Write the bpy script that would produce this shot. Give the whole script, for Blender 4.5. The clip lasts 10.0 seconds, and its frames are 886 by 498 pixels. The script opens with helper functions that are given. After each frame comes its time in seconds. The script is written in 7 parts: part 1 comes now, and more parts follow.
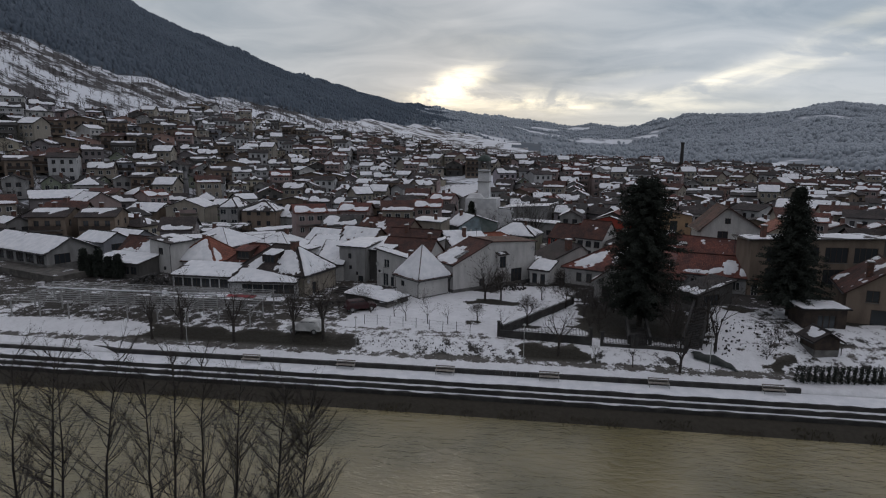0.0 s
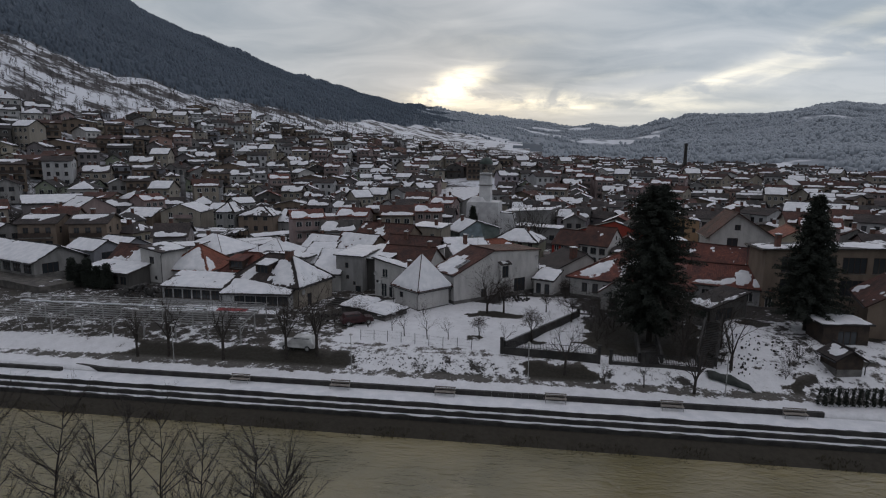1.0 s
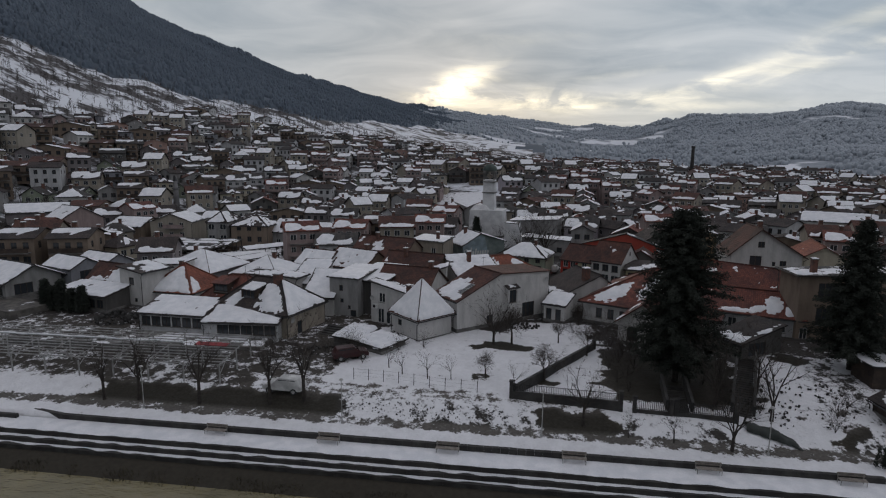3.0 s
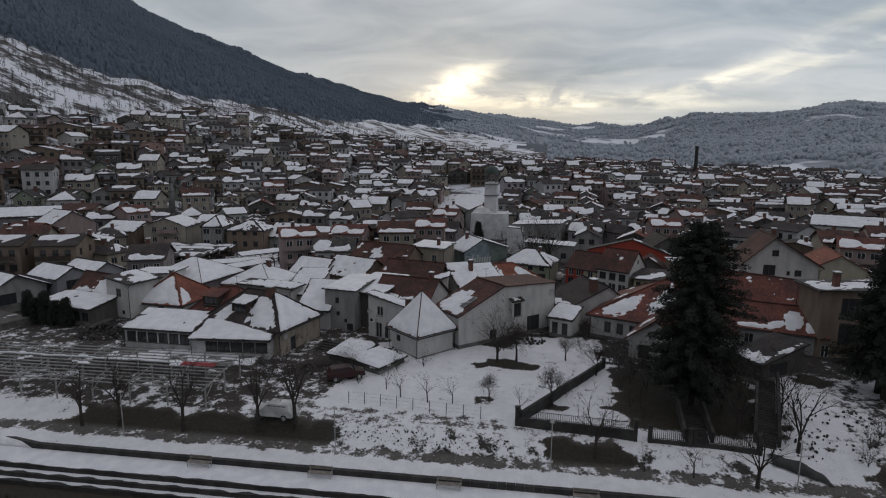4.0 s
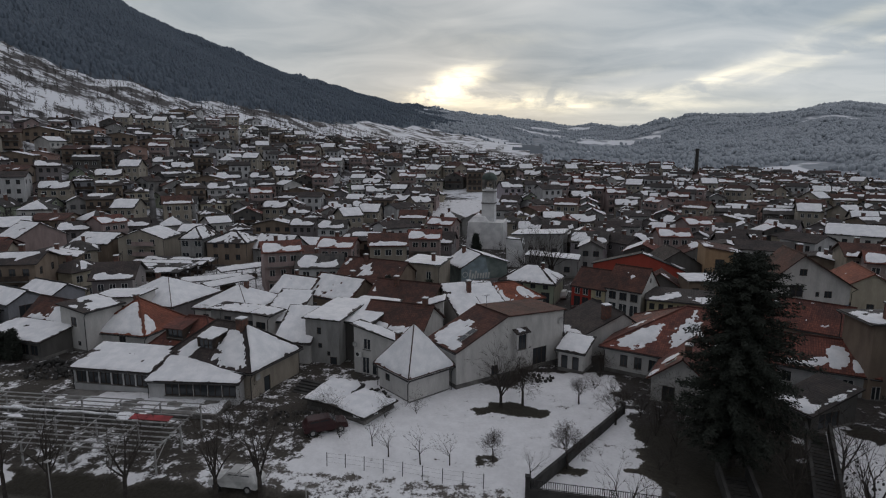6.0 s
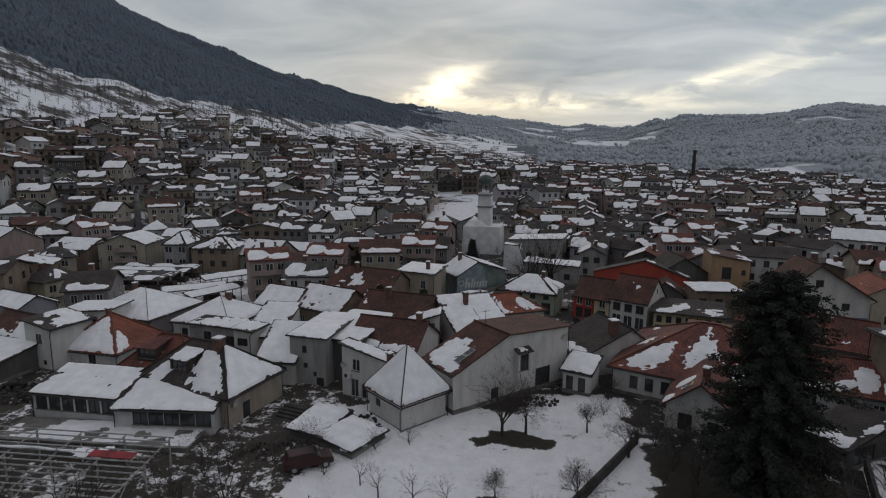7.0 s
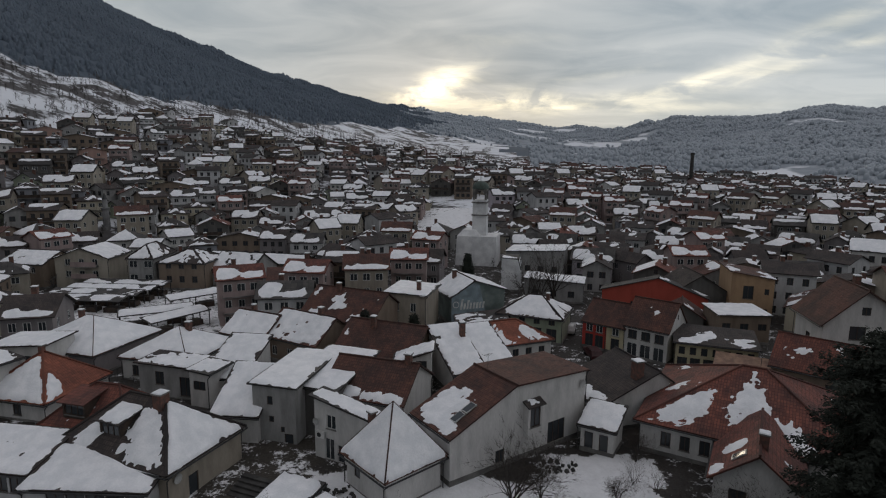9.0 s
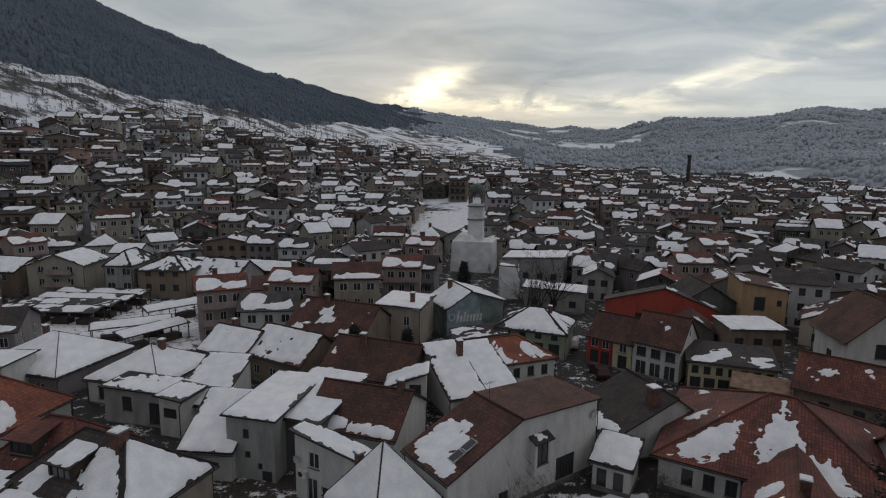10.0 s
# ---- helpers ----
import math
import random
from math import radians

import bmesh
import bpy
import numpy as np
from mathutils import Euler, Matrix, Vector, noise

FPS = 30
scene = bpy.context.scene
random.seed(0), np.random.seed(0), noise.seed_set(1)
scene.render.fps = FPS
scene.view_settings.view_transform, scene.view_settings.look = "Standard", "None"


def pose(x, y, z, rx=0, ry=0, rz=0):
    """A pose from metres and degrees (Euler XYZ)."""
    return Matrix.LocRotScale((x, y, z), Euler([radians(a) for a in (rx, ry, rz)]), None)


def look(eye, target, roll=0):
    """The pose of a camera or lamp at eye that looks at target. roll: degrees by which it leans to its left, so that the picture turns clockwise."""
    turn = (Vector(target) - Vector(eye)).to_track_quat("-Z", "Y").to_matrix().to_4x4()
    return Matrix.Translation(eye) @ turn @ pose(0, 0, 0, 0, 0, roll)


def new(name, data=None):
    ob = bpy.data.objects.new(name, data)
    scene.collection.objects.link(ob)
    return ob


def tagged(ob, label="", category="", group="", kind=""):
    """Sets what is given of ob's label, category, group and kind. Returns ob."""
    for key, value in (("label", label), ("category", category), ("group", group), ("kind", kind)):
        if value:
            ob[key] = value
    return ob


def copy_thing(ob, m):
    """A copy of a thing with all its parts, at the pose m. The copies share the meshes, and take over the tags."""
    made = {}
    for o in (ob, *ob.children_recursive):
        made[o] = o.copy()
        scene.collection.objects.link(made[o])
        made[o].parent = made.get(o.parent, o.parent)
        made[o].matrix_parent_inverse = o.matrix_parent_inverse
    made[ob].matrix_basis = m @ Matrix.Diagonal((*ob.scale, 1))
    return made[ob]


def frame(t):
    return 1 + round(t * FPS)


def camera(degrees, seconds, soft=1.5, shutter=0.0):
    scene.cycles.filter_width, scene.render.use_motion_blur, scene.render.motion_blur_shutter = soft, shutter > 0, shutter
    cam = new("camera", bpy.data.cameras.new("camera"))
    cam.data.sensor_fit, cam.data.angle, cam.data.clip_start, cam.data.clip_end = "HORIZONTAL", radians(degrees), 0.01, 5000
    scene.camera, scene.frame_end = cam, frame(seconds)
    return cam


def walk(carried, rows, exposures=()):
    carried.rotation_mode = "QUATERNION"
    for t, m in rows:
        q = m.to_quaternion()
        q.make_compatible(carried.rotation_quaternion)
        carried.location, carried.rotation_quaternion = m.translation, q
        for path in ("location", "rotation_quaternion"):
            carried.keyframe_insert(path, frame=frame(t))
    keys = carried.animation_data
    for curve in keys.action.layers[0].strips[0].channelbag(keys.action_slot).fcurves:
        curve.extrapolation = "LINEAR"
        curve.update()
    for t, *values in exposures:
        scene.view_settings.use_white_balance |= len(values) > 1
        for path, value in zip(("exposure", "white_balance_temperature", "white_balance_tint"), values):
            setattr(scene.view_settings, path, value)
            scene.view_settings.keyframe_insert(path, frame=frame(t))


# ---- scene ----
cam = camera(75.9, 10.0, 1.15)
PATH = [
    (0, (7.055, 4.815, 25.156), (6.791, 6.77, 24.829), 0.5),
    (0.5, (6.931, 6.548, 25.464), (6.665, 8.503, 25.138), 0.4),
    (1, (6.749, 8.192, 25.939), (6.48, 10.147, 25.613), 0.4),
    (1.5, (6.522, 9.799, 26.472), (6.251, 11.753, 26.145), 0.4),
    (2, (6.249, 11.479, 26.961), (5.977, 13.433, 26.634), 0.4),
    (2.5, (5.995, 13.327, 27.403), (5.721, 15.281, 27.077), 0.4),
    (4, (5.142, 19.082, 28.901), (4.864, 21.034, 28.569), 0.4),
    (4.5, (4.891, 21.116, 29.284), (4.611, 23.068, 28.951), 0.3),
    (5, (4.591, 23.244, 29.681), (4.314, 25.197, 29.347), 0.3),
    (5.5, (4.28, 25.469, 29.958), (4.009, 27.423, 29.627), 0.3),
    (7, (3.083, 32.965, 30.656), (2.841, 34.923, 30.328), 0.4),
    (7.5, (2.686, 35.587, 30.86), (2.451, 37.546, 30.533), 0.5),
    (8, (2.303, 38.203, 31.122), (2.075, 40.163, 30.796), 0.5),
    (8.5, (1.89, 40.922, 31.39), (1.67, 42.883, 31.064), 0.5),
    (9, (1.507, 43.629, 31.644), (1.296, 45.591, 31.318), 0.5),
    (9.5, (1.098, 46.298, 31.872), (0.898, 48.262, 31.547), 0.6),
    (10, (0.639, 49.063, 32.027), (0.451, 51.027, 31.703), 0.7),
]
walk(cam, [(t, look(eye, target, roll)) for t, eye, target, roll in PATH],
     exposures=[(0.0, 0.0, 6340, 11), (4.5, 0.0, 6460, 10), (10.0, 0.0, 6600, 8.5)])

# ---- world, sun and sky ----
SUN_AZ, SUN_EL = radians(-7.4), radians(8.2)   # azimuth from +y towards +x
sun_dir = Vector((math.sin(SUN_AZ) * math.cos(SUN_EL), math.cos(SUN_AZ) * math.cos(SUN_EL), math.sin(SUN_EL)))


def links(tree, *pairs):
    for a, b in pairs:
        tree.links.new(a, b)


def build_world():
    world = bpy.data.worlds.new("winter_sky")
    scene.world = world
    world.use_nodes = True
    nt = world.node_tree
    nt.nodes.clear()
    N = nt.nodes.new
    out, bg = N("ShaderNodeOutputWorld"), N("ShaderNodeBackground")
    sky = N("ShaderNodeTexSky")
    sky.sky_type, sky.sun_disc = "NISHITA", False
    sky.sun_elevation, sky.sun_rotation = SUN_EL, SUN_AZ
    tex = N("ShaderNodeTexCoord")
    sep = N("ShaderNodeSeparateXYZ")
    links(nt, (tex.outputs["Generated"], sep.inputs[0]))

    def math_node(op, a, b=None, clamp=False):
        n = N("ShaderNodeMath")
        n.operation, n.use_clamp = op, clamp
        for k, v in ((0, a), (1, b)):
            if v is None:
                continue
            if isinstance(v, (int, float)):
                n.inputs[k].default_value = v
            else:
                nt.links.new(v, n.inputs[k])
        return n.outputs[0]

    up = math_node("ADD", math_node("MAXIMUM", sep.outputs[2], 0.0), 0.13)
    px = math_node("DIVIDE", sep.outputs[0], up)
    py = math_node("DIVIDE", sep.outputs[1], up)
    comb = N("ShaderNodeCombineXYZ")
    links(nt, (px, comb.inputs[0]), (py, comb.inputs[1]))

    def layer(scale, stretch, detail, distort, shift, turn=-0.5):
        mp = N("ShaderNodeMapping")
        mp.inputs["Rotation"].default_value = (0, 0, turn)
        mp.inputs["Scale"].default_value = (scale, scale * stretch, 1)
        mp.inputs["Location"].default_value = shift
        nz = N("ShaderNodeTexNoise")
        nz.inputs["Scale"].default_value = 1.0
        nz.inputs["Detail"].default_value = detail
        nz.inputs["Roughness"].default_value = 0.55
        nz.inputs["Distortion"].default_value = distort
        links(nt, (comb.outputs[0], mp.inputs[0]), (mp.outputs[0], nz.inputs["Vector"]))
        return nz.outputs["Fac"]

    big = layer(0.40, 1.5, 3, 0.6, (1.3, 0.7, 0))
    fine = layer(1.4, 1.5, 6, 1.0, (4.1, 2.2, 3))
    mix = math_node("ADD", math_node("MULTIPLY", big, 0.62), math_node("MULTIPLY", fine, 0.38))

    ramp = N("ShaderNodeValToRGB")
    ramp.color_ramp.elements[0].position, ramp.color_ramp.elements[0].color = 0.38, (0.262, 0.315, 0.365, 1)
    ramp.color_ramp.elements[1].position, ramp.color_ramp.elements[1].color = 0.60, (0.475, 0.505, 0.53, 1)
    links(nt, (mix, ramp.inputs[0]))

    # glow round the hidden sun
    dot = N("ShaderNodeVectorMath")
    dot.operation = "DOT_PRODUCT"
    dot.inputs[1].default_value = sun_dir
    links(nt, (tex.outputs["Generated"], dot.inputs[0]))
    side = N("ShaderNodeVectorMath")
    side.operation = "DOT_PRODUCT"
    side.inputs[1].default_value = (math.cos(SUN_AZ), -math.sin(SUN_AZ), 0)
    links(nt, (tex.outputs["Generated"], side.inputs[0]))
    ahead = math_node("GREATER_THAN", dot.outputs["Value"], 0.0)

    def glow(da, de, across, high):
        """A soft patch of light, wider than it is high, in radians round the sun."""
        p = math_node("DIVIDE", math_node("SUBTRACT", side.outputs["Value"], da), across)
        q = math_node("DIVIDE", math_node("SUBTRACT", sep.outputs[2], sun_dir.z + de), high)
        r2 = math_node("ADD", math_node("MULTIPLY", p, p), math_node("MULTIPLY", q, q))
        return math_node("MULTIPLY", math_node("POWER", 2.718, math_node("MULTIPLY", r2, -1.0)), ahead)

    def streak(cx, cz, across, high, slope):
        """A long bright tear in the cloud, rising to one side."""
        dx = math_node("SUBTRACT", sep.outputs[0], cx)
        p = math_node("DIVIDE", dx, across)
        q = math_node("DIVIDE", math_node("SUBTRACT", math_node("SUBTRACT", sep.outputs[2], cz), math_node("MULTIPLY", dx, slope)), high)
        r2 = math_node("ADD", math_node("MULTIPLY", p, p), math_node("MULTIPLY", q, q))
        return math_node("MULTIPLY", math_node("POWER", 2.718, math_node("MULTIPLY", r2, -1.0)), ahead)

    gap = N("ShaderNodeMapRange")
    gap.inputs["From Min"].default_value, gap.inputs["From Max"].default_value = 0.43, 0.62
    gap.clamp = True
    links(nt, (layer(2.3, 1.6, 7, 0.9, (7.3, 1.2, 0), -0.35), gap.inputs["Value"]))
    gaps = gap.outputs["Result"]
    puff = N("ShaderNodeTexNoise")
    turn = N("ShaderNodeMapping")
    turn.inputs["Scale"].default_value, turn.inputs["Rotation"].default_value = (10, 10, 24), (0, radians(-14), 0)
    puff.inputs["Scale"].default_value, puff.inputs["Detail"].default_value, puff.inputs["Roughness"].default_value, puff.inputs["Distortion"].default_value = 1.0, 6, 0.6, 0.6
    links(nt, (tex.outputs["Generated"], turn.inputs[0]), (turn.outputs[0], puff.inputs["Vector"]))
    torn = N("ShaderNodeMapRange")
    torn.inputs["From Min"].default_value, torn.inputs["From Max"].default_value = 0.38, 0.58
    links(nt, (puff.outputs["Fac"], torn.inputs["Value"]))
    veil = math_node("ADD", math_node("MULTIPLY", torn.outputs["Result"], math_node("ADD", math_node("MULTIPLY", gaps, 0.5), 0.5)), 0.05)
    amount = math_node("MULTIPLY", streak(0.06, 0.066, 0.40, 0.034, 0.0), 0.13)
    for cx, cz, across, high, slope, much in ((-0.122, 0.113, 0.055, 0.021, 0.34, 1.9), (-0.150, 0.100, 0.035, 0.013, 0.2, 0.5), (-0.050, 0.092, 0.080, 0.016, 0.05, 0.9), (0.055, 0.088, 0.060, 0.014, 0.0, 0.8),
                                              (0.235, 0.100, 0.13, 0.012, 0.12, 0.40), (0.31, 0.124, 0.10, 0.008, 0.26, 0.26), (0.17, 0.132, 0.09, 0.007, 0.10, 0.16), (0.22, 0.078, 0.14, 0.008, 0.0, 0.26), (0.43, 0.176, 0.15, 0.015, 0.46, 0.30),
                                              (0.40, 0.132, 0.13, 0.010, 0.31, 0.34), (-0.02, 0.185, 0.10, 0.012, 0.05, 0.10)):
        amount = math_node("ADD", amount, math_node("MULTIPLY", math_node("MULTIPLY", streak(cx, cz, across, high, slope), veil), much))
    warm = N("ShaderNodeMix")
    warm.data_type, warm.blend_type = "RGBA", "ADD"
    warm.inputs["B"].default_value = (1.0, 0.83, 0.50, 1)
    links(nt, (amount, warm.inputs["Factor"]), (ramp.outputs[0], warm.inputs["A"]))

    # an overcast sky is brighter overhead than at the horizon, and duller away from the low sun
    lift = N("ShaderNodeVectorMath")
    lift.operation = "SCALE"
    links(nt, (warm.outputs["Result"], lift.inputs[0]), (math_node("ADD", math_node("MULTIPLY", sep.outputs[0], 0.22), math_node("ADD", math_node("MULTIPLY", math_node("MAXIMUM", sep.outputs[2], 0.0), 0.26), math_node("ADD", math_node("MULTIPLY", math_node("MINIMUM", sep.outputs[1], 0.0), 0.34), 1.01))), lift.inputs["Scale"]))

    # high above, the cloud is a little warmer than at the horizon
    high = N("ShaderNodeMapRange")
    high.inputs["From Min"].default_value, high.inputs["From Max"].default_value = 0.22, 0.6
    links(nt, (sep.outputs[2], high.inputs["Value"]))
    dome = N("ShaderNodeMix")
    dome.data_type, dome.blend_type = "RGBA", "MULTIPLY"
    dome.inputs["B"].default_value = (1.10, 0.99, 0.985, 1)
    links(nt, (high.outputs["Result"], dome.inputs["Factor"]), (lift.outputs[0], dome.inputs["A"]))

    # thin blue between the clouds
    blue = N("ShaderNodeMix")
    blue.data_type, blue.blend_type = "RGBA", "ADD"
    blue.inputs["Factor"].default_value = 0.004
    links(nt, (dome.outputs["Result"], blue.inputs["A"]), (sky.outputs[0], blue.inputs["B"]),
          (blue.outputs["Result"], bg.inputs["Color"]), (bg.outputs[0], out.inputs[0]))
    bg.inputs["Strength"].default_value = 1.0


build_world()
sun = new("sun", bpy.data.lights.new("sun", "SUN"))
sun.data.energy, sun.data.angle, sun.data.color = 0.35, radians(14), (1.0, 0.86, 0.68)
sun.matrix_world = look(sun_dir * 100, (0, 0, 0))


# ---- materials ----
def material(name, base, rough=0.8, second=None, scale=1.0, fine=12.0, bump=0.3, bump_scale=None, metal=0.0, contrast=(0.4, 0.62),
             island=0.0, spec=0.4, coords="Object", uneven=0.25, stretch=None):
    """A surface with broad stains, fine grain and relief."""
    m = bpy.data.materials.new(name)
    m.use_nodes = True
    nt = m.node_tree
    b = nt.nodes["Principled BSDF"]
    N = nt.nodes.new
    tc = N("ShaderNodeTexCoord")
    src = tc.outputs[coords]
    if stretch:
        mp = N("ShaderNodeMapping")
        mp.inputs["Scale"].default_value = stretch
        links(nt, (src, mp.inputs[0]))
        src = mp.outputs[0]
    n1, n2 = N("ShaderNodeTexNoise"), N("ShaderNodeTexNoise")
    n1.inputs["Scale"].default_value, n1.inputs["Detail"].default_value = scale, 5
    n2.inputs["Scale"].default_value, n2.inputs["Detail"].default_value = fine, 3
    links(nt, (src, n1.inputs["Vector"]), (src, n2.inputs["Vector"]))
    r = N("ShaderNodeValToRGB")
    r.color_ramp.elements[0].position, r.color_ramp.elements[1].position = contrast
    second = second or tuple(c * 0.62 for c in base)
    r.color_ramp.elements[0].color, r.color_ramp.elements[1].color = (*second, 1), (*base, 1)
    links(nt, (n1.outputs["Fac"], r.inputs[0]))
    g = N("ShaderNodeMapRange")
    g.inputs["To Min"].default_value, g.inputs["To Max"].default_value = 1 - uneven, 1 + uneven
    links(nt, (n2.outputs["Fac"], g.inputs["Value"]))
    value = g.outputs["Result"]
    if island:
        oi, ge = N("ShaderNodeObjectInfo"), N("ShaderNodeNewGeometry")
        a = N("ShaderNodeMath")
        a.operation = "ADD"
        f = N("ShaderNodeMath")
        f.operation = "FRACT"
        k = N("ShaderNodeMapRange")
        k.inputs["To Min"].default_value, k.inputs["To Max"].default_value = 1 - island, 1 + island
        mu = N("ShaderNodeMath")
        mu.operation = "MULTIPLY"
        links(nt, (oi.outputs["Random"], a.inputs[0]), (ge.outputs["Random Per Island"], a.inputs[1]), (a.outputs[0], f.inputs[0]),
              (f.outputs[0], k.inputs["Value"]), (k.outputs["Result"], mu.inputs[0]), (value, mu.inputs[1]))
        value = mu.outputs[0]
    mx = N("ShaderNodeVectorMath")
    mx.operation = "SCALE"
    links(nt, (r.outputs[0], mx.inputs[0]), (value, mx.inputs["Scale"]), (mx.outputs[0], b.inputs["Base Color"]))
    b.inputs["Roughness"].default_value, b.inputs["Metallic"].default_value = rough, metal
    b.inputs["Specular IOR Level"].default_value = spec
    if bump:
        bp = N("ShaderNodeBump")
        bp.inputs["Strength"].default_value, bp.inputs["Distance"].default_value = bump, 0.05
        links(nt, (n2.outputs["Fac"], bp.inputs["Height"]), (bp.outputs[0], b.inputs["Normal"]))
    return m


def tile_material(name, base, second, width=0.24, row=0.36):
    """Clay roof tiles laid in courses, over the roof's own coordinates in metres."""
    m = material(name, base, 0.82, second, 0.45, 7.0, 0.0, contrast=(0.36, 0.6), island=0.1)
    nt = m.node_tree
    b = nt.nodes["Principled BSDF"]
    N = nt.nodes.new
    uv = N("ShaderNodeUVMap")
    br = N("ShaderNodeTexBrick")
    br.inputs["Scale"].default_value = 1.0
    br.offset = 0.0
    br.inputs["Brick Width"].default_value, br.inputs["Row Height"].default_value = width, row
    br.inputs["Mortar Size"].default_value, br.inputs["Mortar Smooth"].default_value = 0.035, 0.6
    br.inputs["Color1"].default_value, br.inputs["Color2"].default_value = (1.28, 1.24, 1.2, 1), (0.74, 0.75, 0.78, 1)
    br.inputs["Mortar"].default_value = (0.55, 0.55, 0.55, 1)
    old = b.inputs["Base Color"].links[0].from_socket
    mu = N("ShaderNodeVectorMath")
    mu.operation = "MULTIPLY"
    bp = N("ShaderNodeBump")
    bp.invert = True
    bp.inputs["Strength"].default_value, bp.inputs["Distance"].default_value = 0.7, 0.06
    links(nt, (uv.outputs[0], br.inputs["Vector"]), (old, mu.inputs[0]), (br.outputs["Color"], mu.inputs[1]),
          (mu.outputs[0], b.inputs["Base Color"]), (br.outputs["Fac"], bp.inputs["Height"]), (bp.outputs[0], b.inputs["Normal"]))
    return m


def ground_material(name, snow, soil, where, width, scale, fine_scale, rough=0.85, stretch=(1, 1, 1)):
    """Snow lying in patches over soil, grass or paving."""
    m = bpy.data.materials.new(name)
    m.use_nodes = True
    nt = m.node_tree
    b = nt.nodes["Principled BSDF"]
    N = nt.nodes.new
    tc = N("ShaderNodeTexCoord")
    mp = N("ShaderNodeMapping")
    mp.inputs["Scale"].default_value = stretch
    links(nt, (tc.outputs["Object"], mp.inputs[0]))
    n1, n2, n3 = (N("ShaderNodeTexNoise") for _ in range(3))
    for n, s, d in ((n1, scale, 6), (n2, fine_scale, 4), (n3, scale * 0.23, 2)):
        n.inputs["Scale"].default_value, n.inputs["Detail"].default_value = s, d
        links(nt, (mp.outputs[0], n.inputs["Vector"]))
    add = N("ShaderNodeMath")
    add.operation = "MULTIPLY_ADD"
    add.inputs[1].default_value = 0.45
    add2 = N("ShaderNodeMath")
    add2.operation = "MULTIPLY_ADD"
    add2.inputs[1].default_value = 0.55
    links(nt, (n2.outputs["Fac"], add.inputs[0]), (n1.outputs["Fac"], add.inputs[2]), (n3.outputs["Fac"], add2.inputs[0]), (add.outputs[0], add2.inputs[2]))
    r = N("ShaderNodeMapRange")
    r.inputs["From Min"].default_value, r.inputs["From Max"].default_value = where - width, where + width
    links(nt, (add2.outputs[0], r.inputs["Value"]))
    dark = N("ShaderNodeValToRGB")
    dark.color_ramp.elements[0].color, dark.color_ramp.elements[1].color = (*[c * 0.55 for c in soil], 1), (*[c * 1.3 for c in soil], 1)
    links(nt, (n2.outputs["Fac"], dark.inputs[0]))
    sn = N("ShaderNodeValToRGB")
    sn.color_ramp.elements[0].position, sn.color_ramp.elements[1].position = 0.3, 0.6
    sn.color_ramp.elements[0].color, sn.color_ramp.elements[1].color = (*[c * 0.84 for c in snow], 1), (*snow, 1)
    links(nt, (n1.outputs["Fac"], sn.inputs[0]))
    mx = N("ShaderNodeMix")
    mx.data_type = "RGBA"
    links(nt, (r.outputs["Result"], mx.inputs["Factor"]), (dark.outputs[0], mx.inputs["A"]), (sn.outputs[0], mx.inputs["B"]),
          (mx.outputs["Result"], b.inputs["Base Color"]))
    b.inputs["Roughness"].default_value = rough
    b.inputs["Specular IOR Level"].default_value = 0.25
    bp = N("ShaderNodeBump")
    bp.inputs["Strength"].default_value, bp.inputs["Distance"].default_value = 0.8, 0.16
    links(nt, (add.outputs[0], bp.inputs["Height"]), (bp.outputs[0], b.inputs["Normal"]))
    return m


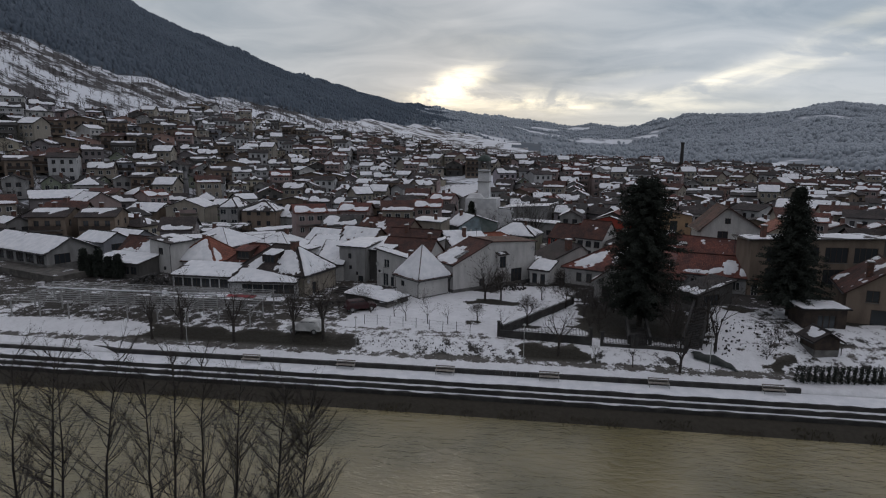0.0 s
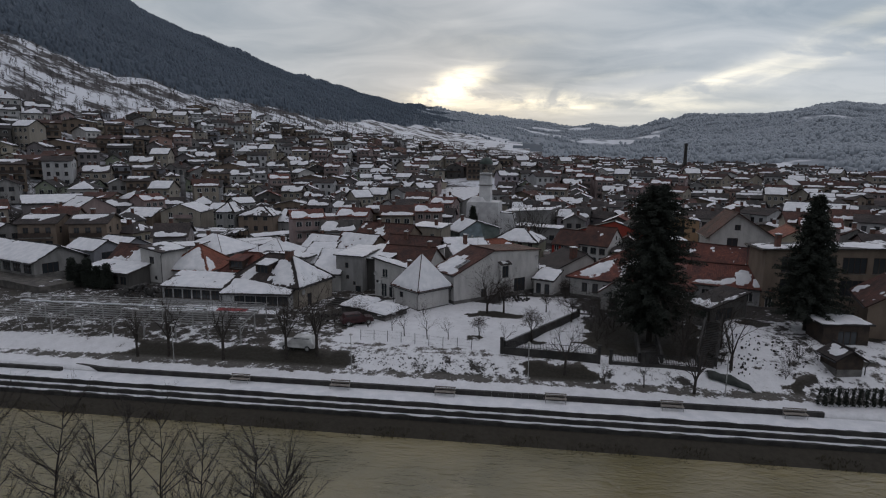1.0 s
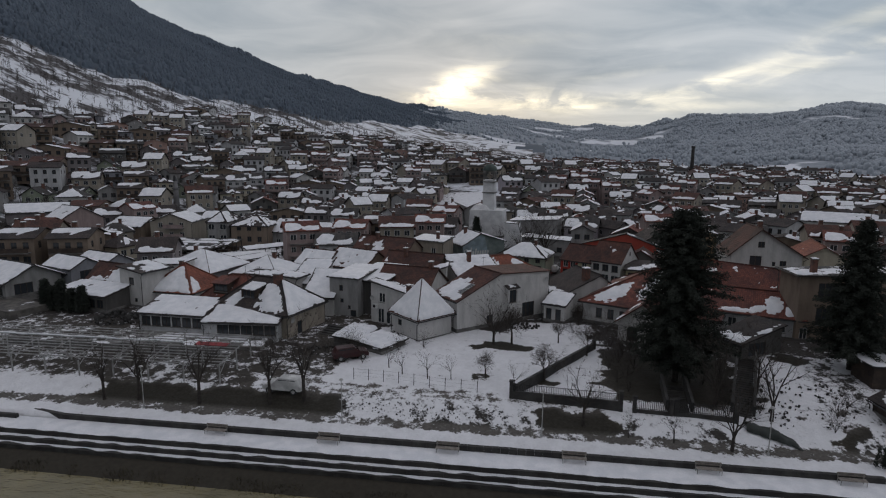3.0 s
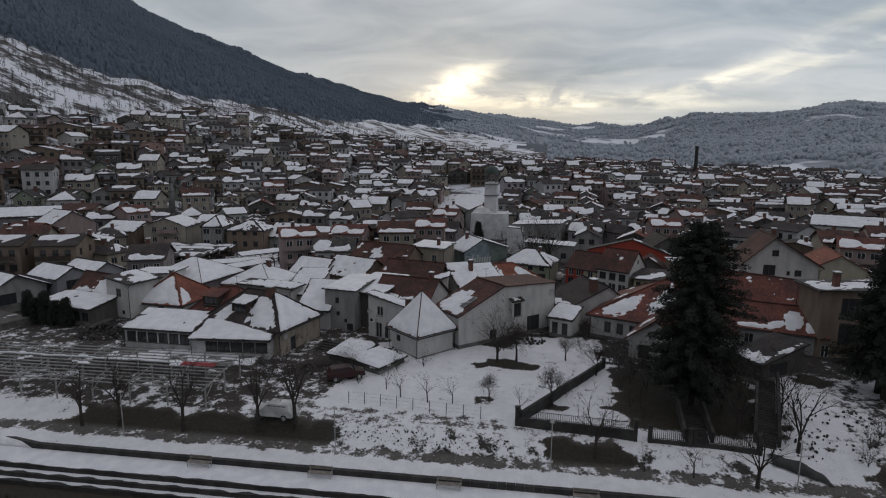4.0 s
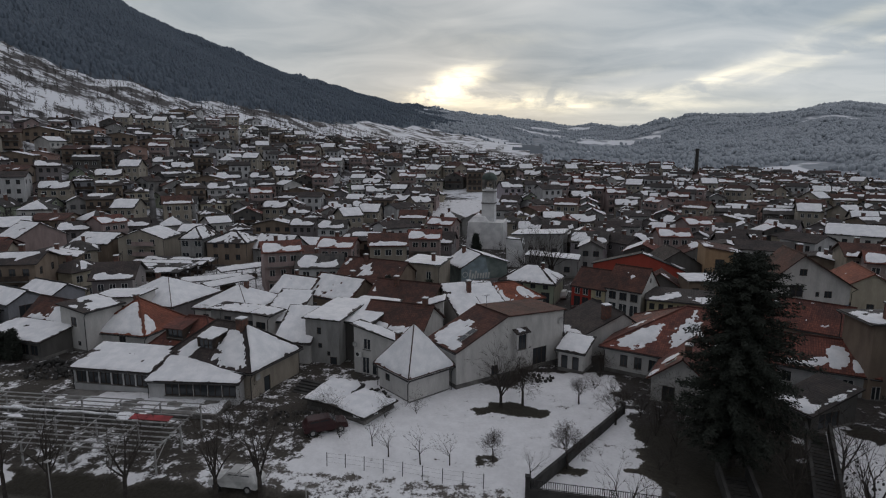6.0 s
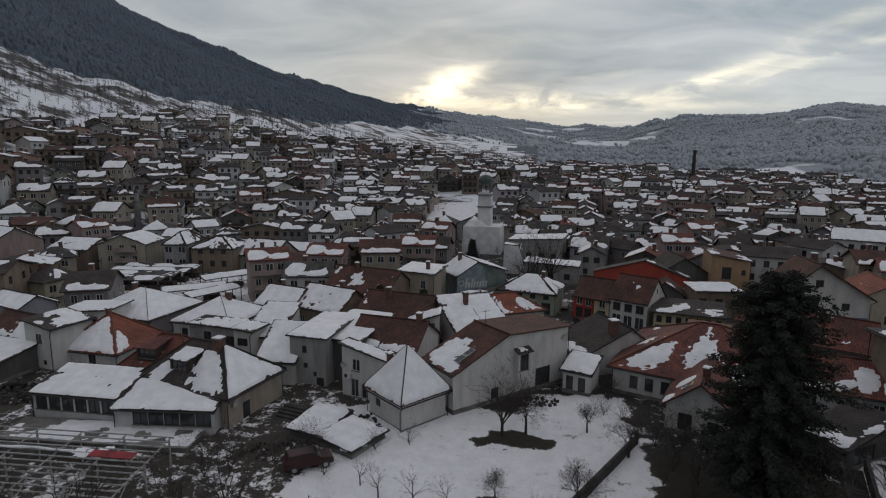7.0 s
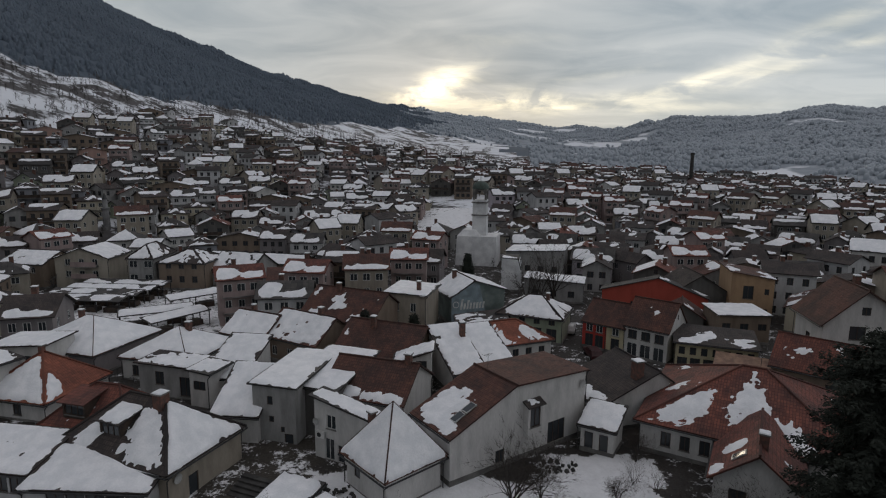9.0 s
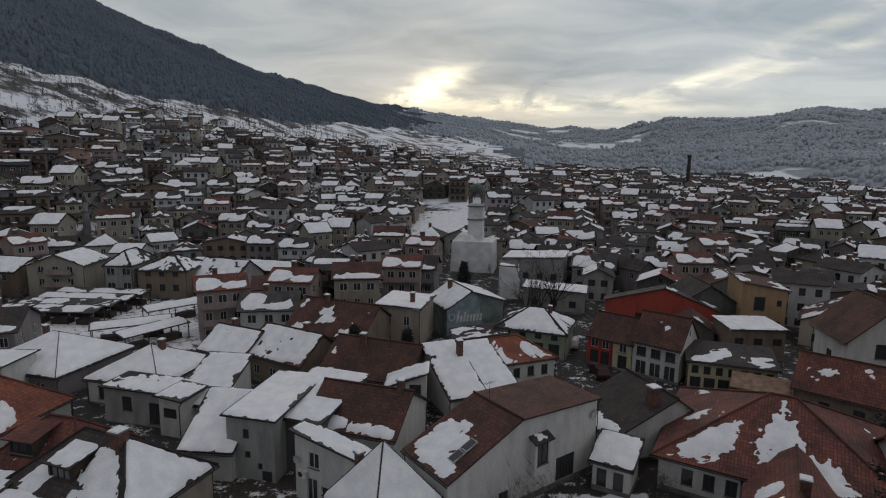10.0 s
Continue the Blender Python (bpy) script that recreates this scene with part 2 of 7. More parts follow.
def mixed_ground():
    """Snow over soil; the ground carries the soil's colour and how bare it lies."""
    m = bpy.data.materials.new("snow_over_soil")
    m.use_nodes = True
    nt = m.node_tree
    b = nt.nodes["Principled BSDF"]
    N = nt.nodes.new
    tc, at = N("ShaderNodeTexCoord"), N("ShaderNodeAttribute")
    at.attribute_name = "soil"

    def noise_at(scale, detail):
        n = N("ShaderNodeTexNoise")
        n.inputs["Scale"].default_value, n.inputs["Detail"].default_value, n.inputs["Roughness"].default_value = scale, detail, 0.6
        links(nt, (tc.outputs["Object"], n.inputs["Vector"]))
        return n.outputs["Fac"]

    def op(kind, p, q, r=None):
        n = N("ShaderNodeMath")
        n.operation = kind
        for k, v in enumerate((p, q, r)):
            if v is None:
                continue
            if isinstance(v, (int, float)):
                n.inputs[k].default_value = v
            else:
                nt.links.new(v, n.inputs[k])
        return n.outputs[0]

    n1, n2, n3 = noise_at(0.9, 6), noise_at(4.2, 5), noise_at(0.2, 2)
    total = op("MULTIPLY_ADD", n2, 0.50, op("MULTIPLY_ADD", n3, 0.5, n1))
    cover = op("MULTIPLY_ADD", op("SUBTRACT", total, at.outputs["Alpha"]), 9.0, 0.5)
    r = N("ShaderNodeMapRange")
    links(nt, (cover, r.inputs["Value"]))
    dark = N("ShaderNodeVectorMath")
    dark.operation = "SCALE"
    links(nt, (at.outputs["Color"], dark.inputs[0]), (op("MULTIPLY_ADD", n2, 1.5, 0.2), dark.inputs["Scale"]))
    sn = N("ShaderNodeValToRGB")
    sn.color_ramp.elements[0].position, sn.color_ramp.elements[1].position = 0.3, 0.62
    sn.color_ramp.elements[0].color, sn.color_ramp.elements[1].color = (*[c * 0.80 for c in SNOW_RGB], 1), (*SNOW_RGB, 1)
    links(nt, (op("MULTIPLY_ADD", n2, 0.35, op("MULTIPLY", n1, 0.65)), sn.inputs[0]))
    mx = N("ShaderNodeMix")
    mx.data_type = "RGBA"
    bp = N("ShaderNodeBump")
    bp.inputs["Strength"].default_value, bp.inputs["Distance"].default_value = 0.9, 0.16
    links(nt, (r.outputs["Result"], mx.inputs["Factor"]), (dark.outputs[0], mx.inputs["A"]), (sn.outputs[0], mx.inputs["B"]),
          (mx.outputs["Result"], b.inputs["Base Color"]), (total, bp.inputs["Height"]), (bp.outputs[0], b.inputs["Normal"]))
    b.inputs["Roughness"].default_value, b.inputs["Specular IOR Level"].default_value = 0.8, 0.25
    return m


SNOW_RGB = (0.76, 0.765, 0.785)
M_SNOW = material("roof_snow", SNOW_RGB, 0.7, (0.66, 0.675, 0.70), 0.9, 7.0, 0.7, uneven=0.10, spec=0.2)
M_NEAR = mixed_ground()
M_BANK = ground_material("muddy_river_bank", SNOW_RGB, (0.042, 0.037, 0.028), 1.36, 0.03, 0.55, 2.4)
M_HILL = ground_material("snowy_hillside_scrub", (0.70, 0.72, 0.76), (0.085, 0.080, 0.080), 1.01, 0.05, 0.06, 0.4, stretch=(0.8, 1.3, 1))
M_MEADOW = ground_material("snowy_meadow", (0.70, 0.72, 0.76), (0.085, 0.080, 0.080), 0.96, 0.06, 0.05, 0.28)
# forest floor and far hill: bluish haze of distance mixed into the colours
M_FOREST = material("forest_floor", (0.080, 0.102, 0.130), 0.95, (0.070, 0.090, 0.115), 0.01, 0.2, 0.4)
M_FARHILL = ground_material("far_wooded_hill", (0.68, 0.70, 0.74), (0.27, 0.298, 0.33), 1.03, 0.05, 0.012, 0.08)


def far_open(x, y):
    """How open the far woods are at a place: meadows above 1.35."""
    return math.sin(0.013 * x + 1.7 * math.sin(0.008 * y)) + math.sin(0.019 * y + 2.1 * math.sin(0.010 * x) + 1.0)


def open_meadows(m):
    """Let the snow of a ground material lie on the meadows alone."""
    nt = m.node_tree
    N = nt.nodes.new
    tc, sep, nz = N("ShaderNodeTexCoord"), N("ShaderNodeSeparateXYZ"), N("ShaderNodeTexNoise")
    nz.inputs["Scale"].default_value, nz.inputs["Detail"].default_value = 0.016, 6
    links(nt, (tc.outputs["Object"], sep.inputs[0]), (tc.outputs["Object"], nz.inputs["Vector"]))

    def op(kind, *values):
        n = N("ShaderNodeMath")
        n.operation = kind
        for k, v in enumerate(values):
            if isinstance(v, (int, float)):
                n.inputs[k].default_value = v
            else:
                nt.links.new(v, n.inputs[k])
        return n.outputs[0]

    x, y = sep.outputs[0], sep.outputs[1]
    g1 = op("SINE", op("MULTIPLY_ADD", x, 0.013, op("MULTIPLY", op("SINE", op("MULTIPLY", y, 0.008)), 1.7)))
    g2 = op("SINE", op("ADD", op("MULTIPLY_ADD", y, 0.019, op("MULTIPLY", op("SINE", op("MULTIPLY", x, 0.010)), 2.1)), 1.0))
    g = op("ADD", op("ADD", g1, g2), op("MULTIPLY", op("SUBTRACT", nz.outputs["Fac"], 0.5), 4.2))
    r = N("ShaderNodeMapRange")
    r.inputs["From Min"].default_value, r.inputs["From Max"].default_value = 1.5, 1.75
    mix = next(n for n in nt.nodes if n.bl_idname == "ShaderNodeMix")
    links(nt, (g, r.inputs["Value"]), (r.outputs["Result"], mix.inputs["Factor"]))


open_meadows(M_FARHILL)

PLASTER = {k: material("plaster_" + k, c, 0.9, tuple(v * s for v in c), 0.75, 7.0, 0.15, contrast=(0.30, 0.58), uneven=0.16, stretch=(1.3, 1.3, 0.38)) for k, c, s in (
    ("white", (0.50, 0.49, 0.475), 0.76), ("grey", (0.28, 0.275, 0.27), 0.66), ("cream", (0.40, 0.36, 0.285), 0.78), ("yellow", (0.44, 0.39, 0.26), 0.75),
    ("beige", (0.30, 0.265, 0.22), 0.7), ("brown", (0.20, 0.155, 0.12), 0.7), ("pink", (0.36, 0.24, 0.205), 0.75), ("orange", (0.34, 0.225, 0.135), 0.8),
    ("red", (0.36, 0.045, 0.035), 0.8), ("green", (0.26, 0.29, 0.22), 0.75), ("blue", (0.20, 0.26, 0.32), 0.75), ("dark", (0.10, 0.095, 0.09), 0.7),
    # slate to lilac: plasters greyed with the haze of the far town
    ("barn", (0.34, 0.062, 0.042), 0.82), ("slate", (0.245, 0.25, 0.275), 0.75), ("umber", (0.20, 0.182, 0.185), 0.75), ("clay", (0.285, 0.22, 0.21), 0.75),
    ("chalk", (0.45, 0.45, 0.455), 0.75), ("sand", (0.31, 0.28, 0.235), 0.78), ("lilac", (0.33, 0.30, 0.325), 0.78))}
TILE = {"red": tile_material("clay_tile_red", (0.165, 0.058, 0.042), (0.085, 0.038, 0.032)),
        "orange": tile_material("clay_tile_orange", (0.25, 0.085, 0.052), (0.17, 0.06, 0.04)),
        "brown": tile_material("clay_tile_brown", (0.105, 0.046, 0.034), (0.055, 0.03, 0.025)),
        "dark": tile_material("clay_tile_dark", (0.055, 0.043, 0.04), (0.03, 0.026, 0.025)),
        "grey": tile_material("fibre_sheet_grey", (0.062, 0.058, 0.056), (0.035, 0.034, 0.033), 0.9, 1.1)}
M_FRAME_W = material("white_window_frame", (0.62, 0.62, 0.60), 0.5, uneven=0.05, bump=0.0)
M_FRAME_B = material("brown_window_frame", (0.06, 0.04, 0.03), 0.55, uneven=0.1, bump=0.0)
M_BRICK = material("chimney_brick", (0.15, 0.07, 0.052), 0.9, (0.08, 0.05, 0.042), 3.0, 14, 0.4)
M_CONCRETE = material("weathered_concrete", (0.19, 0.183, 0.172), 0.9, (0.10, 0.096, 0.092), 0.7, 12, 0.4)
M_DARKSTONE = material("dark_wet_stone", (0.050, 0.048, 0.045), 0.8, (0.026, 0.025, 0.024), 0.9, 8, 0.6)
M_STONE = material("pale_stone", (0.66, 0.66, 0.66), 0.85, (0.52, 0.52, 0.53), 0.5, 5, 0.3)
M_METAL = material("painted_steel", (0.42, 0.42, 0.41), 0.45, metal=0.3, bump=0.0)
M_DARKMETAL = material("dark_steel", (0.05, 0.05, 0.052), 0.5, metal=0.5, bump=0.0)
M_WOOD = material("dark_timber", (0.056, 0.039, 0.029), 0.8, (0.03, 0.022, 0.018), 1.5, 14, 0.4)
M_PALEWOOD = material("grey_weathered_timber", (0.28, 0.255, 0.225), 0.8, (0.18, 0.16, 0.14), 2, 18, 0.4)
M_BARK = material("bark", (0.055, 0.046, 0.040), 0.95, (0.03, 0.026, 0.023), 3, 18, 0.6)
M_TWIG = material("twigs", (0.052, 0.041, 0.033), 0.9, bump=0.0)
M_NEEDLE = material("conifer_needles", (0.048, 0.054, 0.046), 0.95, (0.036, 0.041, 0.035), 0.5, 6, 0.0, island=0.2, spec=0.05)
# crowns paled and blued: the haze of distance is painted into their colour
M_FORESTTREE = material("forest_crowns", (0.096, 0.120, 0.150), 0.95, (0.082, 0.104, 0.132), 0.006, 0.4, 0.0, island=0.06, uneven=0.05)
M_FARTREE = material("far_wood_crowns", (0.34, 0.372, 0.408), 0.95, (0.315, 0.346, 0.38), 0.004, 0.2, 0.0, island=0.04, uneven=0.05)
M_SCRUB = material("bare_scrub", (0.085, 0.077, 0.073), 0.95, (0.06, 0.055, 0.053), 0.05, 0.5, 0.0, island=0.3)


def glass_material():
    m = bpy.data.materials.new("window_glass")
    m.use_nodes = True
    b = m.node_tree.nodes["Principled BSDF"]
    b.inputs["Base Color"].default_value = (0.035, 0.04, 0.045, 1)
    b.inputs["Roughness"].default_value, b.inputs["IOR"].default_value = 0.06, 1.5
    b.inputs["Specular IOR Level"].default_value = 0.5
    return m


def water_material():
    m = bpy.data.materials.new("muddy_green_river")
    m.use_nodes = True
    nt = m.node_tree
    b = nt.nodes["Principled BSDF"]
    N = nt.nodes.new
    tc, mp, n1, n2, n3, add, bp = (N("ShaderNode" + k) for k in ("TexCoord", "Mapping", "TexNoise", "TexNoise", "TexNoise", "Math", "Bump"))
    mp.inputs["Scale"].default_value = (0.55, 1.5, 1)
    n1.inputs["Scale"].default_value, n1.inputs["Detail"].default_value, n1.inputs["Distortion"].default_value = 1.2, 4, 0.8
    n2.inputs["Scale"].default_value, n2.inputs["Detail"].default_value = 4.5, 3
    n3.inputs["Scale"].default_value, n3.inputs["Detail"].default_value = 0.09, 3
    add.operation = "MULTIPLY_ADD"
    add.inputs[1].default_value = 0.35
    bp.inputs["Strength"].default_value, bp.inputs["Distance"].default_value = 1.0, 0.13
    r = N("ShaderNodeValToRGB")
    r.color_ramp.elements[0].position, r.color_ramp.elements[1].position = 0.35, 0.65
    r.color_ramp.elements[0].color, r.color_ramp.elements[1].color = (0.118, 0.103, 0.048, 1), (0.235, 0.196, 0.102, 1)
    links(nt, (tc.outputs["Object"], mp.inputs[0]), (mp.outputs[0], n1.inputs["Vector"]), (mp.outputs[0], n2.inputs["Vector"]),
          (tc.outputs["Object"], n3.inputs["Vector"]), (n3.outputs["Fac"], r.inputs[0]), (r.outputs[0], b.inputs["Base Color"]),
          (n2.outputs["Fac"], add.inputs[0]), (n1.outputs["Fac"], add.inputs[2]), (add.outputs[0], bp.inputs["Height"]), (bp.outputs[0], b.inputs["Normal"]))
    b.inputs["Roughness"].default_value, b.inputs["IOR"].default_value, b.inputs["Specular IOR Level"].default_value = 0.05, 1.45, 1.0
    return m


M_GLASS, M_WATER = glass_material(), water_material()


# ---- mesh helpers ----
def finish(name, bm, mats, parent=None, smooth=False):
    me = bpy.data.meshes.new(name)
    bm.to_mesh(me)
    bm.free()
    for m in mats if isinstance(mats, (list, tuple)) else [mats]:
        me.materials.append(m)
    if smooth:
        me.shade_smooth()
    ob = new(name, me)
    if parent:
        ob.parent = parent
    return ob


def part(name, bm, mat, parent, label="", smooth=False):
    ob = finish(name, bm, mat, parent, smooth)
    return tagged(ob, label) if label else ob


def raw(name, verts, faces, mats, parent=None, index=None, smooth=False):
    me = bpy.data.meshes.new(name)
    me.from_pydata(verts, [], faces)
    for m in mats if isinstance(mats, (list, tuple)) else [mats]:
        me.materials.append(m)
    if index is not None:
        me.polygons.foreach_set("material_index", np.asarray(index, dtype=np.int32))
    if smooth:
        me.shade_smooth()
    me.update()
    ob = new(name, me)
    if parent:
        ob.parent = parent
    return ob


def thing(name, m, label, category, group="", kind=""):
    e = new(name)
    e.empty_display_size = 0.3
    e.matrix_basis = m
    return tagged(e, label, category, group, kind)


def quad(bm, pts, mi=0):
    f = bm.faces.new([bm.verts.new(p) for p in pts])
    f.material_index = mi
    return f


def box(bm, x0, x1, y0, y1, z0, z1, mi=0, taper=0.0):
    """A box, narrowed by taper metres at its top."""
    t = taper
    v = [bm.verts.new(p) for p in ((x0, y0, z0), (x1, y0, z0), (x1, y1, z0), (x0, y1, z0),
                                   (x0 + t, y0 + t, z1), (x1 - t, y0 + t, z1), (x1 - t, y1 - t, z1), (x0 + t, y1 - t, z1))]
    for a in ((3, 2, 1, 0), (4, 5, 6, 7), (0, 1, 5, 4), (1, 2, 6, 5), (2, 3, 7, 6), (3, 0, 4, 7)):
        bm.faces.new([v[i] for i in a]).material_index = mi
    return v


def beam(bm, a, b, r, sides=5, r2=None, mi=0):
    """A round bar from a to b."""
    a, b = Vector(a), Vector(b)
    r2 = r if r2 is None else r2
    d = (b - a).normalized()
    u = d.orthogonal().normalized()
    w = d.cross(u)
    ring = []
    for p, q in ((a, r), (b, r2)):
        ring.append([bm.verts.new(p + q * (math.cos(6.2832 * i / sides) * u + math.sin(6.2832 * i / sides) * w)) for i in range(sides)])
    for i in range(sides):
        j = (i + 1) % sides
        bm.faces.new((ring[0][i], ring[0][j], ring[1][j], ring[1][i])).material_index = mi
    bm.faces.new(ring[0][::-1]).material_index = mi
    bm.faces.new(ring[1]).material_index = mi


def slab(bm, a, b, c, d, thick, mi=0):
    """A roof plane: a, b along the eave, c, d above b and a. The top carries its own coordinates in metres."""
    a, b, c, d = (Vector(p) for p in (a, b, c, d))
    n = (b - a).cross((c + d) / 2 - a).normalized()
    uvl = bm.loops.layers.uv.verify()
    tri = (c - d).length < 1e-4
    pts = [a, b, c] if tri else [a, b, c, d]
    top = [bm.verts.new(p) for p in pts]
    low = [bm.verts.new(p - n * thick) for p in pts]
    f = bm.faces.new(top)
    f.material_index = mi
    e = (b - a).normalized()
    s = n.cross(e)
    for l in f.loops:
        q = l.vert.co - a
        l[uvl].uv = (q.dot(e), q.dot(s))
    bm.faces.new(low[::-1]).material_index = mi
    k = len(pts)
    for i in range(k):
        j = (i + 1) % k
        bm.faces.new((top[i], low[i], low[j], top[j])).material_index = mi


def snow_on(bm, a, b, c, d, cover, seed, thick=0.13, cell=0.4, closed=False):
    """A blanket of snow on a roof plane, melted off in uneven patches; cover 0 to 1; closed: it runs on over hips and ridge."""
    a, b, c, d = (Vector(p) for p in (a, b, c, d))
    n = (b - a).cross((c + d) / 2 - a).normalized()
    wide, deep = max((b - a).length, (c - d).length), ((c + d) / 2 - (a + b) / 2).length
    nu, nv = max(2, int(wide / cell)), max(2, int(deep / cell))
    nu, nv = min(nu, 80), min(nv, 54)
    spots = cover if isinstance(cover, list) else None
    bias = 0.0 if spots else (cover - 0.5) * 2.0
    keep, mask = {}, {}
    for j in range(nv + 1):
        for i in range(nu + 1):
            u, v = i / nu, j / nv
            p = a.lerp(b, u).lerp(d.lerp(c, u), v)
            q = Vector((p.x * 0.33 + seed * 3.1, p.y * 0.33 - seed * 1.7, p.z * 0.33))
            k = bias + 1.05 * noise.noise(q) + 0.5 * noise.noise(q * 3.7) + 0.25 * noise.noise(q * 9.0)
            if spots:
                k = 0.9 * max(1 - math.hypot((u - su) / ru, (v - sv) / rv) for su, sv, ru, rv in spots) + 0.42 * noise.noise(q * 3.7) + 0.36 * noise.noise(q * 9.0)
            wide_v = (b - a).length * (1 - v) + (c - d).length * v
            rim = min(v * deep, (1 - v) * deep * 1.6, u * wide_v * 0.8, (1 - u) * wide_v * 0.8)
            rim = v * deep if closed else rim
            k -= 1.5 * max(0.0, 1 - rim / (0.28 + 0.30 * max(0.0, noise.noise(q * 4.3)) + 0.40 * max(0.0, noise.noise(q * 9.7 + Vector((3, 1, 7)))))) if cell < 1 else 0.5 * max(0.0, 1 - rim / 0.6)
            mask[i, j] = k
            o = thick * max(-0.5, min(1.0, k * 2.2)) * (1 + 0.35 * noise.noise(q * 2.3))
            keep[i, j] = p + n * o
    vert = {}

    def get(i, j):
        if (i, j) not in vert:
            vert[i, j] = bm.verts.new(keep[i, j])
        return vert[i, j]

    used = set()
    for j in range(nv):
        for i in range(nu):
            cell_keys = ((i, j), (i + 1, j), (i + 1, j + 1), (i, j + 1))
            if max(mask[k] for k in cell_keys) > 0:
                pts = []
                for k in cell_keys:
                    w = get(*k)
                    if all((w.co - o.co).length > 1e-4 for o in pts):
                        pts.append(w)
                if len(pts) > 2:
                    bm.faces.new(pts).smooth = True
                    used.add((i, j))
    edge = [((i, 0), (i + 1, 0), (i, 0)) for i in range(nu)] + [((i + 1, nv), (i, nv), (i, nv - 1)) for i in range(nu)]
    edge += [((0, j + 1), (0, j), (0, j)) for j in range(nv)] + [((nu, j), (nu, j + 1), (nu - 1, j)) for j in range(nv)]
    for p, q, own in edge:
        if own in used and mask[p] > -0.2 and mask[q] > -0.2 and (keep[p] - keep[q]).length > 1e-3:
            v1, v2 = get(*p), get(*q)
            quad(bm, (v1.co, v1.co - n * thick * 1.05, v2.co - n * thick * 1.05, v2.co))


def panel(bm, top, holes, place, depth=0.16, mi=0, levels=()):
    """A wall panel with real openings. top: the (x, z) points of its upper edge; holes: (x0, x1, z0, z1); place(x, z, inward)."""
    xs = sorted({p[0] for p in top} | {x for h in holes for x in h[:2]})

    def height(x):
        for (x0, z0), (x1, z1) in zip(top, top[1:]):
            if x0 - 1e-6 <= x <= x1 + 1e-6:
                return z0 + (z1 - z0) * (x - x0) / max(x1 - x0, 1e-6)
        return top[-1][1]

    for a, b in zip(xs, xs[1:]):
        if b - a < 1e-4:
            continue
        mid = (a + b) / 2
        open_spans = [h[2:] for h in holes if h[0] < mid < h[1]]
        rims = sorted({round(z, 4) for z in levels} | {round(z, 4) for h in holes for z in h[2:]})
        z = 0.0
        for r in rims:
            if r <= z + 1e-3 or r >= min(height(a), height(b)) - 1e-3:
                continue
            if not any(lo < (z + r) / 2 < hi for lo, hi in open_spans):
                quad(bm, (place(a, z, 0), place(b, z, 0), place(b, r, 0), place(a, r, 0)), mi)
            z = r
        if not any(lo < z + 0.002 < hi for lo, hi in open_spans):
            quad(bm, (place(a, z, 0), place(b, z, 0), place(b, height(b), 0), place(a, height(a), 0)), mi)
    for x0, x1, z0, z1 in holes:
        ring = ((x0, z0), (x1, z0), (x1, z1), (x0, z1))
        for (p, q), (r, s) in zip(ring, ring[1:] + ring[:1]):
            quad(bm, (place(p, q, 0), place(p, q, depth), place(r, s, depth), place(r, s, 0)), mi)


WINDOW_MESH = {}


def window_mesh(w, h, style):
    key = (round(w, 2), round(h, 2), style)
    if key in WINDOW_MESH:
        return WINDOW_MESH[key]
    fr, pa = bmesh.new(), bmesh.new()
    t = 0.07
    n = 1 if w < 0.85 or style == "door" else max(2, round(w / 0.75))
    bars = [-w / 2 + t / 2, w / 2 - t / 2] + [-w / 2 + w * i / n for i in range(1, n)]
    xs = sorted(c + e for c in bars for e in (-t / 2, t / 2))
    zs = (0, t, h - t, h)
    nx = len(xs) - 1
    solid = {(i, j) for i in range(nx) for j in range(3) if j != 1 or i % 2 == 0}
    vert = {}

    def corner(i, j, k):
        if (i, j, k) not in vert:
            vert[i, j, k] = fr.verts.new((xs[i], 0.05 + 0.07 * k, zs[j]))
        return vert[i, j, k]

    for i, j in solid:
        fr.faces.new([corner(*q, 0) for q in ((i, j), (i + 1, j), (i + 1, j + 1), (i, j + 1))])
        fr.faces.new([corner(*q, 1) for q in ((i, j), (i, j + 1), (i + 1, j + 1), (i + 1, j))])
        for di, dj, p, q in ((0, -1, (i, j), (i + 1, j)), (1, 0, (i + 1, j), (i + 1, j + 1)), (0, 1, (i + 1, j + 1), (i, j + 1)), (-1, 0, (i, j + 1), (i, j))):
            if (i + di, j + dj) not in solid:
                fr.faces.new((corner(*p, 0), corner(*p, 1), corner(*q, 1), corner(*q, 0)))
    box(pa, -w / 2 + t / 2, w / 2 - t / 2, 0.085, 0.10, t / 2, h - t / 2)
    si = bmesh.new()
    box(si, -w / 2 - 0.06, w / 2 + 0.06, -0.08, 0.12, -0.07, 0.0)
    meshes = []
    for bm, nm, mat in ((fr, "window_frame", M_FRAME_B if style in ("brown", "door") else M_FRAME_W), (pa, "pane", M_GLASS), (si, "sill", M_CONCRETE)):
        me = bpy.data.meshes.new(nm)
        bm.to_mesh(me)
        bm.free()
        me.materials.append(mat)
        meshes.append(me)
    WINDOW_MESH[key] = meshes
    return meshes


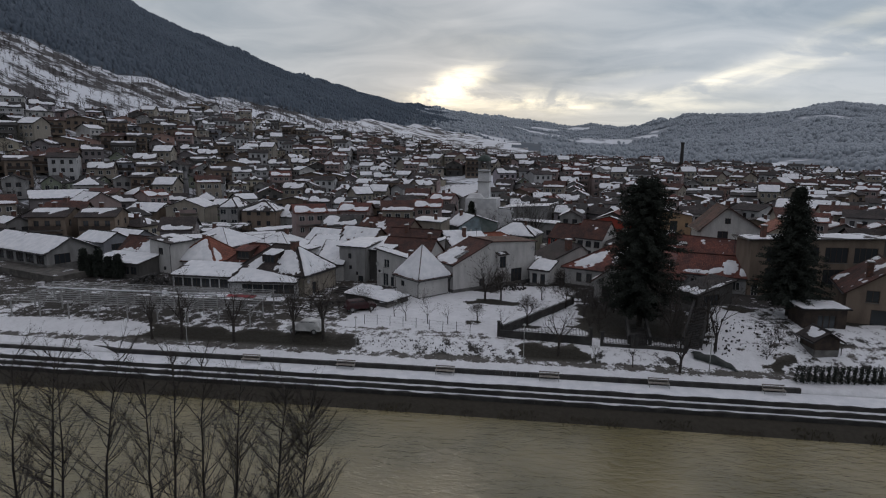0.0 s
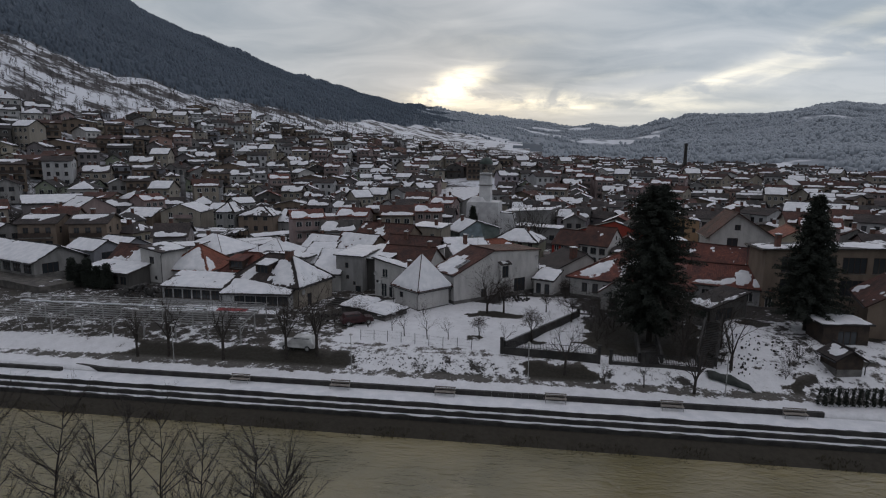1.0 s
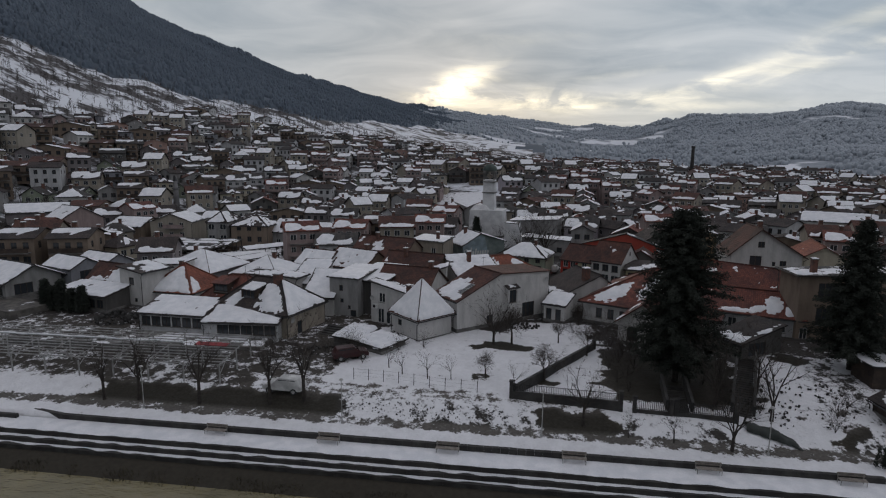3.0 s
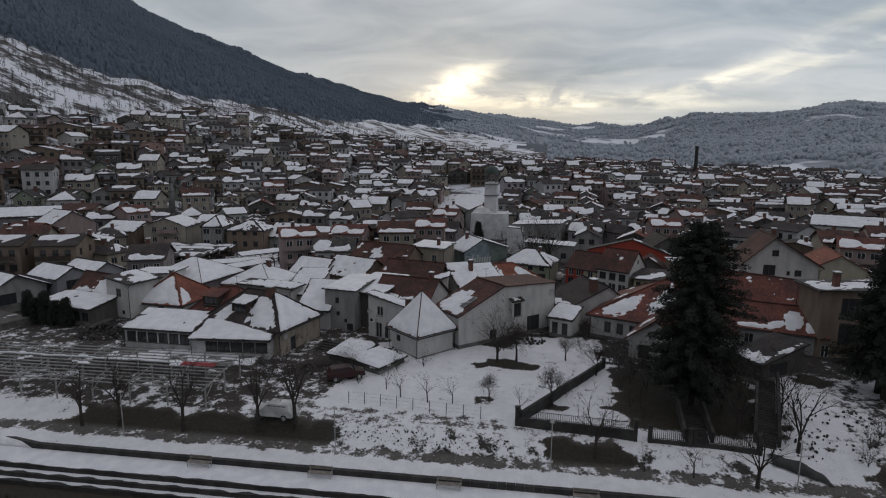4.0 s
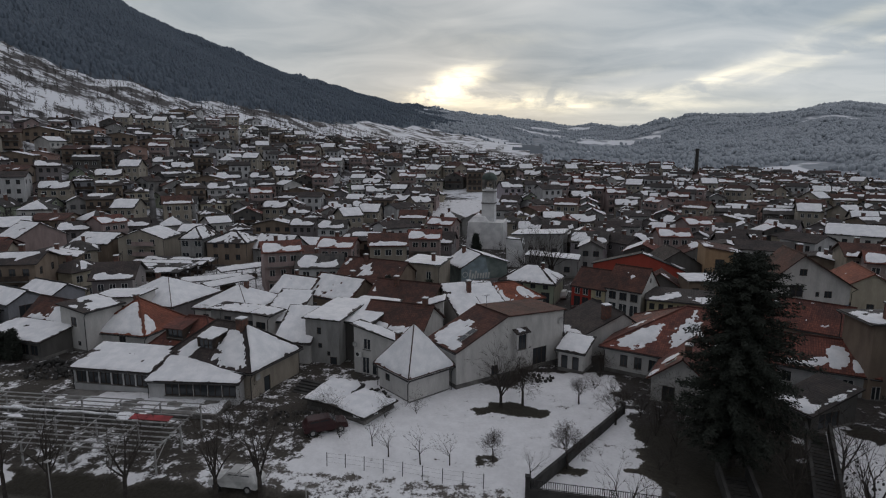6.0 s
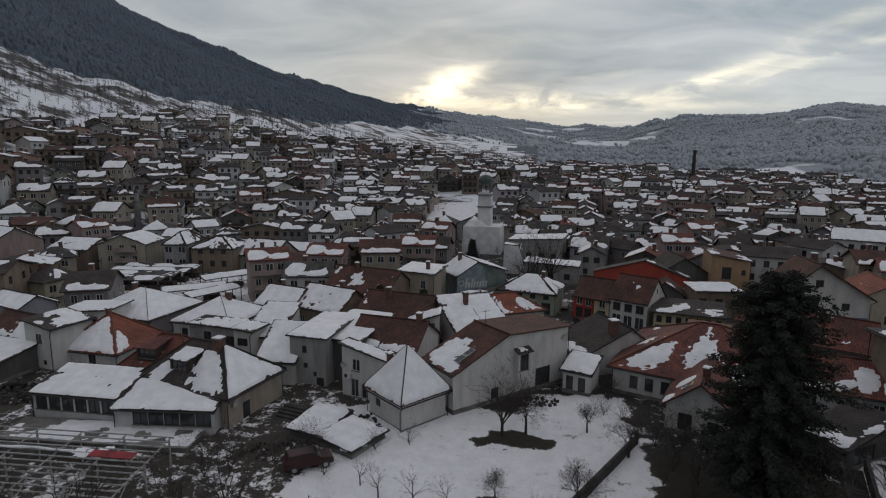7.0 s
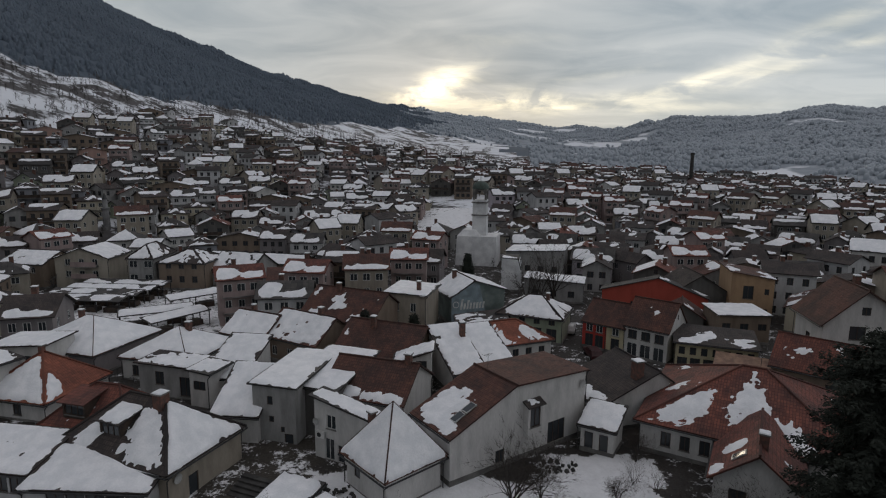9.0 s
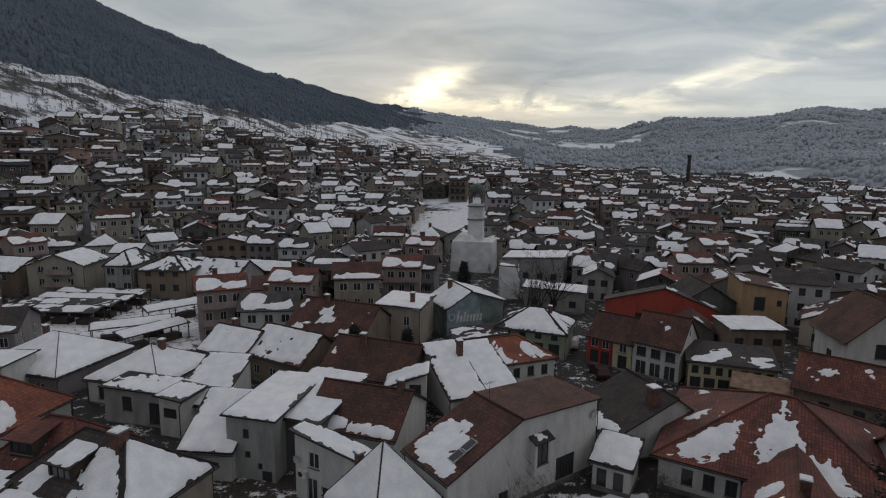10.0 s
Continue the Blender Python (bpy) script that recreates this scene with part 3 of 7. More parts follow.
def put_window(parent, m, w, h, style="white", simple=False):
    fr, pa, si = window_mesh(w, h, style)
    if simple:
        me = WINDOW_MESH.get(("s", round(w, 2), round(h, 2), style))
        if me is None:
            bm = bmesh.new()
            xs, zs = (-w / 2, -w / 2 + 0.09, -0.04, 0.04, w / 2 - 0.09, w / 2), (0, 0.09, h - 0.09, h)
            vv = [[bm.verts.new((a, 0.06, b)) for a in xs] for b in zs]
            for j in range(3):
                for i in range(5):
                    bm.faces.new((vv[j][i], vv[j][i + 1], vv[j + 1][i + 1], vv[j + 1][i])).material_index = 1 if j == 1 and i in (1, 3) else 0
            me = bpy.data.meshes.new("window")
            bm.to_mesh(me)
            bm.free()
            me.materials.append(M_FRAME_B if style in ("brown", "door") else M_FRAME_W)
            me.materials.append(M_GLASS)
            WINDOW_MESH["s", round(w, 2), round(h, 2), style] = me
        o = new("window", me)
        o.parent, o.matrix_basis = parent, m
        return o
    o = new("door" if style == "door" else "window", fr)
    o.parent, o.matrix_basis = parent, m
    p = new("pane", pa)
    p.parent = o
    if style != "door" and h > 1.0:
        new("window_sill", si).parent = o
    return o


def chimney(parent, x, y, z0, z1, s=0.6, mat=None):
    bm = bmesh.new()
    box(bm, x - s / 2, x + s / 2, y - s / 2, y + s / 2, z0, z1)
    c = part("chimney", bm, mat or M_BRICK, parent)
    bm = bmesh.new()
    box(bm, x - s / 2 - 0.09, x + s / 2 + 0.09, y - s / 2 - 0.09, y + s / 2 + 0.09, z1, z1 + 0.12)
    part("cap", bm, M_CONCRETE, c)
    bm = bmesh.new()
    box(bm, x - s / 2 - 0.05, x + s / 2 + 0.05, y - s / 2 - 0.05, y + s / 2 + 0.05, z1 + 0.12, z1 + 0.2, 0, 0.06)
    part("snow_cap", bm, M_SNOW, c, "white snow lying on the chimney")


def row(face, n, z, w, h, lo, hi, style="white"):
    """n windows evenly along a face, between lo and hi."""
    return [(face, lo + (hi - lo) * (i + 0.5) / n, z, w, h, style) for i in range(n)]


FOOTPRINTS = []


def house(x, y, rot, w, d, profile, wall="white", roof="red", cover=0.8, windows=(), chimneys=(), hip=None, z=None, over=0.35, label="",
          category="house", name="house", cell=0.27, simple=False, thick=0.13, seed=None, group="", plinth=True, covers=None, roofmat=None, wallmat=None):
    """A house. profile: (x, z) points of the front wall's upper edge, from one side to the other, run back over the depth d; hip: (eave, ridge) for a hipped roof.
    windows: (face F, B, L or R, place along it, sill height, width, height, style)."""
    if z is None:
        z = ground(x, y)
    seed = seed if seed is not None else (x * 1.37 + y * 0.73)
    e = thing(name, pose(x, y, z, 0, 0, rot), label or "house", category, group)
    FOOTPRINTS.append((x, y, 0.5 * math.hypot(w, d)))
    hw, hd = w / 2, d / 2
    if hip:
        profile = [(-hw, hip[0]), (hw, hip[0])]
    side = {"L": profile[0][1], "R": profile[-1][1]}
    frames = {"F": lambda u, v, k: (u, -hd + k, v), "B": lambda u, v, k: (-u, hd - k, v),
              "L": lambda u, v, k: (-hw + k, -u, v), "R": lambda u, v, k: (hw - k, u, v)}
    turns = {"F": 0, "B": 180, "L": -90, "R": 90}
    tops = {"F": profile, "B": [(-p, q) for p, q in profile[::-1]], "L": [(-hd, side["L"]), (hd, side["L"])], "R": [(-hd, side["R"]), (hd, side["R"])]}
    bm = bmesh.new()
    levels = {z for g, u, v, a, b, s in windows for z in (v, v + b)}
    for f in "FBLR":
        holes = [(u - a / 2, u + a / 2, v, v + b) for g, u, v, a, b, s in windows if g == f]
        panel(bm, tops[f], holes, frames[f], levels=levels)
    bmesh.ops.remove_doubles(bm, verts=bm.verts, dist=1e-3)
    part("wall", bm, wallmat or PLASTER[wall], e)
    if plinth and not simple:
        bm = bmesh.new()
        box(bm, -hw - 0.04, hw + 0.04, -hd - 0.04, hd + 0.04, -1.6, 0.45)
        part("plinth", bm, M_CONCRETE, e)
    for g, u, v, a, b, s in windows:
        put_window(e, Matrix.Translation(frames[g](u, v, 0)) @ pose(0, 0, 0, 0, 0, turns[g]), a, b, s, simple)
    planes = []
    if hip:
        h, r = hip
        o = over
        rl = max(0.0, hw - hd) if w >= d else 0.0
        rd = max(0.0, hd - hw) if d > w else 0.0
        drop = o * (r - h) / min(hw, hd)
        A, B, C, D = (-hw - o, -hd - o, h - drop), (hw + o, -hd - o, h - drop), (hw + o, hd + o, h - drop), (-hw - o, hd + o, h - drop)
        P, Q, R, S = (-rl, -rd, r), (rl, -rd, r), (rl, rd, r), (-rl, rd, r)
        planes = [(A, B, Q, P), (B, C, R, Q), (C, D, S, R), (D, A, P, S)]
    else:
        last = len(profile) - 2
        for i, ((x0, z0), (x1, z1)) in enumerate(zip(profile, profile[1:])):
            g = (z1 - z0) / (x1 - x0)
            if i == 0:
                x0, z0 = x0 - over, z0 - g * over
            if i == last:
                x1, z1 = x1 + over, z1 + g * over
            y0, y1 = -hd - over, hd + over
            if g >= 0:
                planes.append(((x0, y1, z0), (x0, y0, z0), (x1, y0, z1), (x1, y1, z1)))
            else:
                planes.append(((x1, y0, z1), (x1, y1, z1), (x0, y1, z0), (x0, y0, z0)))
    bm = bmesh.new()
    up = Vector((0, 0, 0.16))
    planes = [tuple(Vector(p) + up for p in pl) for pl in planes]
    for pl in planes:
        slab(bm, *pl, 0.14)
    bmesh.ops.remove_doubles(bm, verts=bm.verts, dist=1e-3)
    roof_ob = part("roof", bm, roofmat or TILE[roof], e)
    covers = covers or [cover] * len(planes)
    whole = bool(hip) and not simple and all(not isinstance(c, list) and c >= 0.9 for c in covers)
    bm = bmesh.new()
    for i, (pl, cv) in enumerate(zip(planes, covers)):
        if not simple and not whole and not isinstance(cv, list):
            cv = min(cv, 0.9)
        if isinstance(cv, list) or cv > 0.02:
            snow_on(bm, *pl, cv, seed + 7.7 * i, thick, cell, whole)
    if len(bm.faces):
        tagged(part("roof_snow", bm, M_SNOW, roof_ob, "white snow lying on the roof", True), kind="stuff")
    else:
        bm.free()
    if not simple:
        capped = set()
        for pl in planes:
            ring = [tuple(round(v, 2) for v in p) for p in pl]
            for i, j in ((1, 2), (2, 3), (3, 0)):
                p, q = pl[i], pl[j]
                key = frozenset((ring[i], ring[j]))
                inner = hip or (i == 2 and len(profile) > 2 and abs(p.x) < hw - 0.1)
                if inner and len(key) == 2 and key not in capped:
                    capped.add(key)
                    bm = bmesh.new()
                    lift = Vector((0, 0, 0.13 if whole else 0.05))
                    beam(bm, p + lift, q + lift, 0.055 if whole else 0.11, 5)
                    part("ridge_cap", bm, roofmat or TILE[roof], roof_ob)
            a, b = pl[0], pl[1]
            if (pl[2].z + pl[3].z) - (a.z + b.z) > 0.3:
                out = (b - a).cross(Vector((0, 0, 1))).normalized() * 0.07
                bm = bmesh.new()
                beam(bm, a + out - Vector((0, 0, 0.14)), b + out - Vector((0, 0, 0.14)), 0.075, 6)
                g = part("gutter", bm, M_DARKMETAL, e)
                bm = bmesh.new()
                foot = a.lerp(b, 0.03) - out * (over / 0.07) + out
                beam(bm, a.lerp(b, 0.03) + out - Vector((0, 0, 0.2)), foot + Vector((0, 0, -0.6)), 0.045, 5)
                beam(bm, foot + Vector((0, 0, -0.6)), Vector((foot.x, foot.y, 0)), 0.045, 5)
                part("downpipe", bm, M_DARKMETAL, g)
    for cx, cy, c0, c1, *rest in chimneys:
        chimney(e, cx, cy, c0, c1, *rest)
    return e


def gable(w, eave, ridge, off=0.0):
    return [(-w / 2, eave), (off, ridge), (w / 2, eave)]


# ---- the land ----
AZ = [-180, -75, -60, -46, -37, -28.6, -22, -15.9, -9.1, -2.2, 4.4, 9.8, 14.8, 20, 25.4, 30.3, 45, 70, 180]
SKY_TAN = [0.05, 0.2, 0.32, 0.312, 0.228, 0.166, 0.132, 0.102, 0.077, 0.063, 0.048, 0.046, 0.060, 0.060, 0.073, 0.067, 0.065, 0.05, 0.05]
RIDGE = [1500, 1000, 900, 900, 1000, 1150, 1300, 1600, 2100, 2600, 2700, 2300, 1700, 1500, 1400, 1400, 1400, 1500, 1500]
FOOT = [400, 190, 182, 182, 185, 190, 205, 236, 330, 450, 500, 560, 640, 640, 600, 540, 500, 450, 400]
AZ_T = [-54, -44, -38, -34, -31, -28, -24, -20, -15, -10, -5, 0, 6, 10, 14, 18, 24, 30, 40]
R_T = [250, 290, 305, 335, 400, 430, 435, 430, 490, 530, 590, 590, 590, 540, 480, 480, 500, 520, 470]
LEVEL_Y = [-60, 8, 20, 26, 30, 51, 53.9, 56.3, 57.4, 59.8, 60.2, 62.1, 63.4, 65.8, 68.6, 90, 120, 150, 6000]
LEVEL_Z = [5.5, 5.0, 3.5, 1.2, -1.0, -1.0, 0.7, 1.72, 1.8, 2.5, 3.45, 3.62, 3.72, 4.6, 4.85, 5.1, 4.6, 4.2, 4.2]


def polar(x, y):
    return math.hypot(x - 5, y - 5), math.degrees(math.atan2(x - 5, y - 5))


def smooth(a, b, v):
    t = max(0.0, min(1.0, (v - a) / (b - a)))
    return t * t * (3 - 2 * t)


def ground(x, y):
    z = float(np.interp(y, LEVEL_Y, LEVEL_Z))
    r, az = polar(x, y)
    if y > 95 or y < -60:
        foot, ridge = float(np.interp(az, AZ, FOOT)), float(np.interp(az, AZ, RIDGE))
        top = 25 + ridge * float(np.interp(az, AZ, SKY_TAN))
        s = (r - foot) / (ridge - foot)
        if s > 0:
            if s < 1:
                z += (top - z) * s ** 1.06
            else:
                z = max(4.0, top - (r - ridge) * 0.14)
        if y > 0:
            z += 11 * smooth(190, 340, r) * smooth(-30, -12, az) * (1 - smooth(0.0, 0.35, s)) * (1 - 0.3 * smooth(2, 13, az)) * (1 - 0.5 * smooth(17, 30, az))
        lift = smooth(160, 420, r)
        if lift > 0:
            q = Vector((x * 0.006, y * 0.006, 0.3))
            z += lift * (7 * noise.noise(q) + 2.5 * noise.noise(q * 3.3)) * (1 + 1.4 * smooth(500, 1500, r))
    if 185 < y < 330:
        z += 5 * smooth(200, 268, y) * math.exp(-((x + 12) / 32) ** 2) * (1 - smooth(290, 330, y))
    if 63 < y < 95:
        z += 0.12 * noise.noise(Vector((x * 0.3, y * 0.3, 0))) * smooth(63, 65, y)
    # low bank behind the fence on the far side of the garden
    z += 1.3 * smooth(25, 33, x) * smooth(65, 73, y) * (1 - smooth(85, 110, y))
    return z


def steps(lo, hi, fine_lo, fine_hi, fine, grow):
    v = list(np.arange(fine_lo, fine_hi + 1e-6, fine))
    s, q = fine, v[-1]
    while q < hi:
        s = min(s * grow, 90)
        q += s
        v.append(q)
    s, q = fine, v[0]
    while q > lo:
        s = min(s * grow, 90)
        q -= s
        v.insert(0, q)
    return v


def zone(x, y):
    """Which surface lies at a place: index into the ground's materials."""
    if 63.4 < y < 130:
        x += 1.6 * noise.noise(Vector((x * 0.45, y * 0.45, 31))) + 1.0 * noise.noise(Vector((x * 1.3, y * 1.3, 3))) + 0.7 * noise.noise(Vector((x * 3.1, y * 3.1, 8)))
        y = max(63.5, y + 1.1 * noise.noise(Vector((x * 0.5, y * 0.5, 57))) + 0.7 * noise.noise(Vector((x * 1.5, y * 1.5, 77))) + 0.5 * noise.noise(Vector((x * 3.3, y * 3.3, 41))))
    r, az = polar(x, y)
    k = noise.noise(Vector((x * 0.12, y * 0.12, 5)))
    if y < 57.0:
        return 4
    if y < 59.8:
        return 5
    if y < 62.0:
        return 0
    if y < 63.4:
        return 5
    if y < 65.9 + 0.4 * k:
        if -37 < x < -11.5 + k:
            return 3
        if x > 33 + k:
            return 3 if k > -0.1 else 2
        if -11.5 < x < 7.5:
            return 2
        if 7.5 + k < x < 14.5 + 2 * k:
            return 3
        if 14 < x < 24:
            return 2 if k > 0.05 else 0
        return 0
    if y < 68.4:
        return 11 if -58 < x < -22 and y > 66.4 else 1
    if ((x - 3.5) / 3.6) ** 2 + ((y - 81.6) / 1.5) ** 2 < 1 or ((x - 2.3) / 0.9) ** 2 + ((y - 72) / 0.6) ** 2 < 1 or ((x - 8.4) / 1.0) ** 2 + ((y - 71.6) / 0.7) ** 2 < 1:
        return 3
    if y < 96 + 2 * k:
        if x < -13.5 + 2 * k:
            return 1 if y < 69.2 and x > -22 else 11 if y < 78 or x > -24 or (x < -40 and y < 84) else 6
        if x > 33 + 3 * k and y < 80:
            return 3 if k > 0.12 else 2
        if 14.5 < x < 28.5 and y < 80:
            return 3
        if x > 15 and y > 80:
            return 6
        return 0 if y < (92 if x > 5 else 87.5) + k else 6
    if -78 < x < -42 and 116 < y < 150:
        return 2
    if ((x + 17) / 11) ** 2 + ((y - 234) / 22) ** 2 < 1 + k:
        return 0
    foot, ridge = float(np.interp(az, AZ, FOOT)), float(np.interp(az, AZ, RIDGE))
    n = noise.noise(Vector((x * 0.008, y * 0.008, 9)))
    s = (r - foot) / (ridge - foot)
    if r > 3200:
        return 10
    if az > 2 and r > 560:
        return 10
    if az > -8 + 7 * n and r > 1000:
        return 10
    edge = float(np.interp(az, [-60, -45, -38.7, -35.7, -32.5, -30, -28, -24, -20, -15, -10, -4.6, 0.8, 4], [0.32, 0.33, 0.32, 0.32, 0.30, 0.285, 0.30, 0.32, 0.33, 0.41, 0.40, 0.29, 0.16, 0.12]))
    edge += 0.06 * n + 0.035 * noise.noise(Vector((x * 0.03, y * 0.03, 14)))
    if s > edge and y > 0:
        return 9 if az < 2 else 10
    low = (0.76 * float(np.interp(az, AZ_T, R_T)) - foot) / (ridge - foot)
    if s > low and az < 4:
        patch = 0.7 * noise.noise(Vector((x * 0.014, y * 0.022, 4))) + 0.35 * noise.noise(Vector((x * 0.05, y * 0.06, 6)))
        return 8 if patch > float(np.interp(az, [-44, -36, -30, -22, -12, -3], [-0.12, -0.12, 0.0, 0.0, -0.22, -0.22])) else 7
    if s > 0.02 or r > 230:
        return 7
    return 6


# soil colour and how bare it lies, by zone: garden, road, stony slope, dead grass, path, town, yard
SOIL = {0: (0.07, 0.06, 0.045, 0.74), 1: (0.11, 0.10, 0.09, 0.90), 2: (0.045, 0.042, 0.038, 0.93), 3: (0.032, 0.029, 0.022, 1.36), 5: (0.105, 0.098, 0.088, 1.10),
        6: (0.040, 0.036, 0.033, 1.14), 11: (0.050, 0.044, 0.037, 1.10)}


def build_ground():
    xs = steps(-4300, 4300, -46, 44, 0.26, 1.05)
    ys = steps(-4300, 4300, 53, 92, 0.22, 1.05)
    nx, ny = len(xs), len(ys)
    verts = [(x, y, ground(x, y)) for y in ys for x in xs]
    faces, index = [], []
    soil = np.array([SOIL.get(zone(x, y), SOIL[6]) for y in ys for x in xs]).reshape(ny, nx, 4)
    for j, y in enumerate(ys):
        if 66.2 < y < 68.6:
            rut = max(math.exp(-((y - c) / 0.22) ** 2) for c in (66.9, 68.1))
            soil[j, :, 3] = np.where(soil[j, :, 3] < 1.0, soil[j, :, 3] + 0.13 * rut, soil[j, :, 3])
    pad = np.pad(soil, ((1, 1), (1, 1), (0, 0)), mode="edge")
    soil = sum(pad[a:a + ny, b:b + nx] for a in range(3) for b in range(3)) / 9
    for j in range(ny - 1):
        for i in range(nx - 1):
            a = j * nx + i
            faces.append((a, a + 1, a + nx + 1, a + nx))
            k = zone((xs[i] + xs[i + 1]) / 2, (ys[j] + ys[j + 1]) / 2)
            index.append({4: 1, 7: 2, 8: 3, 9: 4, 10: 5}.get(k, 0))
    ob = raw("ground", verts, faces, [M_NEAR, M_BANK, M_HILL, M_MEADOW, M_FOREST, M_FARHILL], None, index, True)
    layer = ob.data.attributes.new("soil", "FLOAT_COLOR", "POINT")
    layer.data.foreach_set("color", soil.astype(np.float32).ravel())
    return tagged(ob, "snowy valley floor rising into wooded hills and a dark mountain", "ground", kind="structure")


build_ground()
bm = bmesh.new()
quad(bm, ((-900, 14, 1.0), (900, 14, 1.0), (900, 55.5, 1.0), (-900, 55.5, 1.0)))
tagged(finish("water", bm, M_WATER), "slow muddy green river with small ripples", "river", kind="structure")


# ---- river front: stone steps, low wall, benches ----
def embankment():
    for name, y0, y1, z0, z1, label in (("embankment_step_1", 56.55, 57.0, 1.0, 2.12, "dark stone seating step by the river, capped with snow"),
                                        ("embankment_step_2", 57.0, 57.5, 1.0, 2.58, "dark stone seating step by the river, capped with snow"),
                                        ("promenade", 57.5, 59.85, 1.0, 3.06, "snow-covered riverside promenade on a dark stone edge"),
                                        ("promenade_wall", 59.85, 60.2, 2.5, 3.55, "low dark stone wall behind the promenade benches"),
                                        ("promenade_wall_2", 59.28, 59.6, 2.5, 3.5, "low dark stone wall beside the promenade ramp")):
        long0, long1 = (-150, 150) if "wall" not in name else (-36.4, 34) if y0 > 59.7 else (-150, -41.0)
        e = thing(name, pose(0, 0, 0), label, "embankment" if "wall" not in name else "wall", kind="structure")
        bm = bmesh.new()
        n = 100
        for i in range(n):
            a, b = long0 + (long1 - long0) * i / n, long0 + (long1 - long0) * (i + 1) / n
            box(bm, a + 0.008, b - 0.008, y0, y1, z0, z1 + random.uniform(-0.01, 0.01))
        part("stone_block", bm, M_DARKSTONE, e)
        bm = bmesh.new()
        inset = 0.30 if y1 - y0 < 1 else 0.22
        c = 0.5
        if "wall" in name:
            continue
        xs = np.arange(long0, long1 + c, c)
        lanes = 3 if y1 - y0 < 1 else 7
        rows_ = []
        for k in range(lanes):
            v = k / (lanes - 1)
            rows_.append([bm.verts.new((x, y0 + inset * (0.6 + 0.9 * noise.noise(Vector((x * 0.8, k, y0)))) * (1 - v) + (y1 - y0) * v,
                                        z1 + 0.02 + (0.05 + 0.03 * noise.noise(Vector((x, y0 + v * 3, 2)))) * min(1, 0.2 + k) * (1 if lanes == 3 or k < 6 else 0.3))) for x in xs])
        for p, q in zip(rows_, rows_[1:]):
            for i in range(len(xs) - 1):
                bm.faces.new((p[i], p[i + 1], q[i + 1], q[i]))
        part("snow_cover", bm, M_SNOW, e, "trodden snow", True)


embankment()
ramp = thing("ramp_wall", pose(0, 0, 0), "low dark stone wall slanting along the promenade ramp", "wall", kind="structure")
bm = bmesh.new()
for i in range(8):
    a, b = (-36.4 - 0.66 * i, 60.02 + 0.13 * i), (-36.4 - 0.66 * (i + 1), 60.02 + 0.13 * (i + 1))
    slab(bm, (b[0], b[1] - 0.17, 3.55 - 0.01 * i), (a[0], a[1] - 0.17, 3.55 - 0.01 * i), (a[0], a[1] + 0.17, 3.55 - 0.01 * i), (b[0], b[1] + 0.17, 3.55 - 0.01 * i), 1.1)
part("stone_block", bm, M_DARKSTONE, ramp)


def bench(x):
    e = thing("bench", pose(x, 59.35, 3.08), "pale metal bench with snow on its slats on the promenade", "bench", "promenade benches")
    for sx in (-0.92, 0.92):
        bm = bmesh.new()
        for a, b in (((sx, -0.25, 0), (sx, -0.25, 0.45)), ((sx, 0.22, 0), (sx, 0.3, 0.88)), ((sx, -0.25, 0.43), (sx, 0.24, 0.43))):
            beam(bm, a, b, 0.03, 5)
        part("leg", bm, M_METAL, e)
    for i in range(4):
        bm = bmesh.new()
        box(bm, -1.0, 1.0, -0.27 + i * 0.125, -0.17 + i * 0.125, 0.45, 0.485)
        part("seat_slat", bm, M_PALEWOOD, e)
    for i in range(2):
        bm = bmesh.new()
        box(bm, -1.0, 1.0, 0.225 + i * 0.025, 0.255 + i * 0.025, 0.60 + i * 0.17, 0.71 + i * 0.17)
        part("back_slat", bm, M_PALEWOOD, e)
    bm = bmesh.new()
    snow_on(bm, (-0.98, -0.27, 0.49), (0.98, -0.27, 0.49), (0.98, 0.2, 0.49), (-0.98, 0.2, 0.49), 0.32, x, 0.035, 0.12)
    part("snow", bm, M_SNOW, e, "thin snow", True)
    return e


first_bench = bench(0.0)
for k in (-2, -1, 1, 2, 3):
    copy_thing(first_bench, pose(10.45 * k, 59.35, 3.08))


def lamp_post(x, y, h):
    e = thing("street_lamp", pose(x, y, ground(x, y)), "thin grey steel lamp post with a small head", "lamp", "riverside lamp posts")
    bm = bmesh.new()
    beam(bm, (0, 0, 0), (0, 0, 0.25), 0.11, 8)
    beam(bm, (0, 0, 0.25), (0, 0, h), 0.05, 8, 0.035)
    part("pole", bm, M_METAL, e)
    bm = bmesh.new()
    beam(bm, (0, 0, h), (0, 0, h + 0.08), 0.05, 8, 0.22)
    beam(bm, (0, 0, h + 0.08), (0, 0, h + 0.2), 0.22, 8, 0.1)
    part("lamp_head", bm, M_METAL, e)


for x, y in ((-10.1, 62.1), (7.9, 62.3), (26.3, 62.0), (-29.9, 62.2)):
    lamp_post(x, y, 4.1)


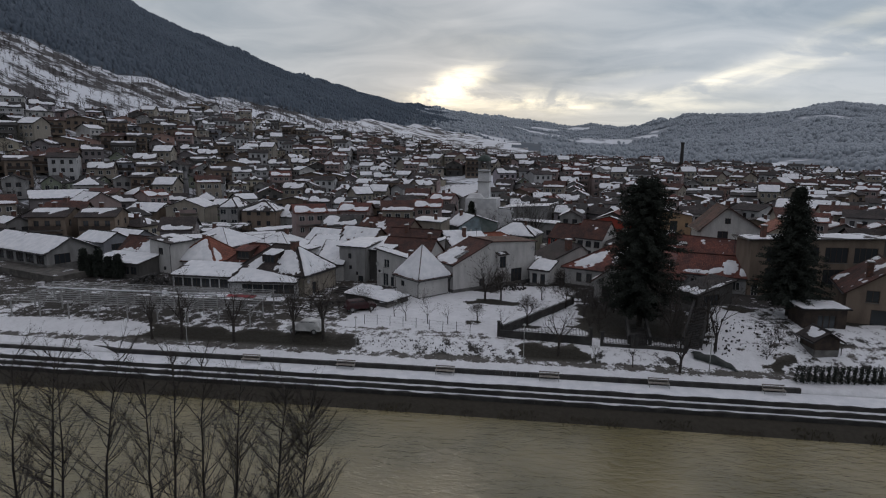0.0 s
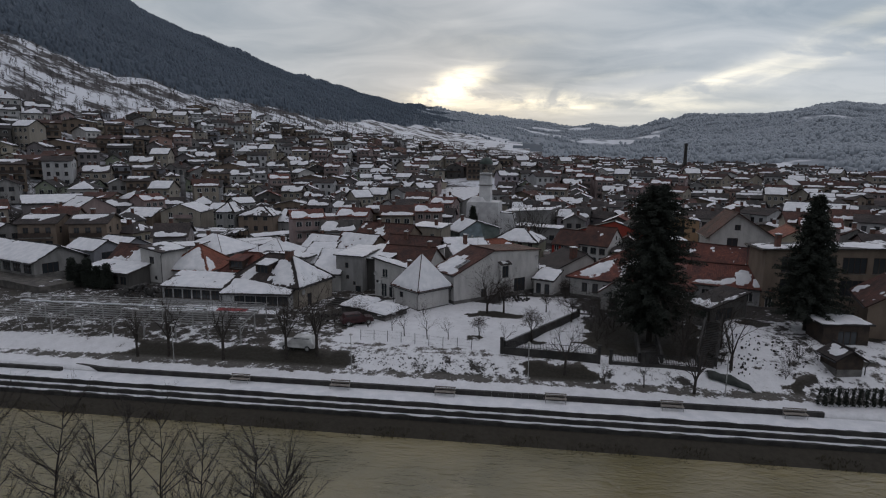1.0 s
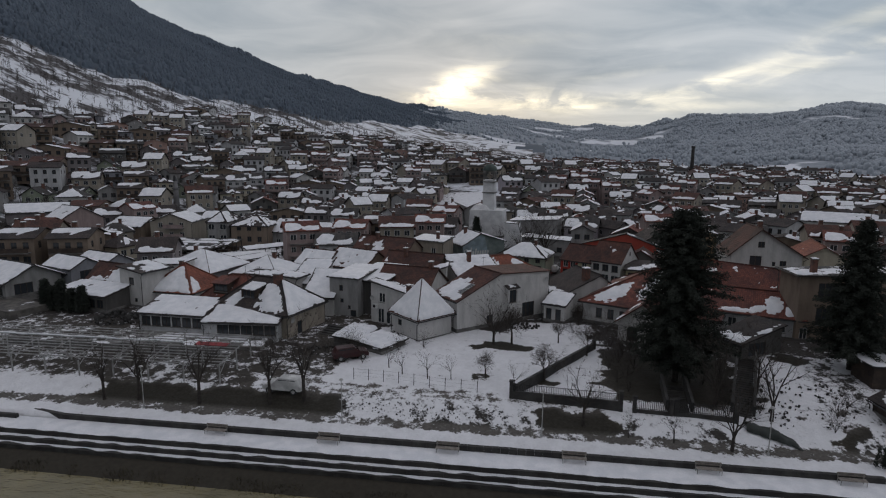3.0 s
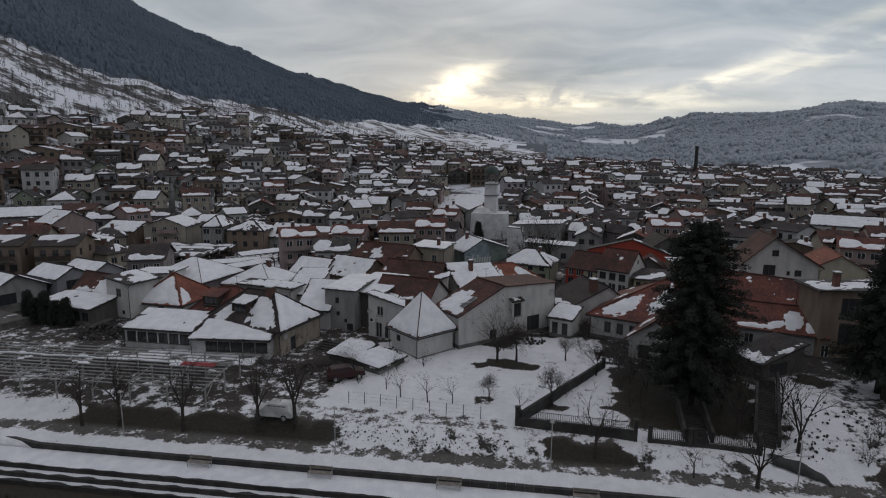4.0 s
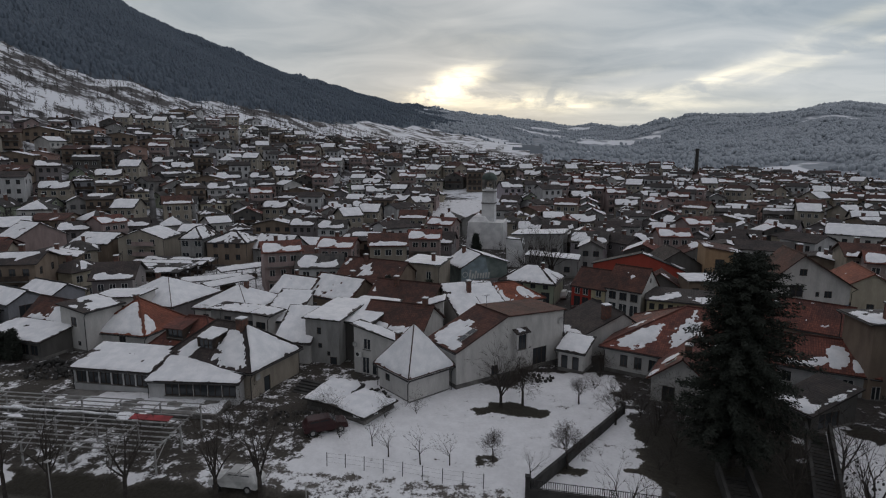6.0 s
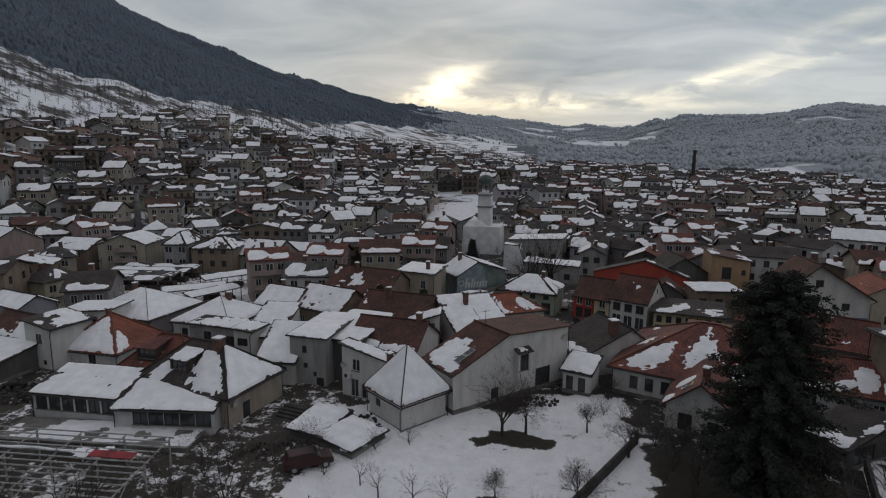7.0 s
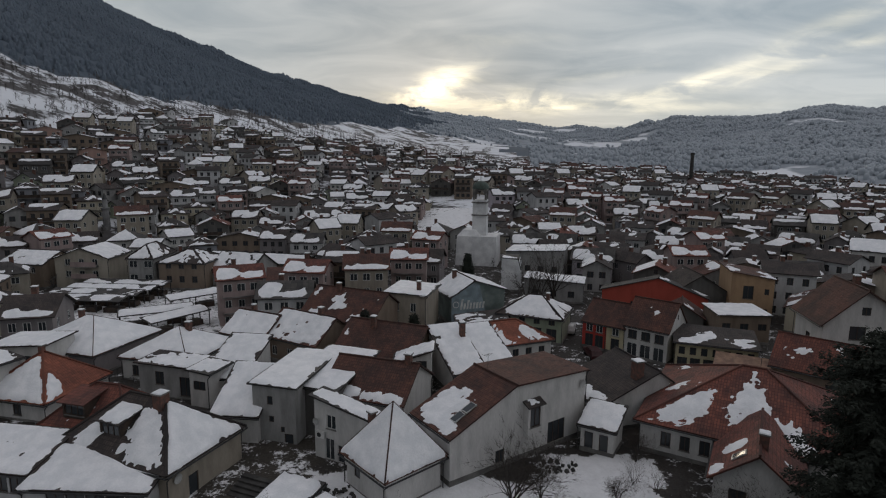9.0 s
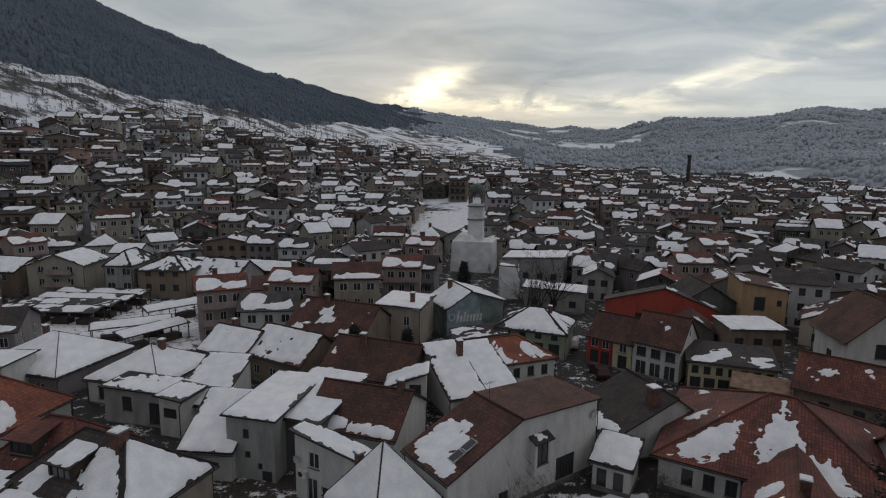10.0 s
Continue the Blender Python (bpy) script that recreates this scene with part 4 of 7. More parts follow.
# ---- trees ----
def grow(bm, p, d, length, r, depth, spread, rng, tips, droop=0.0, bits=4, sides=5, kids=2):
    """A limb that bends and tapers, with side limbs."""
    q = p.copy()
    seg = length / bits
    side_at = []
    for i in range(bits):
        d2 = (d + Vector((rng.uniform(-1, 1), rng.uniform(-1, 1), rng.uniform(-0.6, 0.9) - droop)) * 0.17).normalized()
        r1 = r * (1 - 0.62 * (i + 1) / bits)
        n = q + d2 * seg
        beam(bm, q, n, r * (1 - 0.62 * i / bits), sides, r1)
        if depth > 0 and i >= (1 if depth < 3 else 2) - 1:
            side_at.append((n.copy(), d2.copy(), r1))
        q, d = n, d2
    if depth > 0:
        for s, dd, rr in side_at:
            for _ in range(kids):
                ang = rng.uniform(0, 6.283)
                u = dd.orthogonal().normalized()
                w = dd.cross(u)
                t = spread * rng.uniform(0.7, 1.3)
                nd = (dd * math.cos(t) + (u * math.cos(ang) + w * math.sin(ang)) * math.sin(t)).normalized()
                grow(bm, s, nd, length * rng.uniform(0.5, 0.72), rr * 0.72, depth - 1, spread, rng, tips, droop, 3, max(3, sides - 1), kids)
    else:
        tips.append((q, d))


def bare_tree(h, seed, spread=0.75, depth=3, r=None, trunk_frac=0.3, limbs=5, droop=0.0, lean=0.0):
    """Trunk and limbs, and a mist of twigs; as two meshes."""
    rng = random.Random(seed)
    bm, tips = bmesh.new(), []
    r = r or h * 0.022
    top = Vector((lean, rng.uniform(-0.1, 0.1), h * trunk_frac))
    beam(bm, (0, 0, -0.2), top * 0.5, r * 1.35, 8, r * 1.1)
    beam(bm, top * 0.5, top, r * 1.1, 8, r)
    for i in range(limbs):
        a = 6.283 * i / limbs + rng.uniform(-0.4, 0.4)
        t = rng.uniform(0.25, 0.75) if i else 0.1
        d = Vector((math.cos(a) * math.sin(t), math.sin(a) * math.sin(t), math.cos(t)))
        grow(bm, top - Vector((0, 0, rng.uniform(0, h * 0.08))), d, h * (1 - trunk_frac) * (rng.uniform(0.42, 0.58) if depth > 3 else rng.uniform(0.55, 0.8)), r * 0.6, depth - 1, spread, rng, tips, droop, kids=2 if depth > 3 else 1)
    tw = bmesh.new()
    for q, d in tips:
        for _ in range(4 if depth > 3 else 6):
            e = (d + Vector((rng.uniform(-1, 1), rng.uniform(-1, 1), rng.uniform(-0.7, 0.8) - droop)) * 0.7).normalized()
            l = h * (rng.uniform(0.05, 0.11) if depth > 3 else rng.uniform(0.07, 0.19))
            m = q + e * l * 0.5
            s = e.orthogonal().normalized() * h * 0.0012
            w = e.cross(s)
            a, b, c = tw.verts.new(q + s), tw.verts.new(q - s * 0.5 + w), tw.verts.new(q - s * 0.5 - w)
            z = tw.verts.new(q + e * l)
            for f in ((a, b, z), (b, c, z), (c, a, z)):
                tw.faces.new(f)
    return bm, tw


TREE_MESH = {}


def tree(x, y, kind, rot=0.0, scale=1.0, label="bare leafless tree standing in the snow", group="", name="tree", z=None):
    if kind not in TREE_MESH:
        spec = {"street": (6.0, 3, 0.55, 3, 0.13, 0.36, 5, 0.0), "street_b": (6.2, 8, 0.6, 3, 0.13, 0.32, 5, 0.05), "big": (8.5, 5, 0.6, 3, None, 0.25, 7, 0.0),
                "sapling": (2.8, 2, 0.5, 3, 0.05, 0.35, 3, 0.0), "orchard": (3.6, 6, 0.8, 4, 0.08, 0.3, 3, 0.0), "poplar": (10, 9, 0.42, 3, None, 0.2, 6, -0.2),
                "shrub": (2.2, 12, 0.7, 3, 0.03, 0.08, 7, 0.0), "twin": (7.5, 21, 0.55, 3, 0.15, 0.22, 4, 0.0)}[kind]
        TREE_MESH[kind] = bare_tree(*spec[:1], spec[1], spec[2], spec[3], spec[4], spec[5], spec[6], spec[7])
        bm, tw = TREE_MESH[kind]
        meshes = []
        for b, n, m in ((bm, "trunk", M_BARK), (tw, "crown", M_TWIG)):
            me = bpy.data.meshes.new(n)
            b.to_mesh(me)
            b.free()
            me.materials.append(m)
            meshes.append(me)
        TREE_MESH[kind] = meshes
    e = thing(name, pose(x, y, ground(x, y) if z is None else z, 0, 0, rot), label, "shrub" if kind == "shrub" else "tree", group)
    e.scale = (scale,) * 3
    for me in TREE_MESH[kind]:
        o = new(me.name.split(".")[0], me)
        o.parent = e
        if o.name.startswith("crown"):
            tagged(o, kind="stuff")
    return e


def conifer(x, y, z, h, radius, seed, label, rough=1.0, tip=0.85):
    """A tall conifer: trunk, whorls of drooping boughs, each a spray of needle tufts."""
    rng = random.Random(seed)
    e = thing("conifer", pose(x, y, z), label, "tree")
    bm = bmesh.new()
    beam(bm, (0, 0, -0.3), (0.1, 0, h * 0.5), h * 0.019, 8, h * 0.012)
    beam(bm, (0.1, 0, h * 0.5), (0, 0, h * 0.98), h * 0.012, 6, 0.03)
    boughs = bmesh.new()
    verts, faces = [], []
    n = int(h * 14)
    for i in range(n):
        t = (i + rng.random()) / n
        zz = h * (0.10 + 0.89 * t)
        wide = radius * (min(1.0, 0.55 + t * 3.2) * (1 - t) ** tip + 0.05) * rng.uniform(0.72, 1.12) * (1 + rough * 0.22 * math.sin(t * 21 + seed) * rng.random())
        a = i * 2.4 + rng.uniform(-0.3, 0.3)
        d = Vector((math.cos(a), math.sin(a), 0))
        rise = 0.22 - 0.3 * (1 - t)
        p0 = Vector((0, 0, zz))
        k = max(3, int(wide / 0.28))
        last = p0
        for j in range(1, k + 1):
            u = j / k
            p = p0 + d * wide * u + Vector((0, 0, wide * (rise * u - 0.22 * u * u + (0.12 * u ** 4)))) + Vector((rng.uniform(-1, 1), rng.uniform(-1, 1), rng.uniform(-1, 1))) * 0.06
            if j % 2 == 0 or j == k:
                beam(boughs, last, p, 0.05 * (1.1 - u), 3)
                last = p
            spread_ = 0.5 * (1.15 - u) + 0.22
            for _ in range(26):
                side = Vector((-d.y, d.x, 0)) * rng.choice((-1, 1))
                g = (d * rng.uniform(0.2, 1.0) + side * rng.uniform(0.1, 1.2) + Vector((0, 0, rng.uniform(-0.75, 0.3)))).normalized()
                l = spread_ * rng.uniform(0.4, 1.1)
                w = g.cross(Vector((rng.uniform(-1, 1), rng.uniform(-1, 1), rng.uniform(-1, 1)))).normalized() * rng.uniform(0.03, 0.075)
                o = p + Vector((rng.uniform(-1, 1), rng.uniform(-1, 1), rng.uniform(-1, 1))) * 0.24
                b = len(verts)
                m = o + g * l * 0.55
                verts += [tuple(o - w * 0.3), tuple(m + w), tuple(o + g * l), tuple(m - w)]
                faces.append((b, b + 1, b + 2, b + 3))
    part("trunk", bm, M_BARK, e)
    part("branch", boughs, M_BARK, e)
    raw("crown", verts, faces, M_NEEDLE, e)["kind"] = "stuff"
    return e


conifer(21.8, 74.0, ground(21.8, 74.0), 18.0, 4.7, 3, "tall dark pine with a dense irregular crown beside the garden fence", 1.5, 0.31)
conifer(39.6, 76.6, ground(39.6, 76.6), 15.6, 4.3, 11, "dark spruce with a pointed crown in front of an apartment house", 0.8, 0.8)

for x, y, k, r, s in ((-34.9, 63.2, "street", 20, 0.98), (-31.4, 63.6, "street_b", 80, 1.08), (-25.0, 63.6, "street", 150, 1.14), (-18.0, 64.2, "street_b", 220, 1.1), (-14.7, 64.6, "street_b", 10, 1.22)):
    tree(x, y, k, r, s, "bare riverside tree with a dark trunk and drooping twigs", "riverside trees")
for x, y, k, r, s in ((11.6, 64.2, "street", 60, 0.9), (19.1, 62.9, "sapling", 10, 1.1), (23.6, 62.3, "twin", 100, 0.85), (15.4, 63.2, "sapling", 90, 0.8)):
    tree(x, y, k, r, s, "bare tree on the snowy slope above the promenade")
for x, y, k, r, s in ((2.3, 72.0, "orchard", 0, 0.85), (8.4, 71.8, "orchard", 50, 1.2), (5.4, 69.4, "sapling", 120, 1.0), (2.6, 82.2, "big", 200, 0.72), (4.8, 83.0, "orchard", 10, 1.4),
                      (-6.5, 71.5, "sapling", 30, 1.0), (-3.6, 70.6, "sapling", 75, 1.1), (-8.3, 73.0, "sapling", 160, 0.9), (-1.2, 70.9, "sapling", 15, 0.9),
                      (13.5, 80.0, "orchard", 300, 1.1), (10.5, 84.0, "orchard", 130, 0.9), (-5.6, 79.6, "shrub", 0, 1.0), (-8.4, 78.2, "shrub", 70, 1.0), (13.6, 91.5, "orchard", 44, 0.9)):
    tree(x, y, k, r, s, "small bare fruit tree in the snowy garden" if k != "shrub" else "bare garden shrub in the snow", "garden trees")
for x, y, r, s in ((28.2, 66.4, 0, 0.95), (24.0, 68.4, 70, 1.0), (28.8, 71.4, 140, 0.8)):
    tree(x, y, "twin", r, s, "bare tree with several leaning stems behind the fence")


# ---- houses close to the river ----
# restaurant with two glazed verandas
restaurant = house(-27.8, 85.7, -15, 12, 8, [], "beige", "dark", z=4.2, hip=(3.9, 7.2), covers=[[(0.76, 0.42, 0.22, 0.55), (0.2, 0.35, 0.10, 0.3)], 0.93, 0.6, 0.45], chimneys=[(1.9, -0.4, 6.2, 8.0, 0.9)],
      windows=[("R", -1.5, 0.6, 1.0, 1.9, "door"), ("F", 3.5, 1.0, 1.2, 1.2, "brown")], label="restaurant with a snowy hipped roof and beige walls", category="restaurant", name="restaurant")
house(-28.6, 80.8, 94, 4.4, 9.3, [(-2.2, 3.1), (2.2, 3.9)], "chalk", "dark", z=4.2, cover=0.9, windows=row("L", 5, 1.55, 1.45, 1.25, -3.0, 4.5, "brown"),
      label="glazed white veranda with a snow-covered lean-to roof", category="veranda", name="veranda")
house(-38.3, 82.0, 88, 4.6, 9.0, [(-2.3, 3.4), (2.3, 4.4)], "chalk", "dark", z=4.2, cover=0.85, windows=row("L", 6, 1.75, 1.25, 1.3, -4.3, 4.3, "brown"),
      label="glazed veranda with a snow-covered sloping roof", category="veranda", name="veranda")

def dormer(parent, x, y, z, w, d, h, mat, roof, cover):
    """A dormer whose front looks along the parent's own front."""
    bm = bmesh.new()
    panel(bm, [(-w / 2, h), (w / 2, h)], [(-w / 2 + 0.2, w / 2 - 0.2, 0.3, h - 0.15)], lambda u, v, k: (x + u, y + k, z + v))
    for s in (-1, 1):
        quad(bm, [(x + s * w / 2, y, z), (x + s * w / 2, y + d, z), (x + s * w / 2, y + d, z + h), (x + s * w / 2, y, z + h)])
    o = part("dormer", bm, mat, parent)
    put_window(o, Matrix.Translation((x, y, z + 0.3)), w - 0.4, h - 0.45, "brown")
    bm = bmesh.new()
    pl = ((x - w / 2 - 0.25, y - 0.35, z + h), (x + w / 2 + 0.25, y - 0.35, z + h), (x + w / 2 + 0.25, y + d, z + h + 0.55), (x - w / 2 - 0.25, y + d, z + h + 0.55))
    slab(bm, *pl, 0.1)
    r = part("dormer_roof", bm, roof, o)
    if cover:
        bm = bmesh.new()
        snow_on(bm, *pl, cover, x + y, 0.12, 0.25)
        tagged(part("roof_snow", bm, M_SNOW, r, "", True), kind="stuff")


# low snow-covered garages
house(-14.5, 81.4, -12, 3.2, 5.2, [(-1.6, 1.15), (1.6, 0.95)], "dark", "grey", z=4.85, cover=1.0, thick=0.22, label="low dark garage under a thick blanket of snow", category="garage", name="garage")
house(-10.8, 79.4, -28, 4.0, 4.3, [(-2.0, 0.95), (2.0, 0.85)], "dark", "grey", z=4.85, cover=1.0, thick=0.22, label="low dark shed under a thick blanket of snow", category="shed", name="shed")

# white house in two blocks with a deep recess
house(-18.7, 95.9, -6, 4.3, 9.6, [(-2.15, 6.0), (2.15, 5.9)], "grey", "grey", z=4.6, cover=0.97,
      windows=[("F", -0.4, 4.1, 0.55, 0.85, "brown"), ("F", -0.3, 2.4, 0.5, 0.6, "brown"), ("F", 0.8, 1.5, 0.4, 0.55, "brown"), ("F", 1.4, 0.2, 0.9, 1.2, "door")],
      label="tall grey-white house with a flat snowy roof and small windows")
white_block = house(-11.4, 88.8, -20, 6.4, 1.5, [(-3.2, 6.1), (3.2, 5.0)], "white", "grey", z=4.6, cover=0.9,
      windows=[("F", -1.4, 3.4, 1.0, 1.3, "white"), ("F", -1.6, 0.5, 1.0, 2.0, "white"), ("F", -0.4, 0.5, 0.7, 1.6, "white")],
      label="white plastered house with a sloping snow-edged roof")
house(-15.4, 97.2, 78, 9.0, 5.6, [(-4.5, 5.3), (4.5, 6.0)], "dark", "grey", z=4.6, cover=0.95, label="house wing with a broad snow-covered roof")
# pyramid roof
house(-6.9, 85.6, -42, 5.4, 5.4, [], "white", "brown", z=4.7, hip=(3.5, 7.3), over=0.45, covers=[1.0, 0.95, 0.9, 0.95], windows=[("F", -1.2, 1.5, 0.8, 0.8, "brown"), ("L", 0.3, 1.2, 0.8, 0.8, "brown")],
      chimneys=[(-1.5, -1.0, 4.8, 6.4, 0.5)], label="small white house with a steep snow-covered pyramid roof")
# brown roofed house behind it
house(-10.6, 97.0, 78, 8.0, 8.2, gable(8.0, 4.2, 6.6), "white", "brown", z=4.7, covers=[[(0.2, 0.12, 0.3, 0.2), (0.72, 0.1, 0.36, 0.16)], 0.2], windows=row("L", 4, 1.9, 0.9, 1.2, -3.8, 3.8), chimneys=[(0, -3.2, 6.0, 7.6, 0.6)],
      label="white house with a brown tiled roof, snow along the eaves")
house(-12.4, 110.5, 75, 9, 10, gable(9, 3.6, 6.3), "brown", "brown", covers=[0.2, 0.1], chimneys=[(-1.0, 1.5, 5.2, 7.2, 0.6)], windows=row("L", 3, 1.2, 0.9, 1.1, -4, 4, "brown"),
      label="house with a bare brown tiled roof and a patch of snow")
# house with white dormer block and snowy roofs
for dx, dy, low, lab in ((-1.85, -1.0, 0.35, "house wing with a steep snow-covered roof slope"), (1.85, 1.0, 0.0, "house wing with a snowy roof slope and a tall chimney")):
    house(-1.9 + dx, 108.6 + dy, 118, 8.2, 3.8, [(-4.1, 2.6 + low), (4.1, 5.6 + low)], "white", "dark", cover=0.98, chimneys=[(1.6, -1.5, 4.6, 6.9, 0.6)] if low else (), label=lab)
house(-8.2, 104.4, 5, 4.0, 3.2, [(-2.0, 4.2), (2.0, 5.6)], "white", "dark", z=4.7, cover=0.85, windows=[("F", 0.9, 3.0, 1.2, 1.5, "brown"), ("F", -0.9, 0.8, 1.0, 1.2, "brown")], label="white dormer block with a dark-framed window")
# big white house with a sloped gable wall
big = house(1.8, 93.1, 41, 15.8, 5.6, [(-7.9, 4.1), (-1.0, 7.0), (7.9, 6.5)], "white", "brown", z=5.1, covers=[[(0.36, 0.28, 0.36, 0.34), (0.75, 0.10, 0.2, 0.12)], 0.06], over=0.25,
            windows=[("F", 4.2, 0.4, 2.2, 2.1, "brown"), ("F", -2.6, 0.4, 1.0, 1.2, "brown"), ("L", 1.0, 1.2, 1.0, 1.2, "white")],
            label="large white house with a long blank gable wall and brown tiles")


def oriel(parent, x, y, z, w, d, h):
    bm = bmesh.new()
    panel(bm, [(-w / 2, h), (w / 2, h)], [(-w / 2 + 0.25, w / 2 - 0.25, 0.9, h - 0.35)], lambda u, v, k: (x + u, y - d + k, z + v))
    for s in (-1, 1):
        quad(bm, [(x + s * w / 2, y - d if s > 0 else y, z), (x + s * w / 2, y if s > 0 else y - d, z), (x + s * w / 2, y if s > 0 else y - d, z + h), (x + s * w / 2, y - d if s > 0 else y, z + h)])
    quad(bm, [(x - w / 2, y, z), (x + w / 2, y, z), (x + w / 2, y - d, z), (x - w / 2, y - d, z)])
    o = part("oriel", bm, PLASTER["white"], parent)
    put_window(o, Matrix.Translation((x, y - d, z + 0.9)), w - 0.5, h - 1.25, "brown")
    bm = bmesh.new()
    slab(bm, (x - w / 2 - 0.2, y - d - 0.3, z + h - 0.1), (x + w / 2 + 0.2, y - d - 0.3, z + h - 0.1), (x + w / 2 + 0.2, y + 0.1, z + h + 0.35), (x - w / 2 - 0.2, y + 0.1, z + h + 0.35), 0.1)
    r = part("oriel_roof", bm, TILE["dark"], o)
    bm = bmesh.new()
    snow_on(bm, (x - w / 2 + 0.1, y - d - 0.2, z + h - 0.06), (x + w / 2 - 0.1, y - d - 0.2, z + h - 0.06), (x + w / 2 - 0.1, y + 0.05, z + h + 0.34), (x - w / 2 + 0.1, y + 0.05, z + h + 0.34), 0.7, x, 0.07, 0.15)
    tagged(part("roof_snow", bm, M_SNOW, r, "", True), kind="stuff")
    return o


oriel(big, 0.9, -2.8, 2.1, 1.7, 0.6, 3.0)


def skylight(parent, x, y, z, slope, axis_rot):
    bm = bmesh.new()
    box(bm, -0.4, 0.4, -0.6, 0.6, 0.0, 0.10)
    o = part("skylight", bm, M_METAL, parent)
    o.matrix_basis = pose(x, y, z, 0, 0, axis_rot) @ pose(0, 0, 0, slope, 0, 0)
    bm = bmesh.new()
    box(bm, -0.32, 0.32, -0.52, 0.52, 0.10, 0.115)
    part("pane", bm, M_GLASS, o)


for u, v in ((-5.0, -1.5), (-6.2, -1.5)):
    skylight(big, u, v, 4.1 + (u + 7.9) * 0.42 + 0.2, 22.8, -90)

# tool shed in the garden
house(11.0, 94.0, 65, 3.2, 3.0, [(-1.6, 2.6), (1.6, 3.5)], "white", "dark", z=5.05, cover=1.0, windows=[("L", -0.75, 0.1, 0.8, 1.9, "door"), ("L", 0.6, 0.1, 0.8, 1.9, "door")],
      label="small white garden shed with a snow-covered lean-to roof", category="shed", name="shed")
house(13.4, 101.6, 24, 8, 7, [(-4.0, 2.8), (2.6, 5.6), (4.0, 4.6)], "white", "dark", covers=[[(0.6, 0.08, 0.5, 0.14)], 0.2], chimneys=[(0.8, -2.6, 4.0, 6.6, 0.9)], label="white house with a dark roof and a broad chimney")

# tiled house beside the pine
tiled = house(25.2, 97.2, -25, 17.0, 15.0, [], "white", "red", z=5.0, hip=(3.2, 7.1), covers=[[(0.13, 0.3, 0.13, 0.26), (0.50, 0.52, 0.15, 0.32), (0.7, 0.2, 0.1, 0.2)], 0.1, 0.2, 0.2], over=0.5, cell=0.2,
              windows=row("F", 3, 1.0, 0.85, 1.35, -7.0, -2.2, "brown") + [("L", 0, 1.0, 0.9, 1.2, "brown")], label="white house with a red tiled hipped roof and patches of snow")
wing = house(22.1, 87.9, -24, 5.8, 8.2, gable(5.8, 3.0, 5.3), "white", "red", z=5.0, covers=[[(0.9, 0.16, 0.10, 0.16), (0.6, 0.5, 0.08, 0.28)], 0.08], over=0.45, cell=0.3, chimneys=[(0.2, -2.4, 4.4, 6.3, 0.65)],
             windows=[("F", -1.2, 0.6, 1.2, 1.6, "brown"), ("F", 1.2, 0.6, 1.0, 1.3, "brown"), ("L", 0.5, 1.0, 0.9, 1.2, "brown")], label="house wing with a red tiled gable roof and melting snow")
skylight(wing, -1.3, -3.0, 4.45, 38.4, -90)

# white gable house and red-roofed house behind the pine
white_gable = house(46.1, 118.3, -4, 10.8, 7.6, [(-5.4, 6.3), (-1.1, 10.3), (5.4, 6.1)], "white", "brown", z=5.8, covers=[0.1, 0.2], windows=[("F", -0.9, 7.3, 1.0, 1.0, "brown"), ("F", -1.6, 4.2, 1.8, 1.7, "brown"), ("F", 2.6, 4.2, 1.0, 1.0, "brown"),
      ("F", 1.2, 4.3, 0.5, 0.7, "brown"), ("L", 0, 2.6, 1.2, 1.3, "brown")], chimneys=[(0.2, 1.4, 9.0, 11.1, 0.7)], label="tall white gabled house with a brown tiled roof", over=0.6)
bm = bmesh.new()
box(bm, -5.43, 5.43, -3.84, -3.805, 2.4, 3.3)
part("painted_band", bm, material("blue_wall_paint", (0.09, 0.17, 0.27), 0.85, (0.06, 0.12, 0.20), 1.0, 7, 0.1), white_gable, "faded blue painted band")
house(40.5, 108.3, 54, 7.0, 14.5, gable(7.0, 3.1, 5.9), "brown", "red", z=5.2, covers=[0.2, 0.2], windows=row("L", 4, 0.9, 1.0, 1.2, -6, 6, "brown"), label="long low house with a bare red tiled roof")
house(36.0, 91.5, 70, 7.5, 10, gable(7.5, 2.8, 5.0), "chalk", "red", z=5.9, covers=[[(0.66, 0.42, 0.10, 0.32), (0.84, 0.3, 0.07, 0.2), (0.3, 0.12, 0.22, 0.1), (0.5, 0.26, 0.08, 0.12)], 0.3], cell=0.2, windows=row("L", 3, 0.9, 1.0, 1.2, -4, 4, "white"), label="low house with a red tiled roof half covered in snow")
# apartment house
# the loggias are wide dark panes in place of shaded openings
house(46.8, 88.9, 3, 17, 4.8, [(-8.5, 8.1), (8.5, 8.5)], "brown", "grey", z=6.0, cover=0.6, over=0.5, windows=row("F", 4, 5.2, 3.0, 2.1, -6.8, 8.2, "brown") + row("F", 4, 2.2, 3.0, 2.1, -6.8, 8.2, "brown") + [("F", -7.6, 0.1, 0.9, 1.7, "white")],
      chimneys=[(-6.5, -1, 8.2, 9.9, 0.6)], label="brown-grey apartment house with deep dark loggias and snowy roof", category="apartment house", name="apartment_house")
house(31.2, 80.9, 29, 5.8, 3.6, [(-2.9, 2.0), (2.9, 3.4)], "dark", "dark", z=6.0, covers=[[(0.5, 0.12, 0.5, 0.16), (0.9, 0.6, 0.1, 0.3)]], windows=[("F", -0.6, 0.1, 2.6, 1.8, "brown")], label="dark lean-to garage with a sloping roof edged by snow", category="garage", name="garage")
